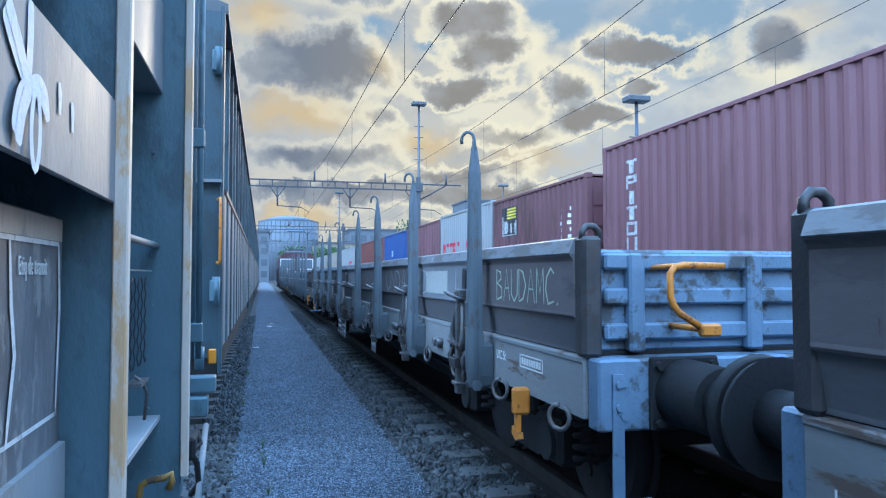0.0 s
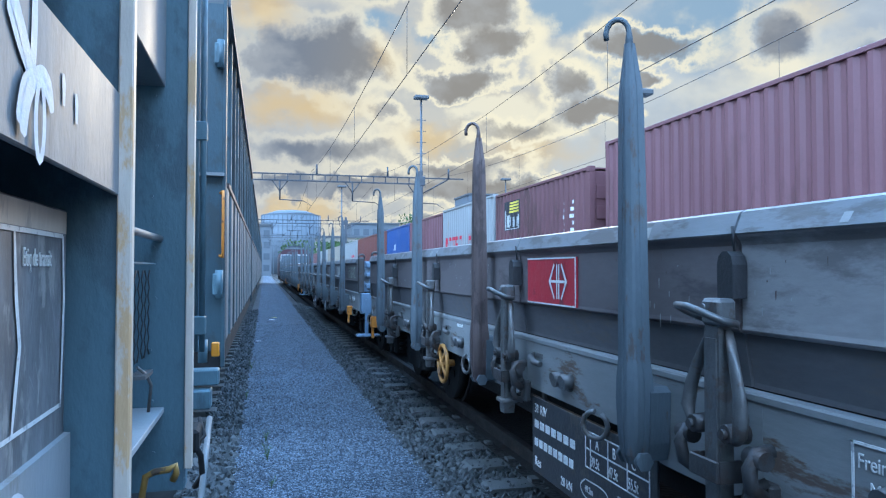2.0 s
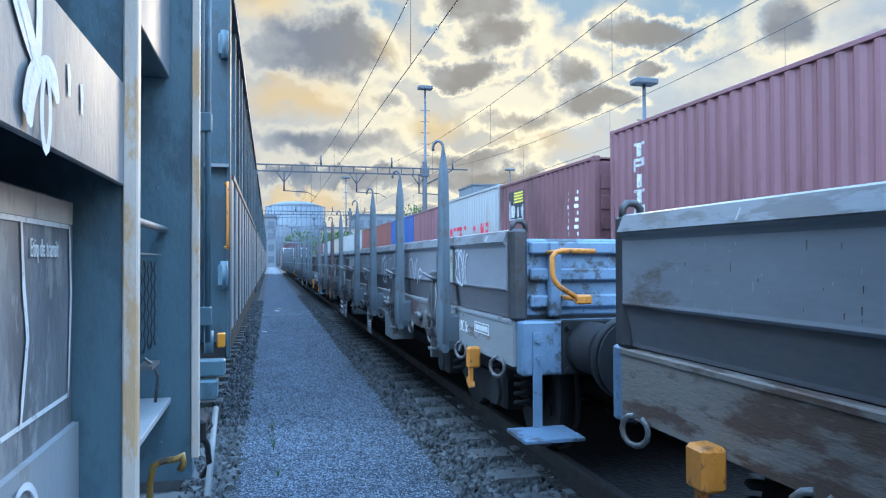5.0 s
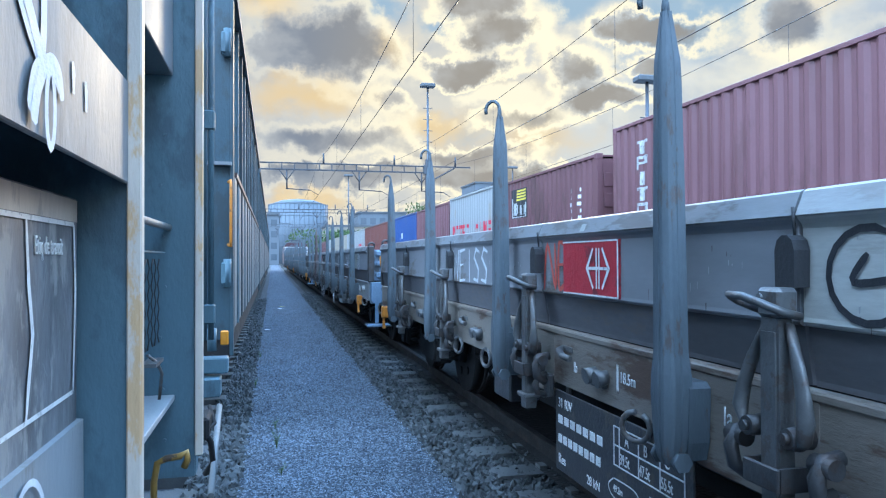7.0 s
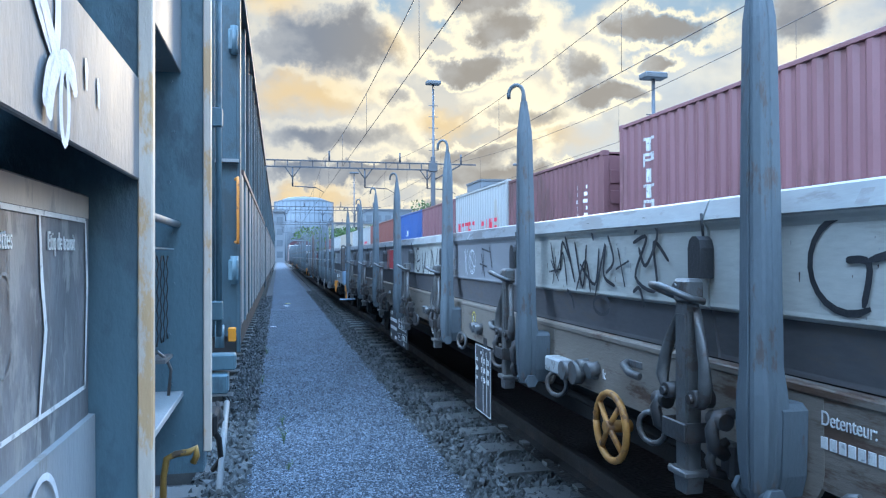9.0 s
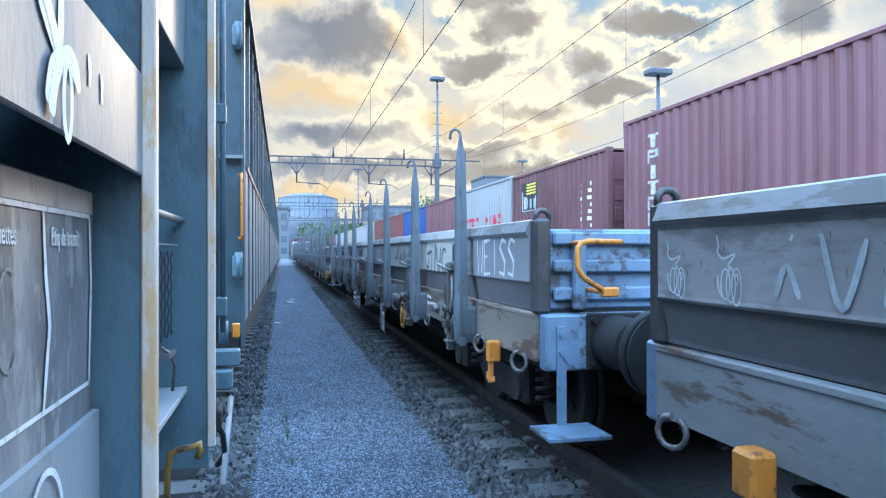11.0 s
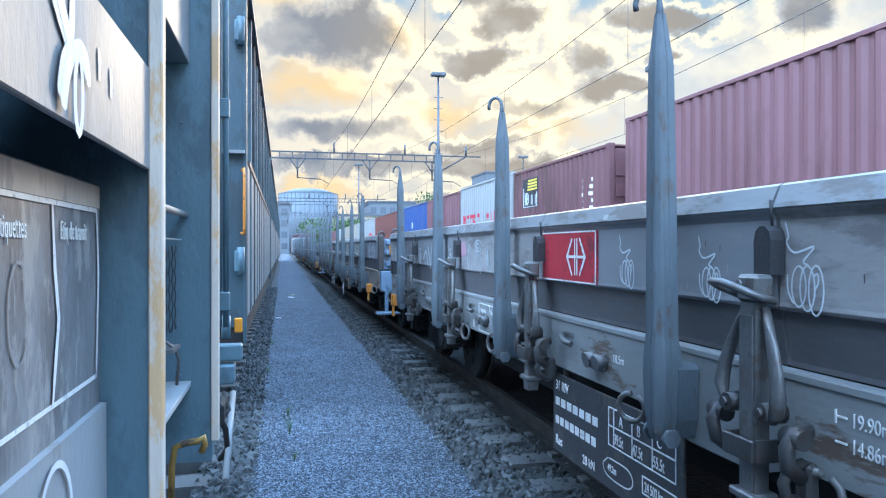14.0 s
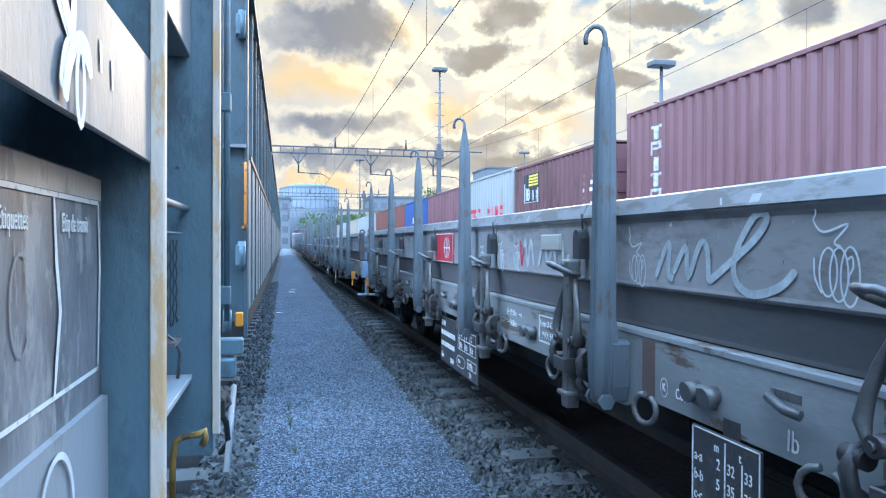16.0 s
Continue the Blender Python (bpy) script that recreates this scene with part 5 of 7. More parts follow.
squiggle(w2, [arc(9.55, 1.6, 0.14, 0.13, 60, 350), [(9.68, 1.6), (9.5, 1.58), (9.55, 1.66)], [(9.8, 1.7), (9.85, 1.45), (10.0, 1.7)], [(10.1, 1.7), (10.15, 1.42)], [(10.25, 1.45), (10.3, 1.7), (10.45, 1.5), (10.6, 1.72)]], 0.022, "spray_black")
squiggle(w2, [[(13.6, 1.62), (13.72, 1.50)], [(13.68, 1.64), (13.63, 1.48)], [(13.58, 1.55), (13.76, 1.57)], [(13.75, 1.56), (13.78, 1.72), (13.9, 1.6), (13.82, 1.75), (13.95, 1.5)], [(13.95, 1.72), (14.05, 1.48), (14.1, 1.7)], [(14.02, 1.6), (14.2, 1.5), (14.25, 1.68)], [(14.2, 1.44), (14.32, 1.7), (14.3, 1.55), (14.42, 1.5)], [(14.45, 1.68), (14.52, 1.5)], [(14.43, 1.58), (14.56, 1.62)], [(14.6, 1.7), (14.72, 1.72), (14.62, 1.55), (14.8, 1.5), (14.78, 1.7), (14.9, 1.62)], [(13.85, 1.46), (13.92, 1.42), (13.95, 1.36)], arc(14.28, 1.40, 0.09, 0.045, 0, 350), [(14.6, 1.48), (14.66, 1.50), (14.7, 1.42)], [(13.62, 1.72), (13.70, 1.55), (13.80, 1.66), (13.86, 1.48)], [(13.98, 1.46), (14.10, 1.62), (14.16, 1.46)], [(14.05, 1.76), (14.14, 1.80), (14.2, 1.72)], [(14.62, 1.74), (14.70, 1.80), (14.82, 1.74), (14.72, 1.60), (14.66, 1.68)], [(14.36, 1.74), (14.42, 1.62), (14.34, 1.56)]], 0.018, "spray_black")
squiggle(w2, [arc(15.83, 1.62, 0.15, 0.14, 70, 300), [(15.88, 1.50), (15.9, 1.62), (15.82, 1.63)], [(15.9, 1.63), (16.06, 1.64), (16.04, 1.40), (16.14, 1.42)], [(16.2, 1.42), (16.25, 1.72), (16.4, 1.44), (16.5, 1.70)], arc(16.65, 1.56, 0.10, 0.12, 40, 330)], 0.022, "spray_black")
sill_words(w2, "Detenteur:", 0.062, 15.69, 1.14, 0.75)
bars(w2, [(15.69 + 0.035 * k, 15.715 + 0.035 * k, 1.07, 1.105) for k in range(14)])
hand_wheel(w2, 14.44, 0.845)
piece("tool_box", w2, "plate", lambda bm: box(bm, SIDE + 0.03, SIDE + 0.25, -6.52, -6.17, 0.67, 0.95, 0.012), "black steel box hung below the sill")
release_box(w2, 13.63, 13.88)
sill_words(w2, "Ic", 0.07, 14.22, 1.03, 0.8)
outline(w2, 10.15, 10.49, 1.02, 1.19)
sill_words(w2, "Frein O-GP-A", 0.058, 10.17, 1.12, 0.85)
sill_words(w2, "MAX: 54T", 0.058, 10.21, 1.05, 0.85)
# last wagon in view
for u, z, r in ((0.97, 1.53, 0.06), (1.32, 1.53, 0.065), (2.66, 1.53, 0.065), (3.16, 1.53, 0.07), (4.67, 1.53, 0.065), (8.26, 1.53, 0.065), (8.92, 1.515, 0.065), (9.42, 1.525, 0.075), (9.80, 1.525, 0.065), (11.50, 1.53, 0.07), (12.69, 1.56, 0.085)):
    squiggle(w3, spiral(u, z, r), 0.007, "spray_white")
squiggle(w3, [[(1.55, 1.50), (1.60, 1.60), (1.66, 1.50)], [(1.62, 1.68), (1.63, 1.70)], [(1.75, 1.70), (1.83, 1.48), (1.92, 1.68)], [(1.98, 1.50), (2.05, 1.68), (2.10, 1.50)], [(2.1, 1.66), (2.2, 1.48), (2.3, 1.66)]], 0.024, "spray_mist")
squiggle(w3, [[(3.42, 1.685), (3.44, 1.665)], [(3.34, 1.51), (3.42, 1.58), (3.50, 1.60), (3.57, 1.50), (3.62, 1.43)], [(3.58, 1.66), (3.68, 1.55), (3.75, 1.43), (3.77, 1.58), (3.84, 1.69)], [(3.86, 1.50), (3.89, 1.62), (3.92, 1.67), (3.98, 1.64)], [(4.02, 1.57), (4.14, 1.60), (4.10, 1.69), (4.03, 1.62), (4.05, 1.51), (4.18, 1.46)]], 0.036, "spray_mist")
bm = bmesh.new()
rnd_ = random.Random(4)
bm.faces.new([bm.verts.new((TAG_X, -(5.17 + rnd_.uniform(0.075, 0.13) * math.cos(k * 0.3307)), 1.635 + rnd_.uniform(0.055, 0.085) * math.sin(k * 0.3307))) for k in range(19)])
part("sprayed_blot", bm, "spray_pink", w3, "faded pink paint blot")
squiggle(w3, [[(5.40, 1.68), (5.32, 1.56), (5.36, 1.44)], arc(5.66, 1.66, 0.10, 0.045, 0, 355), arc(5.66, 1.66, 0.05, 0.02, 0, 355), [(5.58, 1.62), (5.60, 1.44)], [(5.72, 1.62), (5.74, 1.43)], [(5.66, 1.62), (5.67, 1.46)], [(5.88, 1.60), (5.96, 1.50), (5.94, 1.62), (6.02, 1.44)]], 0.016, "spray_mist")
red_emblem(w3, 7.17, 7.93, 1.455, 1.735)
squiggle(w3, [[(9.9, 1.50), (9.95, 1.66), (10.0, 1.5), (10.06, 1.66), (10.12, 1.5)], [(10.2, 1.5), (10.3, 1.66), (10.36, 1.52), (10.45, 1.62), (10.5, 1.5)], [(10.6, 1.66), (10.62, 1.5), (10.7, 1.58)]], 0.035, "spray_mist")
squiggle(w3, [[(9.85, 1.66), (9.88, 1.50), (9.93, 1.62)]], 0.03, "text_red")
piece("riveted_plate", w3, "panel_light", lambda bm: box(bm, SIDE - 0.008, SIDE + 0.02, -10.58, -10.27, 1.60, 1.695, 0.006), "pale riveted plate")
squiggle(w3, [[(11.65, 1.50), (11.71, 1.60), (11.76, 1.64), (11.75, 1.52), (11.79, 1.50)], [(11.79, 1.52), (11.88, 1.63), (11.90, 1.51), (11.98, 1.64), (12.03, 1.62), (12.04, 1.50)], [(12.04, 1.50), (12.13, 1.55), (12.31, 1.66), (12.37, 1.73), (12.31, 1.74), (12.21, 1.62), (12.20, 1.52), (12.29, 1.47), (12.43, 1.50), (12.51, 1.56)], [(11.76, 1.715), (11.78, 1.725)]], 0.03, "spray_mist")
data_board(w3, 7.26, 8.69, 0.44, 0.90)
outline(w3, 10.15, 10.49, 1.02, 1.19)
sill_words(w3, "Frein O-GP-A", 0.058, 10.17, 1.12, 0.85)
sill_words(w3, "MAX: 54T", 0.058, 10.21, 1.05, 0.85)
sill_words(w3, "19.90m", 0.06, 9.56, 1.13, 0.8)
sill_words(w3, "14.86m", 0.06, 9.56, 1.055, 0.8)
bars(w3, [(9.50, 9.545, 1.148, 1.154), (9.75, 9.80, 1.148, 1.154), (9.50, 9.545, 1.073, 1.079), (9.75, 9.80, 1.073, 1.079), (9.498, 9.504, 1.13, 1.17), (9.797, 9.803, 1.13, 1.17)])
sill_words(w3, "18.5m", 0.06, 8.05, 1.08, 0.8)
sill_words(w3, "Ib", 0.10, 12.44, 0.975, 0.8)
sill_words(w3, "C81", 0.062, 11.77, 1.0, 0.8)
sill_words(w3, "K", 0.05, 11.665, 1.01, 0.8)
squiggle(w3, [arc(11.68, 1.027, 0.03, 0.04, 0, 360)], 0.005, "white", "marking", SILL_X)
piece("rust_repaint", w3, "sill_brown", lambda bm: box(bm, SILL_X - 0.0005, SILL_X + 0.006, -11.60, -11.49, 0.95, 1.21))
sill_words(w3, "Ic", 0.085, 5.42, 0.975, 0.8)
sill_words(w3, "Id", 0.085, 2.61, 0.985, 0.8)
outline(w3, 5.59, 6.35, 0.96, 1.19)
bars(w3, [(5.90, 5.905, 1.13, 1.19)])
sill_words(w3, "Etiquettes", 0.05, 5.65, 1.12, 0.75)
sill_words(w3, "Etiq. de transit", 0.05, 5.93, 1.12, 0.7)
x_ = SIDE + 0.02
for w_ in (w2, w3):
    load_table(w_, x_)
squiggle(w2, [[(11.62, 1.69), (11.66, 1.62), (11.64, 1.58)], [(11.66, 1.70), (11.70, 1.52), (11.73, 1.49)], [(11.74, 1.70), (11.68, 1.60), (11.67, 1.50)], arc(11.88, 1.595, 0.10, 0.098, 0, 360), arc(11.88, 1.60, 0.045, 0.088, 20, 340), [(11.80, 1.66), (11.90, 1.58), (11.97, 1.55)]], 0.008, "spray_white")
squiggle(w2, [[(12.10, 1.58), (12.30, 1.56)], [(12.14, 1.66), (12.24, 1.48)], [(12.22, 1.66), (12.16, 1.50)], [(12.16, 1.70), (12.40, 1.67)], [(12.36, 1.72), (12.44, 1.55)]], 0.024, "spray_black")
squiggle(w2, [arc(11.83, 1.13, 0.05, 0.05, 0, 360)], 0.010, "yellow", "marking", SILL_X)
sill_words(w2, "K", 0.05, 11.815, 1.11, 0.8)
sill_words(w2, "Ib", 0.10, 12.45, 1.0, 0.8)

# worn paint on the drop sides
for n_, w_ in enumerate((w0, w1, w2, w3)):
    for u0 in (1.0, 3.2, 5.4, 8.4, 11.0, 13.2, 15.4, 17.2):
        chips(w_, 40 + n_ * 10 + int(u0), u0, u0 + 1.5, 22)
        chips(w_, 90 + n_ * 10 + int(u0), u0, u0 + 1.5, 14, "stake_brown")

# ---------------------------------------------------------------- locomotive at the head of the moving train


def locomotive():
    w = thing("locomotive", label="dark red electric locomotive with raised pantograph", category="locomotive")
    L = 15.4
    def hull(bm):
        prof = [(-1.46, 0.95), (-1.48, 1.2), (-1.48, 3.0), (-1.36, 3.35), (-1.1, 3.62), (1.1, 3.62), (1.36, 3.35), (1.48, 3.0), (1.48, 1.2), (1.46, 0.95)]
        prism(bm, prof, "y", 0.75, L - 0.75)
    piece("body", w, "loco", hull)
    piece("roof_deck", w, "roof", lambda bm: [box(bm, -0.95, 0.95, 1.2, L - 1.2, 3.6, 3.8, 0.05), box(bm, -0.6, 0.6, 4, 7, 3.8, 4.0, 0.04)])
    piece("chassis", w, "under", lambda bm: box(bm, -1.4, 1.4, 0.6, L - 0.6, 0.55, 0.97, 0.04))
    for x in (-0.78, 0.78):
        piece("windscreen", w, "glass", lambda bm: box(bm, x - 0.55, x + 0.55, 0.72, 0.76, 2.25, 3.05, 0.02))
        piece("windscreen_frame", w, "white", lambda bm: [box(bm, x - 0.62, x + 0.62, 0.735, 0.749, z, z + 0.07) for z in (2.18, 3.05)] + [box(bm, x + s * 0.585 - 0.035, x + s * 0.585 + 0.035, 0.735, 0.749, 2.25, 3.05) for s in (-1, 1)])
        piece("headlamp", w, "tag", lambda bm: tube(bm, (x, 0.7, 1.55), (x, 0.78, 1.55), 0.13, seg=14))
        piece("buffer", w, "under", lambda bm: (tube(bm, (x * 1.12, 0.75, 1.16), (x * 1.12, 0.1, 1.16), 0.13, seg=14), tube(bm, (x * 1.12, 0.1, 1.16), (x * 1.12, 0.04, 1.16), 0.25, seg=18)))
    piece("nose_stripe", w, "tag", lambda bm: box(bm, -1.4, 1.4, 0.73, 0.752, 1.95, 2.05))
    for y in (2.2, 4.5, 7.0, 9.5, 12.0):
        piece("side_window", w, "glass", lambda bm: box(bm, -1.49, -1.45, y, y + 0.9, 2.3, 2.95, 0.01))
    for y in (3.0, L - 3.0):
        def panto(bm):
            box(bm, -0.7, 0.7, y - 0.5, y + 0.5, 3.95, 4.02)
            if y < 5:
                for s in (-1, 1):
                    tube(bm, (s * 0.45, y, 4.0), (s * 0.3, y + 0.9, 4.75), 0.03, seg=6)
                    tube(bm, (s * 0.3, y + 0.9, 4.75), (s * 0.4, y, 5.6), 0.025, seg=6)
                tube(bm, (-0.75, y, 5.62), (0.75, y, 5.62), 0.035, seg=6)
            for s in (-1, 1):
                tube(bm, (s * 0.5, y - 0.3, 3.8), (s * 0.5, y - 0.3, 4.0), 0.06, seg=8)
        piece("pantograph", w, "gantry", panto)
    for u in (3.5, L - 3.5):
        bogie(w, u)
    return w


engine = locomotive()
ENGINE_Y = FIRST_GAP + WAGON * 3
engine.location = (MID_X, ENGINE_Y, 0)
train.append((engine, ENGINE_Y))

# ---------------------------------------------------------------- container train
BOX_FACE = 6.37


def corrugated(bm, x, y0, y1, z0, z1, pitch=0.278, depth=0.036, side=1):
    """A trapezoid-folded wall on x = const; depth goes inwards along side."""
    n = max(1, round((y1 - y0) / pitch))
    p = (y1 - y0) / n
    line = []
    for i in range(n):
        a = y0 + i * p
        line += [(a, 0), (a + 0.26 * p, 0), (a + 0.5 * p, depth), (a + 0.76 * p, depth)]
    line.append((y1, 0))
    lo = [bm.verts.new((x + side * d, y, z0)) for y, d in line]
    hi = [bm.verts.new((x + side * d, y, z1)) for y, d in line]
    for i in range(len(line) - 1):
        bm.faces.new((lo[i], lo[i + 1], hi[i + 1], hi[i]))


def container(y0, length, height, mat, base, label, wide=2.438):
    y1 = y0 + length
    c = thing("shipping_container", (BOX_FACE, y0, base), label=label, category="shipping container", group="containers on the standing train")
    L, H, W = length, height, wide
    c["long_side"] = length
    def wall(bm):
        corrugated(bm, 0.012, 0.14, L - 0.14, 0.15, H - 0.07)
        corrugated(bm, W - 0.012, 0.14, L - 0.14, 0.15, H - 0.07, side=-1)
    piece("side_wall", c, mat, wall)
    piece("roof", c, mat, lambda bm: box(bm, 0.03, W - 0.03, 0.05, L - 0.05, H - 0.06, H - 0.025))
    def rails(bm):
        for x in (0.0, W - 0.06):
            box(bm, x, x + 0.06, 0.1, L - 0.1, H - 0.075, H - 0.01, 0.006)
            box(bm, x, x + 0.06, 0.1, L - 0.1, 0.0, 0.16, 0.006)
    piece("top_and_bottom_rail", c, mat, rails)
    for x in (0.0, W - 0.12):
        for y in (0.0, L - 0.13):
            def post(bm):
                box(bm, x, x + 0.12, y, y + 0.13, 0.1, H - 0.1, 0.006)
                for z in (0, H - 0.118):
                    box(bm, x - 0.006, x + 0.126, y - 0.006, y + 0.136, z, z + 0.118, 0.008)
            piece("corner_post", c, mat, post)
    def door(bm):
        box(bm, 0.12, W - 0.12, 0.03, 0.075, 0.12, H - 0.1)
        for k in range(5):
            z = 0.25 + k * (H - 0.5) / 5
            box(bm, 0.16, W - 0.16, 0.012, 0.03, z, z + 0.28, 0.008)
        for x in (0.45, 0.95, 1.5, 2.0):
            tube(bm, (x, 0.0, 0.1), (x, 0.0, H - 0.1), 0.018, seg=8)
    piece("door_end", c, mat, door)
    piece("far_end", c, mat, lambda bm: box(bm, 0.12, W - 0.12, L - 0.06, L - 0.03, 0.1, H - 0.1))
    piece("floor", c, "under", lambda bm: box(bm, 0.06, W - 0.06, 0.1, L - 0.1, 0.05, 0.15))
    return c


def painted_patch(bm, c, y0, y1, z0, z1, lift):
    """A patch of paint that follows the folds of a container's side wall."""
    L = c["long_side"]
    n = max(1, round((L - 0.28) / 0.278))
    p = (L - 0.28) / n
    folds = ((0.0, 0.0), (0.26, 0.0), (0.5, 0.036), (0.76, 0.036), (1.0, 0.0))

    def depth(y):
        q = ((y - 0.14) / p) % 1.0
        for (a, da), (b, db) in zip(folds, folds[1:]):
            if q <= b:
                return da + (db - da) * (q - a) / (b - a)
        return 0.0
    cuts = [y0, y1] + [0.14 + p * (i + f) for i in range(n) for f, d in folds[:4] if y0 + 0.002 < 0.14 + p * (i + f) < y1 - 0.002]
    cuts.sort()
    lo = [bm.verts.new((0.012 + depth(y) - lift, y, z0)) for y in cuts]
    hi = [bm.verts.new((0.012 + depth(y) - lift, y, z1)) for y in cuts]
    for i in range(len(cuts) - 1):
        bm.faces.new((lo[i], hi[i], hi[i + 1], lo[i + 1]))


def letter_blocks(c, mat, y, z_top, size, glyphs, down=True, name="lettering", wide=0.0):
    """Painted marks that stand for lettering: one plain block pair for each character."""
    bm = bmesh.new()
    for i, g in enumerate(glyphs):
        oy, oz = (y, z_top - i * size * 1.16) if down else (y - i * size * 0.82, z_top)
        w, h = wide or size * 0.62, size
        lift = 0.002
        for (a, b, q, r) in g:
            lift += 0.0012
            painted_patch(bm, c, oy - b * w, oy - a * w, oz - r * h, oz - q * h, lift)
    return part(name, bm, mat, c, "painted characters in a plain block style")


BAR, STEM, FOOT = (0.0, 1.0, 0.0, 0.22), (0.35, 0.65, 0.0, 1.0), (0.0, 1.0, 0.78, 1.0)
LEFT_, RIGHT_, MIDDLE = (0.0, 0.28, 0.0, 1.0), (0.72, 1.0, 0.0, 1.0), (0.0, 1.0, 0.42, 0.6)

CON_BASE = 1.17
tall = container(0.34, 12.19, 2.896, "maroon", 1.225, "tall maroon corrugated steel container with white vertical lettering")
letter_blocks(tall, "tag", 11.35, 2.51, 0.24, wide=0.42, glyphs=[[BAR, STEM], [BAR, LEFT_, MIDDLE, (0.72, 1, 0, 0.5)], [STEM], [BAR, STEM], [BAR, LEFT_, RIGHT_, FOOT], [LEFT_, RIGHT_]])
dull = container(13.22, 6.06, 2.591, "maroon_dull", CON_BASE, "dull maroon twenty foot container with a black and yellow emblem plate")


def emblem(c, y, z, w, h, face="side"):
    def put(bm, a, b, q, r, lift):
        if face == "side":
            painted_patch(bm, c, y - w * b, y - w * a, z - h * r, z - h * q, lift)
        else:
            box(bm, y + w * a, y + w * b, -lift, 0.03, z - h * r, z - h * q)
    piece("emblem_plate", c, "seal", lambda bm: put(bm, 0, 1, 0, 1, 0.004))
    piece("emblem_frame", c, "tag", lambda bm: [put(bm, *q, 0.008) for q in ((0.02, 0.98, 0.95, 0.98), (0.02, 0.05, 0.3, 0.98), (0.95, 0.98, 0.5, 0.98))])
    piece("emblem_stripes", c, "yellow", lambda bm: [put(bm, 0.42 - 0.04 * k, 0.97, 0.05 + 0.1 * k, 0.11 + 0.1 * k, 0.008) for k in range(4)])
    piece("emblem_shape", c, "tag", lambda bm: [put(bm, *q, 0.008) for q in ((0.06, 0.14, 0.42, 0.9), (0.22, 0.29, 0.48, 0.9), (0.29, 0.42, 0.48, 0.56), (0.29, 0.42, 0.65, 0.72), (0.29, 0.42, 0.82, 0.9), (0.42, 0.47, 0.55, 0.85), (0.53, 0.60, 0.58, 0.9), (0.60, 0.66, 0.58, 0.65), (0.66, 0.72, 0.58, 0.9), (0.78, 0.95, 0.58, 0.65), (0.78, 0.84, 0.58, 0.9), (0.78, 0.95, 0.83, 0.9), (0.90, 0.95, 0.58, 0.9))])


emblem(dull, 5.35, 2.32, 1.15, 0.78)
emblem(dull, 0.62, 1.95, 0.75, 0.42, "end")
bm = bmesh.new()
for col, yy in enumerate((1.35, 0.92)):
    for k in range(11):
        painted_patch(bm, dull, yy - 0.05, yy + 0.05 * (k % 3), 1.98 - 0.15 * k - 0.08, 1.98 - 0.15 * k, 0.003)
tagged(part("serial_mark", bm, "white", dull), kind="stuff")
pale = container(19.40, 6.06, 2.65, "box_white", CON_BASE, "white corrugated container with red lettering")
letter_blocks(pale, "text_red", 5.7, 1.62, 0.55, [[LEFT_, RIGHT_, (0.28, 0.72, 0.1, 0.4)], [LEFT_, RIGHT_, BAR], [STEM, BAR], [LEFT_, MIDDLE, FOOT, BAR], [LEFT_, RIGHT_, BAR, FOOT]], down=False)
letter_blocks(pale, "text_red", 2.75, 1.62, 0.55, [[LEFT_, RIGHT_, (0.28, 0.72, 0.1, 0.35)], [STEM], [LEFT_, RIGHT_, (0.28, 0.72, 0.2, 0.6)], [LEFT_, BAR, MIDDLE, FOOT]], down=False)
container(25.62, 6.06, 2.591, "maroon", CON_BASE, "maroon twenty foot container")
blue = container(31.85, 6.06, 2.591, "box_blue", CON_BASE, "blue twenty foot container with a small white mark")
letter_blocks(blue, "white", 4.2, 1.75, 0.3, [[LEFT_, FOOT], [BAR, LEFT_, RIGHT_, FOOT], [LEFT_, RIGHT_]], down=False)
container(38.1, 12.19, 2.591, "brick_red", CON_BASE, "brick red forty foot container")
pale2 = container(50.5, 12.19, 2.591, "box_white", CON_BASE, "off-white forty foot container with red marks")
letter_blocks(pale2, "text_red", 3.6, 1.55, 0.7, [[LEFT_, RIGHT_, BAR], [LEFT_, FOOT, BAR], [STEM, BAR]], down=False)
for k, (m_, lb) in enumerate((("facade_warm", "cream forty foot container"), ("box_white", "pale forty foot container"), ("maroon_dull", "dull maroon forty foot container"))):
    container(62.9 + 12.4 * k, 12.19, 2.591, m_, CON_BASE, lb)


def carrier(y0, length):
    w = thing("container_wagon", (BOX_X, y0, 0), label="low skeletal container wagon under the boxes", category="railway wagon", group="wagons of the container train")
    def frame_(bm):
        for x in (-1.1, 1.1):
            box(bm, x - 0.1, x + 0.1, 0.6, length - 0.6, 0.92, 1.168, 0.01)
        for k in range(7):
            y = 0.8 + k * (length - 1.8) / 6
            box(bm, -1.15, 1.15, y, y + 0.2, 0.95, 1.16)
        box(bm, -1.3, 1.3, 0.5, 0.66, 0.9, 1.165, 0.01)
        box(bm, -1.3, 1.3, length - 0.66, length - 0.5, 0.9, 1.165, 0.01)
    piece("frame", w, "sill", frame_)
    for x in (-0.875, 0.875):
        for y, o in ((0.5, -1), (length - 0.5, 1)):
            piece("buffer", w, "under", lambda bm: (tube(bm, (x, y, 1.1), (x, y + o * 0.45, 1.1), 0.12, seg=12), tube(bm, (x, y + o * 0.45, 1.1), (x, y + o * 0.49, 1.1), 0.24, seg=16)))
    for u in (2.4, length - 2.4):
        bogie(w, u)
    return w


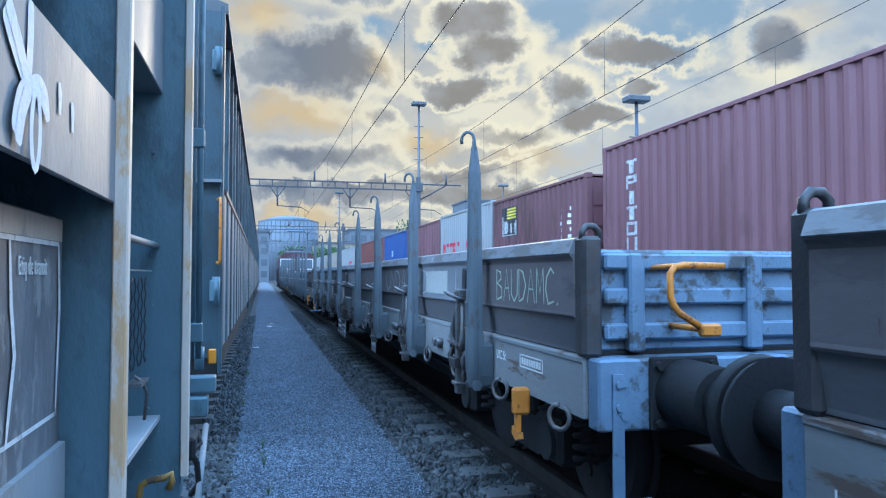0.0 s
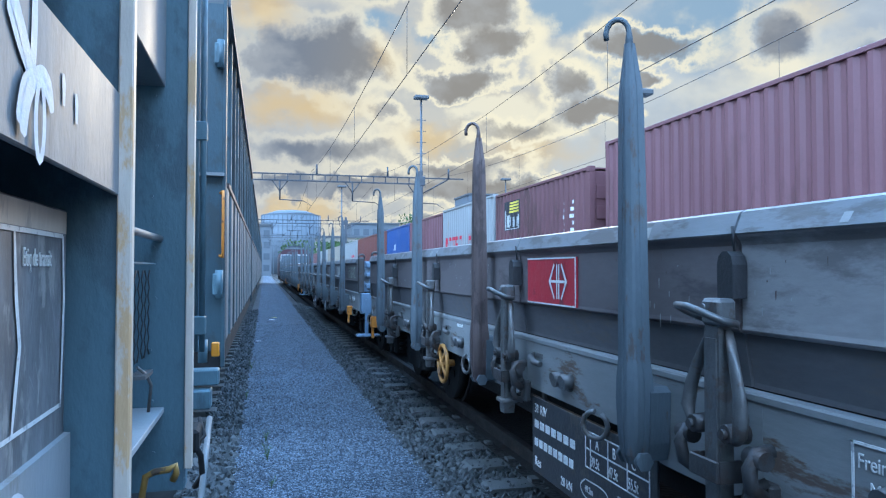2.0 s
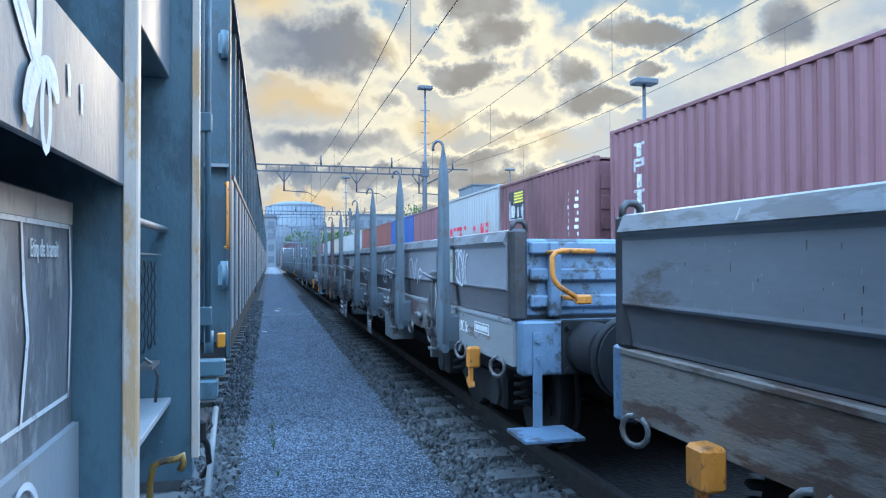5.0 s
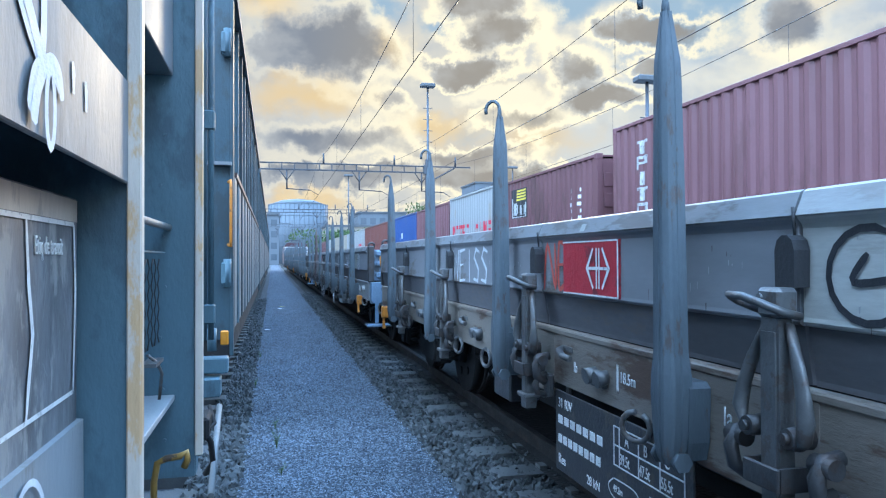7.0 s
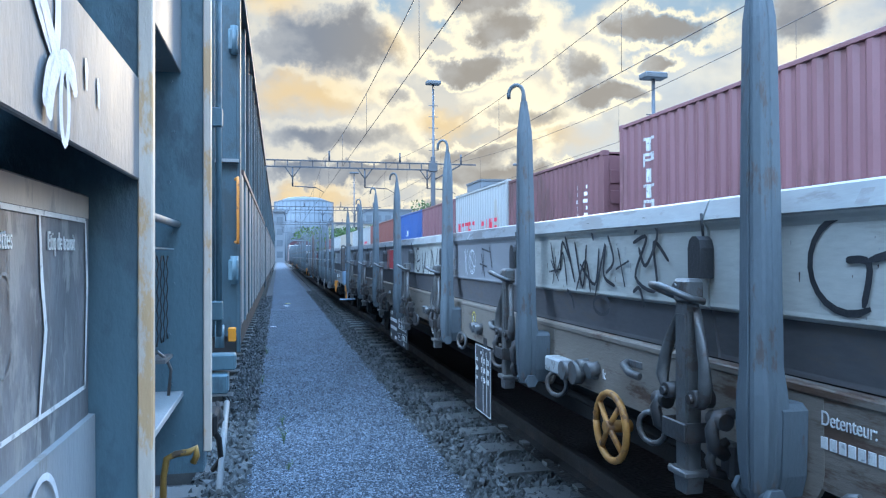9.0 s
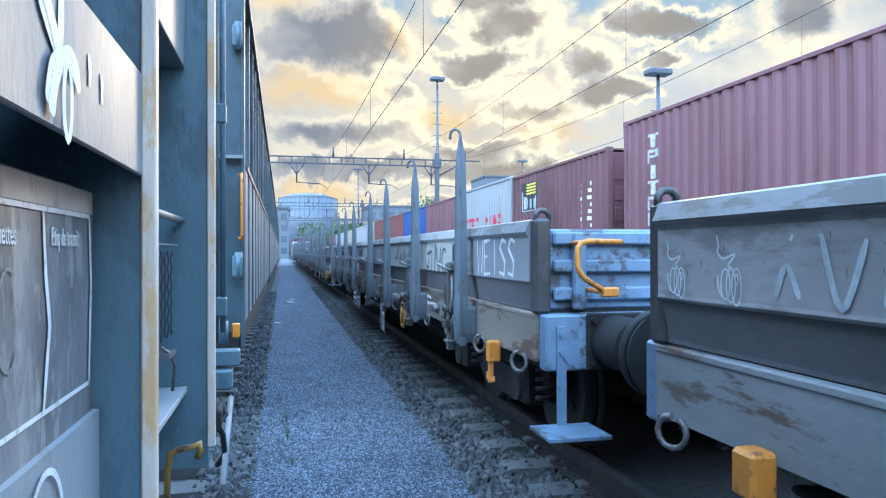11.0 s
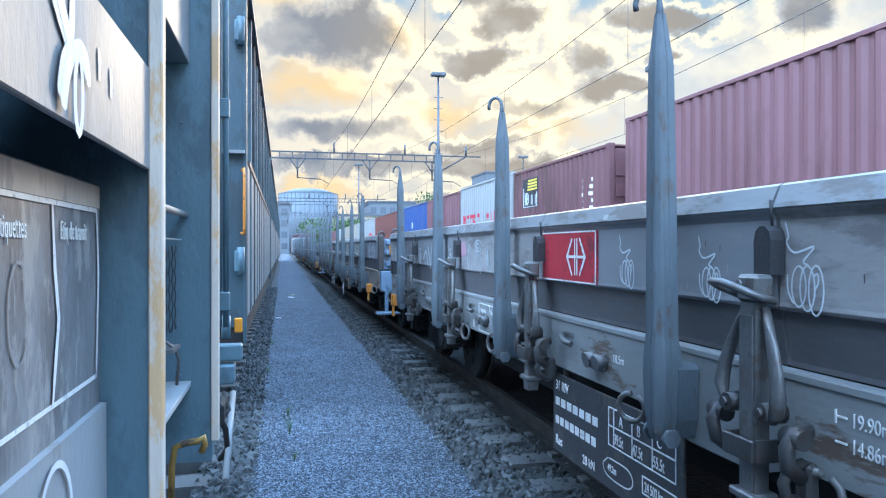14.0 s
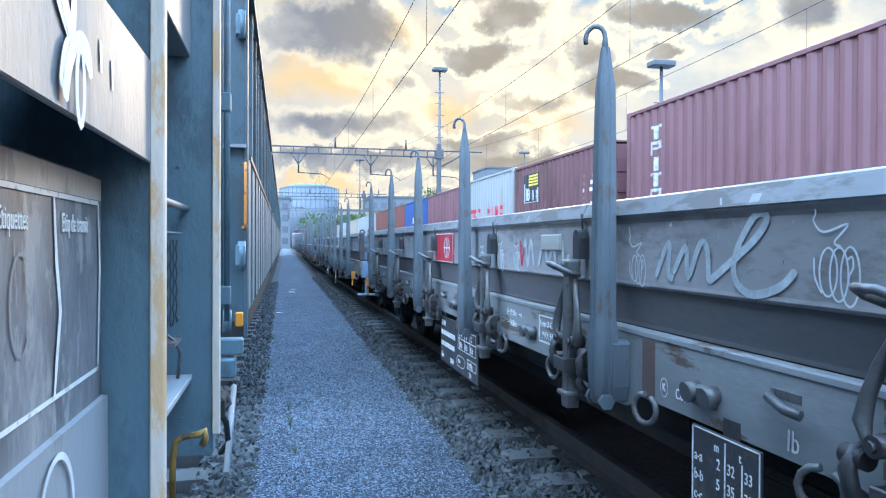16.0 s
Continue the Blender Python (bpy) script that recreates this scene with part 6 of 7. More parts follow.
for k, (y0, ln) in enumerate(((-1.4, 14.3), (12.9, 18.9), (31.8, 18.7), (50.5, 12.4), (62.9, 12.4), (75.3, 12.4), (87.7, 12.4))):
    carrier(y0, ln)
piece("twist_lock", tall, "latch", lambda bm: [box(bm, x, x + 0.1, y, y + 0.1, -0.056, 0.0) for x in (0.05, 2.28) for y in (0.03, 12.05)])

# ---------------------------------------------------------------- the standing train beside the path
L_X = -0.364                      # outer plane of its posts


def near_wagon():
    """The end of a ribbed hopper wagon: posts, bays, chalk board, steps."""
    w = thing("hopper_wagon", (0, 0, 0), label="blue-grey hopper wagon with pale worn post edges, chalk board and steps", category="railway wagon", group="wagons of the standing train")
    posts = (-1.32, 0.31, 1.94, 3.57)
    for i, y in enumerate(posts):
        piece("post_web", w, "hull", lambda bm: box(bm, -0.80, L_X - 0.002, y + 0.005, y + 0.02, 0.62, 4.2))
        piece("post_edge", w, "bare_edge", lambda bm: box(bm, L_X, L_X + 0.036, y - 0.012, y + 0.03, 0.55 if i < 3 else 0.72, 4.2, 0.004), "pale worn post edge with rust patches")
        piece("post_flange", w, "hull", lambda bm: box(bm, L_X - 0.02, L_X + 0.001, y + 0.02, y + 0.14, 0.62, 4.2))
    piece("hopper_wall", w, "hull", lambda bm: box(bm, -0.86, -0.80, -4.0, 4.4, 1.0, 4.2))
    piece("upper_wall", w, "hull", lambda bm: box(bm, -0.80, -0.60, -4.0, 3.57, 2.5, 4.2))
    piece("side_sill", w, "hull", lambda bm: box(bm, -0.80, -0.62, -4.0, 4.3, 0.72, 1.0))
    piece("roof", w, "roof", lambda bm: prism(bm, [(-3.26, 4.2), (-0.34, 4.2), (-0.34, 4.27), (-1.2, 4.5), (-2.4, 4.5), (-3.26, 4.27)], "y", -4.0, 4.4))
    piece("far_side", w, "hull", lambda bm: box(bm, -3.26, -3.18, -4.0, 4.4, 0.8, 4.2))
    # bay beside the camera
    piece("waist_beam", w, "hull_pale", lambda bm: (box(bm, L_X - 0.010, L_X + 0.004, -1.3, 1.935, 1.842, 2.10, 0.003), box(bm, -0.60, L_X - 0.011, -1.3, 1.935, 2.085, 2.10)), "pale grey beam with a white sprayed flower tag")
    piece("upper_beam", w, "hull_pale", lambda bm: box(bm, -0.60, -0.47, -1.3, 1.93, 2.45, 2.8, 0.004))
    piece("chalk_board", w, "slate", lambda bm: box(bm, -0.53, -0.478, -0.6, 1.93, 1.20, 1.80, 0.003), "black chalk board with white ruled frames")
    piece("lower_plate", w, "plate_pale", lambda bm: prism(bm, [(-0.53, 1.262), (-0.464, 1.255), (-0.460, 0.72), (-0.53, 0.72)], "y", -0.6, 1.935))
    # pale chalk margin; its beige also paints in the warm light there
    piece("board_margin", w, "margin", lambda bm: box(bm, -0.479, -0.4762, -0.6, 1.922, 1.742, 1.795), "chalky pale upper margin of the board, coloured as if warmly lit")
    def rules(bm):
        x = -0.475
        wd = 0.019
        strokes(bm, x, [[(0.2, 1.735), (1.885, 1.735)], [(1.885, 1.735), (1.90, 1.58), (1.88, 1.333)], [(0.2, 1.325), (1.88, 1.333)]], wd, 0.0006)
        strokes(bm, x, [[(1.545, 1.73), (1.56, 1.6), (1.585, 1.5), (1.56, 1.4), (1.545, 1.333)]], 0.019, 0.0006)
    piece("board_ruling", w, "white", rules)
    def chalk(bm):
        rnd = random.Random(5)
        for k in range(16):
            y, z = rnd.uniform(1.2, 1.84), rnd.uniform(1.42, 1.66)
            strokes(bm, -0.4755, [[(y, z), (y + rnd.uniform(-0.03, 0.03), z - rnd.uniform(0.03, 0.12))]], 0.006, 0.0006)
        strokes(bm, -0.4755, [arc(1.36, 1.53, 0.05, 0.09, 60, 330)], 0.007, 0.0006)
    piece("chalk_marks", w, "hull_pale", chalk)
    def read(y, z):
        return Matrix.Translation((-0.475, y, z)) @ Matrix(((0, 0, 1, 0), (1, 0, 0, 0), (0, 1, 0, 0), (0, 0, 0, 1)))
    words("Etiq de transit", 0.056, w, "white", read(1.595, 1.662) @ Matrix.Diagonal((0.62, 1, 1, 1)))
    words("Etiquettes", 0.056, w, "white", read(1.255, 1.662) @ Matrix.Diagonal((0.62, 1, 1, 1)))
    def flower(bm):
        x = L_X + 0.0065
        cy, cz = 1.225, 1.955
        strokes(bm, x, [smooth(q) for q in [[(cy + 0.012, 2.095), (cy + 0.010, 2.02), (cy, cz)]]], 0.030, 0.0006)
        strokes(bm, x + 0.0012, [smooth(q) for q in [[(cy - 0.11, cz + 0.085), (cy - 0.06, cz + 0.04), (cy, cz)], [(cy - 0.10, cz + 0.10), (cy - 0.05, cz + 0.055), (cy, cz)]]], 0.033, 0.0006)
        strokes(bm, x + 0.0026, [smooth(q) for q in [[(cy, cz), (cy + 0.045, cz + 0.018), (cy + 0.085, cz + 0.006), (cy + 0.10, cz - 0.035)], [(cy, cz), (cy + 0.05, cz + 0.004), (cy + 0.09, cz - 0.02)]]], 0.027, 0.0006)
        strokes(bm, x + 0.0040, [smooth(q) for q in [[(cy, cz), (cy - 0.045, cz - 0.025), (cy - 0.07, cz - 0.085)], [(cy, cz), (cy - 0.035, cz - 0.045), (cy - 0.055, cz - 0.10)]]], 0.033, 0.0006)
        strokes(bm, x + 0.0054, [smooth(q) for q in [arc(cy + 0.028, cz - 0.065, 0.022, 0.06, 100, 440)]], 0.018, 0.0006)
    piece("sprayed_flower", w, "spray_white", flower, "white sprayed flower tag")
    for y_, z_ in ((1.405, 1.985), (1.495, 1.970)):
        piece("sprayed_drop", w, "spray_white", lambda bm: strokes(bm, L_X + 0.0065, [[(y_, z_ + 0.024), (y_ + 0.004, z_ + 0.005), (y_ + 0.004, z_ - 0.034)]], 0.024, 0.0006))
    piece("sprayed_loop", w, "spray_white", lambda bm: strokes(bm, -0.4565, [arc(1.50, 1.09, 0.11, 0.135, -40, 220, 20)], 0.015, 0.0006))
    # next bay
    piece("upper_bay_beam", w, "hull_pale", lambda bm: box(bm, -0.60, -0.464, 1.97, 3.57, 2.52, 2.95, 0.004))
    piece("bay_rail", w, "hull_pale", lambda bm: tube(bm, (-0.482, 1.96, 1.80), (-0.482, 3.57, 1.80), 0.016, seg=12))
    piece("bay_shelf", w, "hull", lambda bm: box(bm, -0.62, -0.475, 2.2, 3.4, 1.678, 1.684))
    def grille(bm):
        for k in range(17):
            y = 2.0 + 0.086 * k
            zs = [1.28 + 0.037 * i for i in range(11)]
            pipe(bm, [(-0.50, y + (0.0215 if i % 2 else -0.0215) * (1 if k % 2 else -1), z) for i, z in enumerate(zs)], 0.0035, seg=4)
    piece("wire_grille", w, "seal", grille)
    piece("step_plate", w, "plate_pale", lambda bm: box(bm, -0.62, -0.455, 1.97, 3.57, 0.985, 1.012, 0.003), "pale worn footstep plate")
    def clip(bm):
        pipe(bm, [(-0.50, 3.1, 1.26), (-0.47, 3.15, 1.22), (-0.46, 3.2, 1.17), (-0.47, 3.2, 1.06)], 0.007)
        box(bm, -0.52, -0.46, 3.05, 3.25, 1.215, 1.23)
    piece("step_clip", w, "latch_bare", clip)
    def hook(bm):
        pipe(bm, [(-0.48, 3.12, 0.58), (-0.478, 3.12, 0.74), (-0.465, 3.12, 0.815), (-0.43, 3.12, 0.832), (-0.375, 3.12, 0.838), (-0.352, 3.12, 0.853), (-0.348, 3.12, 0.82), (-0.362, 3.12, 0.79)], 0.014, seg=8)
    piece("coupling_hook", w, "brass", hook, "ochre bent iron hook")
    for k in range(14):
        zz = 0.8 + 0.24 * k
        piece("rivet", w, "hull", lambda bm: tube(bm, (-0.50 - 0.01 * (k % 3), 3.575, zz), (-0.50 - 0.01 * (k % 3), 3.562, zz), 0.008, seg=8))
    # frame end beyond the last post
    def tubes(bm):
        tube(bm, (-0.375, 4.62, 1.15), (-0.375, 4.62, 4.2), 0.018, seg=10)
        tube(bm, (-0.41, 4.62, 1.15), (-0.41, 4.62, 4.2), 0.012, seg=8)
        for z in (2.45, 1.25):
            box(bm, -0.43, -0.352, 4.59, 4.66, z, z + 0.12, 0.008)
    piece("drain_pipe", w, "hull", tubes)
    bogie(w, -0.4, LEFT_X)
    piece("underframe", w, "under", lambda bm: box(bm, LEFT_X - 1.0, LEFT_X + 1.0, -3.9, 4.2, 0.9, 1.02))
    return w


near_wagon()


def covered_wagon(y0, length, label, first):
    w = thing("covered_wagon", (LEFT_X, y0, 0), label=label, category="railway wagon", group="wagons of the standing train")
    e = L_X - LEFT_X
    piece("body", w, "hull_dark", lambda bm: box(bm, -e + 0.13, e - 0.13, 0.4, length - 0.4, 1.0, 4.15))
    piece("roof", w, "roof", lambda bm: prism(bm, [(-e, 4.15), (e + 0.03, 4.15), (e + 0.03, 4.25), (e - 0.5, 4.42), (-e + 0.5, 4.42), (-e, 4.25)], "y", 0.35, length - 0.35))
    n = max(2, round((length - 1.0) / 1.0))
    for k in range(n + 1):
        y = 0.45 + k * (length - 0.95) / n
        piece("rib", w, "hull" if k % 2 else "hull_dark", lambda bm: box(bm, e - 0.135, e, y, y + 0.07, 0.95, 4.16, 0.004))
    for k in range(n):
        y = 0.52 + k * (length - 0.95) / n
        d = (length - 0.95) / n
        piece("lower_board", w, "hull_pale", lambda bm: box(bm, e - 0.10, e + 0.004, y + 0.03, y + d * 0.42, 0.98, 2.45, 0.006))
    piece("waist_rail", w, "stake_brown", lambda bm: box(bm, e - 0.03, e + 0.012, 0.8, length - 1.2, 2.47, 2.52))
    piece("sill", w, "under", lambda bm: box(bm, -e + 0.05, e - 0.03, 0.3, length - 0.3, 0.72, 0.96, 0.01))
    def corner(bm):
        box(bm, e - 0.32, e - 0.004, 0.28, 0.31, 0.9, 4.15)
        box(bm, e - 0.03, e + 0.004, 0.26, 0.34, 0.75, 4.2, 0.004)
    piece("end_post", w, "hull_dark", corner)
    if first:
        for z in (3.55, 1.42):
            piece("end_hinge", w, "hull", lambda bm: (box(bm, e - 0.10, e - 0.015, 0.16, 0.30, z, z + 0.20, 0.012), tube(bm, (e - 0.045, 0.19, z - 0.03), (e - 0.045, 0.19, z + 0.23), 0.035, seg=12)))
        piece("end_ledge", w, "hull_pale", lambda bm: box(bm, e - 0.25, e - 0.01, 0.2, 0.3, 2.52, 2.55))
        piece("grab_rail", w, "orange", lambda bm: pipe(bm, [(e - 0.04, 0.22, 2.36), (e - 0.012, 0.14, 2.37), (e - 0.01, 0.12, 2.30), (e - 0.01, 0.12, 1.82), (e - 0.012, 0.14, 1.77), (e - 0.04, 0.22, 1.78)], 0.013), "rust-orange grab rail")
        piece("side_reflector", w, "lamp_amber", lambda bm: (box(bm, e - 0.03, e + 0.03, -0.95, -0.9, 0.99, 1.10, 0.008)), "amber reflector lamp")
        def bracket(bm):
            tube(bm, (e - 0.09, -0.95, 0.95), (e - 0.09, -0.95, 1.12), 0.035, seg=10)
            box(bm, e - 0.20, e + 0.03, -1.0, -0.85, 0.78, 0.90, 0.01)
            box(bm, e - 0.18, e - 0.02, -1.1, -0.9, 0.62, 0.76, 0.01)
        piece("end_bracket", w, "hull", bracket)
        piece("coupling_hose", w, "under", lambda bm: pipe(bm, [(e - 0.12, -1.6, 0.55), (e - 0.05, -1.55, 0.40), (e - 0.04, -1.5, 0.25), (e - 0.10, -1.4, 0.15)], 0.02))
        piece("coupling_hose", w, "under", lambda bm: pipe(bm, [(e - 0.16, -1.7, 0.6), (e - 0.06, -1.6, 0.5), (e - 0.03, -1.5, 0.52), (e - 0.08, -1.3, 0.6)], 0.015))
        piece("hose_block", w, "under", lambda bm: box(bm, e - 0.22, e - 0.05, -1.7, -1.4, 0.45, 0.60, 0.02))
        piece("release_rod", w, "hull_pale", lambda bm: tube(bm, (e - 0.03, -1.8, 0.12), (e - 0.04, -0.9, 0.52), 0.022, seg=8))
    for u in (2.3, length - 2.3):
        bogie(w, u)
    return w


y = 6.65
for k in range(6):
    covered_wagon(y, 14.0, "blue-grey covered wagon with vertical ribs and pale lower boards", k == 0)
    y += 14.2

# ---------------------------------------------------------------- gantry, masts and wires


def gantry(y, x0, x1, z, mast_x, low=False):
    g = thing("catenary_gantry", (0, y, 0), label="grey steel lattice gantry carrying the overhead line", category="gantry", group="catenary gantries")
    def beam(bm):
        for zz in (z, z + 0.42):
            box(bm, x0, mast_x, -0.06, 0.06, zz - 0.04, zz + 0.04)
        n = round((mast_x - x0) / 0.8)
        for k in range(n):
            x = x0 + k * (mast_x - x0) / n
            box(bm, x - 0.03, x + 0.03, -0.04, 0.04, z, z + 0.42)
        box(bm, mast_x, x1, -0.05, 0.05, z + 0.38, z + 0.46)
        tube(bm, (mast_x, 0, z - 0.7), (mast_x + 1.9, 0, z + 0.36), 0.05, seg=6)
    piece("lattice_beam", g, "gantry", beam)
    piece("mast", g, "mast", lambda bm: (box(bm, mast_x - 0.14, mast_x + 0.14, -0.14, 0.14, -0.1, z + 0.9, 0.02), box(bm, mast_x - 0.28, mast_x + 0.28, -0.2, 0.2, z - 0.1, z + 0.5, 0.02)))
    for x in (LEFT_X, MID_X, BOX_X, FOURTH_X - 0.4):
        if x > x1:
            continue
        def arm(bm):
            tube(bm, (x + 0.35, 0, z + 0.42), (x + 0.35, 0, z + 1.1), 0.07, 0.05, seg=8)
            for s in (-0.5, 0.5):
                tube(bm, (x - 2.0 + s, 0, z), (x - 2.0, 0, z - 0.7), 0.035, seg=6)
            tube(bm, (x - 2.0, 0, z), (x - 2.0, 0, 6.15), 0.05, seg=6)
            tube(bm, (x - 2.05, 0, 6.18), (x - 0.5, 0, 6.1), 0.035, seg=6)
            tube(bm, (x - 0.5, 0, 6.1), (x, 0, 5.81), 0.02, seg=6)
        piece("insulator_arm", g, "gantry", arm)
    return g


gantry(47.0, LEFT_X - 4.0, 13.2, 7.42, 10.2)
gantry(93.0, LEFT_X - 4.0, 13.2, 7.55, 10.2)
gantry(139.0, LEFT_X - 4.0, 13.2, 7.70, 10.2)


def light_mast(x, y, h, head=1.3):
    g = thing("lighting_mast", (x, y, 0), label="tall slim yard lighting mast with climbing rungs", category="street lamp", group="yard lighting masts")
    def pole(bm):
        tube(bm, (0, 0, -0.1), (0, 0, h), 0.16, 0.09, seg=10)
        for k in range(int(h * 0.55), int(h - 0.5)):
            box(bm, -0.42, 0.42, -0.025, 0.025, k, k + 0.05)
    piece("pole", g, "mast", pole)
    piece("lamp_head", g, "roof", lambda bm: box(bm, -head / 2, head / 2, -0.4, 0.4, h, h + 0.32, 0.06))
    return g


def along(u, v, far):
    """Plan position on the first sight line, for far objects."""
    a = radians(14.246) + math.atan((u - 784) / 1260)
    return far * math.tan(a), far


for u, far, h in ((741, 62.0, 16.9), (1129, 34.0, 10.9), (891, 110.0, 16.2), (600, 130.0, 16.6)):
    x, yy = along(u, 0, far)
    light_mast(x, yy, h, 1.3 if far < 100 else 1.6)


def wire(name, x, z0, sag, label, span=46.0, y0=-91.0, n=8):
    bm = bmesh.new()
    pts = []
    for k in range(n):
        a = y0 + k * span
        pts += [(x, a + span * i / 12, z0 - sag * (1 - (2 * i / 12 - 1) ** 2)) for i in range(12)]
    pipe(bm, pts, 0.011, seg=4)
    return tagged(new(name, mesh_of(name, bm, "wire")), label, "overhead wire", "overhead wires")


for x in (LEFT_X, MID_X, BOX_X, FOURTH_X):
    wire("contact_wire", x, 5.80, 0.0, "thin overhead contact wire above a track")
    wire("messenger_wire", x, 8.05, 0.90, "sagging messenger wire carrying the contact wire")
    bm = bmesh.new()
    for k in range(8):
        for i in range(1, 6):
            f = (i - 0.5) / 5
            tube(bm, (x, -91 + 46 * (k + f), 5.80), (x, -91 + 46 * (k + f), 8.05 - 0.90 * (1 - (2 * f - 1) ** 2)), 0.006, seg=4)
    tagged(new("dropper_wires", mesh_of("dropper_wires", bm, "wire")), "thin vertical dropper wires between the overhead wires", "overhead wire", kind="stuff")

# ---------------------------------------------------------------- distance


def storage_tank(u0, u1, far, h):
    x0, x1 = along(u0, 0, far)[0], along(u1, 0, far)[0]
    r = (x1 - x0) / 2
    t = thing("storage_tank", ((x0 + x1) / 2, far, 0), label="large pale blue-grey cylindrical storage tank", category="storage tank")
    piece("shell", t, "tank", lambda bm: tube(bm, (0, 0, -0.2), (0, 0, h), r, seg=48))
    def dome(bm):
        tube(bm, (0, 0, h), (0, 0, h + 1.6), r, r * 0.55, seg=48)
        tube(bm, (0, 0, h + 1.6), (0, 0, h + 2.1), r * 0.55, r * 0.1, seg=48)
    piece("domed_roof", t, "tank", dome)
    def ribs(bm):
        for k in range(40):
            a = 2 * math.pi * k / 40
            box(bm, -0.08, 0.08, -0.08, 0.08, 0, h, 0, Matrix.Translation((r * math.cos(a), r * math.sin(a), 0)))
        for z in (h * 0.3, h * 0.55, h * 0.8, h):
            tube(bm, (0, 0, z - 0.1), (0, 0, z + 0.1), r + 0.12, seg=48, caps=False)
    piece("shell_ribs", t, "facade", ribs)
    return t


def building(u0, u1, far, h, mat, floors, label, depth=16.0):
    x0, x1 = along(u0, 0, far)[0], along(u1, 0, far)[0]
    w = x1 - x0
    b = thing("building", (x0, far, 0), label=label, category="building")
    piece("wall", b, mat, lambda bm: box(bm, 0, w, 0, depth, -0.2, h))
    piece("roof", b, "roof", lambda bm: box(bm, -0.3, w + 0.3, -0.3, depth + 0.3, h, h + 0.5))
    n = max(2, round(w / 3.2))
    for f in range(floors):
        for k in range(n):
            x, z = (k + 0.2) * w / n, 1.2 + f * (h - 1.0) / floors
            piece("window", b, "pane", lambda bm: box(bm, x, x + 0.6 * w / n, -0.06, 0.05, z, z + 0.5 * h / floors))
    return b


storage_tank(457, 563, 250, 20.0)
building(440, 476, 190, 13.0, "facade", 4, "grey-blue industrial building beside the tank")
building(618, 702, 240, 17.0, "facade", 4, "grey-blue flat-roofed industrial block")
building(560, 640, 200, 10.5, "facade_warm", 3, "cream low flat-roofed warehouse building")
building(826, 872, 200, 23.5, "facade", 6, "distant grey tower block above the containers")
building(380, 1500, 420, 8.0, "facade", 2, "long low row of grey distant yard buildings", 10)


def tree(u, far, h, r, seed):
    rnd = random.Random(seed)
    x, y = along(u, 0, far)
    t = thing("tree", (x, y, 0), label="small green broadleaf tree behind the yard", category="tree", group="far trees")
    def trunk(bm):
        tube(bm, (0, 0, -0.1), (0.1, 0, h * 0.55), 0.22, 0.12, seg=8)
        for k in range(6):
            a = rnd.uniform(0, 6.3)
            tube(bm, (0.05, 0, h * rnd.uniform(0.3, 0.5)), (r * 0.6 * math.cos(a), r * 0.6 * math.sin(a), h * rnd.uniform(0.6, 0.85)), 0.09, 0.03, seg=6)
    piece("trunk", t, "bark", trunk)
    def crown(bm):
        for k in range(420):
            a, q = rnd.uniform(0, 6.3), math.sqrt(rnd.random())
            zz = rnd.uniform(0.3, 1.0)
            rr = r * q * (1.15 - abs(zz - 0.6))
            c = Vector((rr * math.cos(a), rr * math.sin(a), h * zz + rnd.uniform(-0.3, 0.3)))
            m = Euler((rnd.random() * 6, rnd.random() * 6, rnd.random() * 6)).to_matrix()
            s = rnd.uniform(0.18, 0.42)
            vs = [bm.verts.new(c + m @ Vector(p) * s) for p in ((-1, 0, 0), (0, -0.6, 0.15), (1, 0, 0), (0, 0.6, 0.15))]
            bm.faces.new(vs)
    piece("crown", t, "leaf", crown)
    return t


for k, (u, far, h, r) in enumerate(((573, 120, 6.2, 2.6), (586, 140, 6.8, 2.4), (520, 160, 8.0, 3.6), (720, 150, 13.5, 2.8), (728, 155, 12.5, 2.4), (640, 170, 9.0, 3.2), (655, 175, 8.5, 3.0), (596, 110, 5.8, 2.2), (608, 115, 6.0, 2.2))):
    tree(u, far, h, r, k)

# ---------------------------------------------------------------- weeds and litter on the path


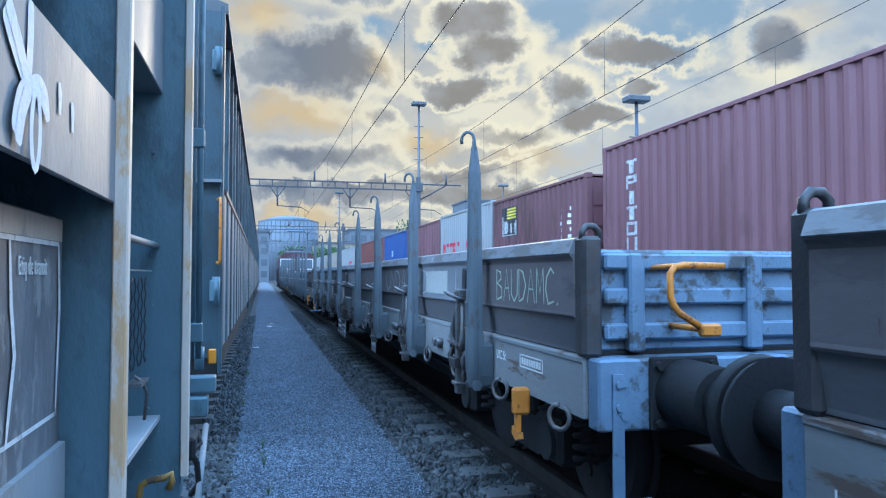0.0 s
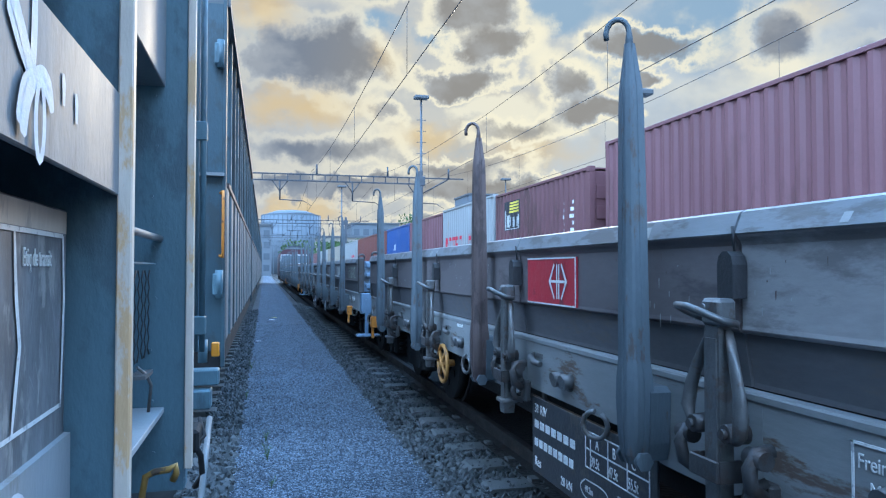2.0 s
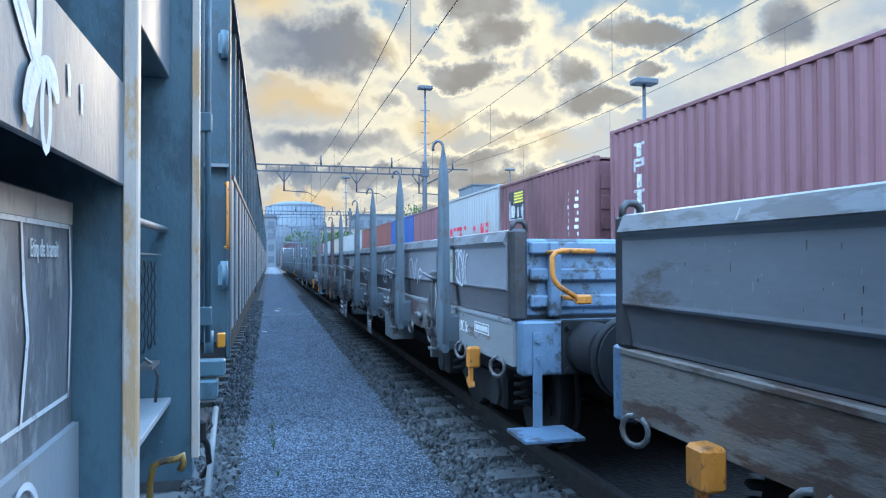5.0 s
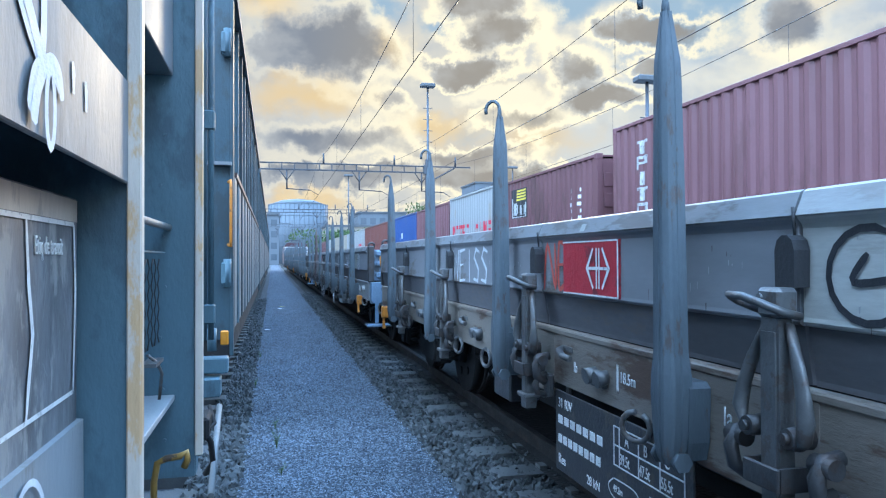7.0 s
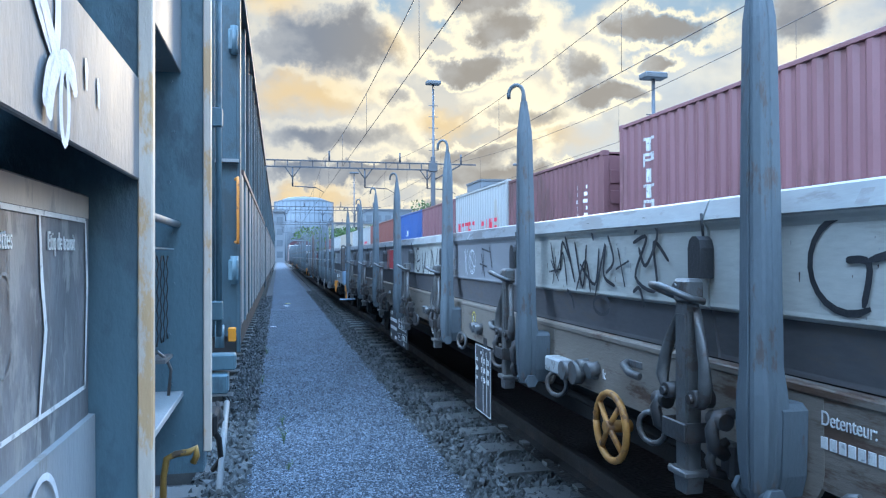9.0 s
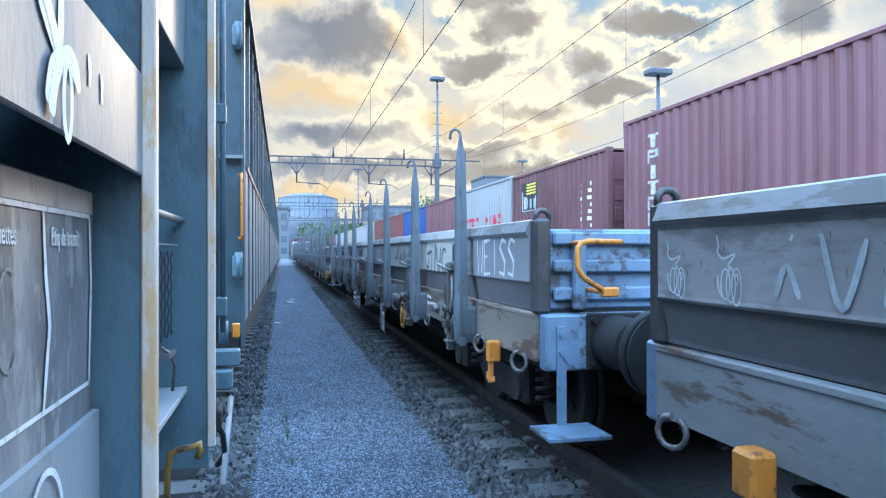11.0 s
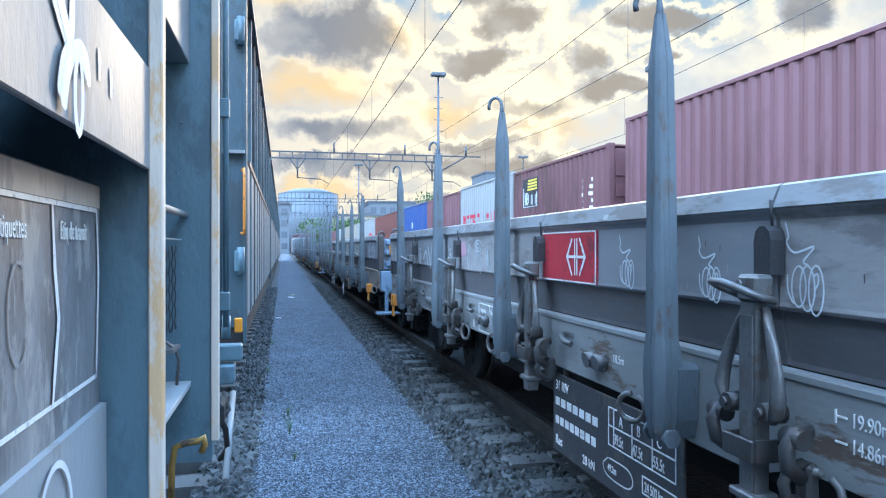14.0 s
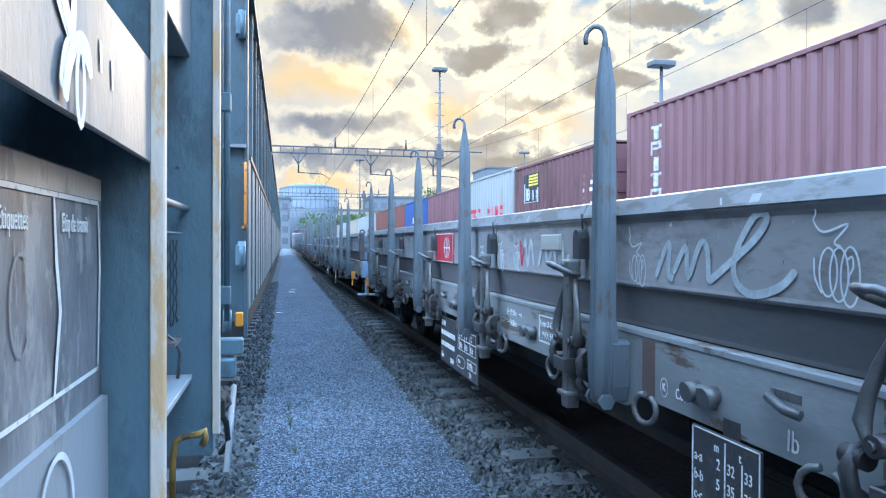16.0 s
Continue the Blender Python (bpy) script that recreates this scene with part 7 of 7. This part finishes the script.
def weed(x, y, h, seed):
    rnd = random.Random(seed)
    bm = bmesh.new()
    for k in range(7):
        a, l = rnd.uniform(0, 6.3), h * rnd.uniform(0.5, 1.0)
        pts = [Vector((x, y, -0.005)), Vector((x + 0.10 * l * math.cos(a), y + 0.10 * l * math.sin(a), l * 0.6)), Vector((x + 0.35 * l * math.cos(a), y + 0.35 * l * math.sin(a), l))]
        pipe(bm, pts, 0.002, seg=4, radii=[0.0022, 0.0018, 0.0008])
        for q in range(3):
            c = pts[0].lerp(pts[2], 0.35 + 0.25 * q)
            b = rnd.uniform(0, 6.3)
            d = Vector((math.cos(b), math.sin(b), 0.5)) * 0.022
            n = Vector((-math.sin(b), math.cos(b), 0)) * 0.006
            bm.faces.new([bm.verts.new(c), bm.verts.new(c + d * 0.5 + n), bm.verts.new(c + d), bm.verts.new(c + d * 0.5 - n)])
    return tagged(new("weed", mesh_of("weed", bm, "leaf")), "thin green weed growing in the path gravel", "weed", "weeds on the path")


for k, (x, y, h) in enumerate(((0.03, 6.4, 0.17), (0.02, 7.1, 0.12), (0.06, 5.6, 0.09), (-0.22, 9.5, 0.14), (-0.2, 12.2, 0.16))):
    weed(x, y, h, k)


def scrap(x, y, s, turn, mat, label):
    bm = bmesh.new()
    box(bm, -s, s, -s * 0.6, s * 0.6, 0.0, 0.006, 0.002, pose(x, y, 0.006, 2, 3, turn))
    return tagged(new("paper_scrap", mesh_of("paper_scrap", bm, mat)), label, "litter", "litter on the path")


for x, y, s, turn, mat, lb in ((-0.12, 17.0, 0.06, 20, "white", "pale crumpled paper scrap on the gravel"), (0.25, 24.0, 0.09, -30, "white", "pale crumpled paper scrap on the gravel"), (0.32, 25.2, 0.08, 50, "yellow", "yellowed flat paper scrap on the gravel")):
    scrap(x, y, s, turn, mat, lb)

# ---------------------------------------------------------------- motion


def motions():
    for wagon, gap in train:
        walk(wagon, [(t, pose(MID_X, gap + d, 0)) for t, d in TRAVEL])
    for wagon, gap in train:
        for part_ in wagon.children:
            if part_.name.startswith("wheelset"):
                y = part_.location.y
                rows = []
                for (t0, d0), (t1, d1) in zip(TRAVEL, TRAVEL[1:]):
                    n = max(1, math.ceil((d1 - d0) / 0.5))
                    rows += [(t0 + (t1 - t0) * k / n, pose(0, y, WHEEL_Z, -math.degrees((d0 + (d1 - d0) * k / n) / 0.46))) for k in range(n)]
                rows.append((16.0, pose(0, y, WHEEL_Z, -math.degrees(TRAVEL[-1][1] / 0.46))))
                walk(part_, rows)


motions()
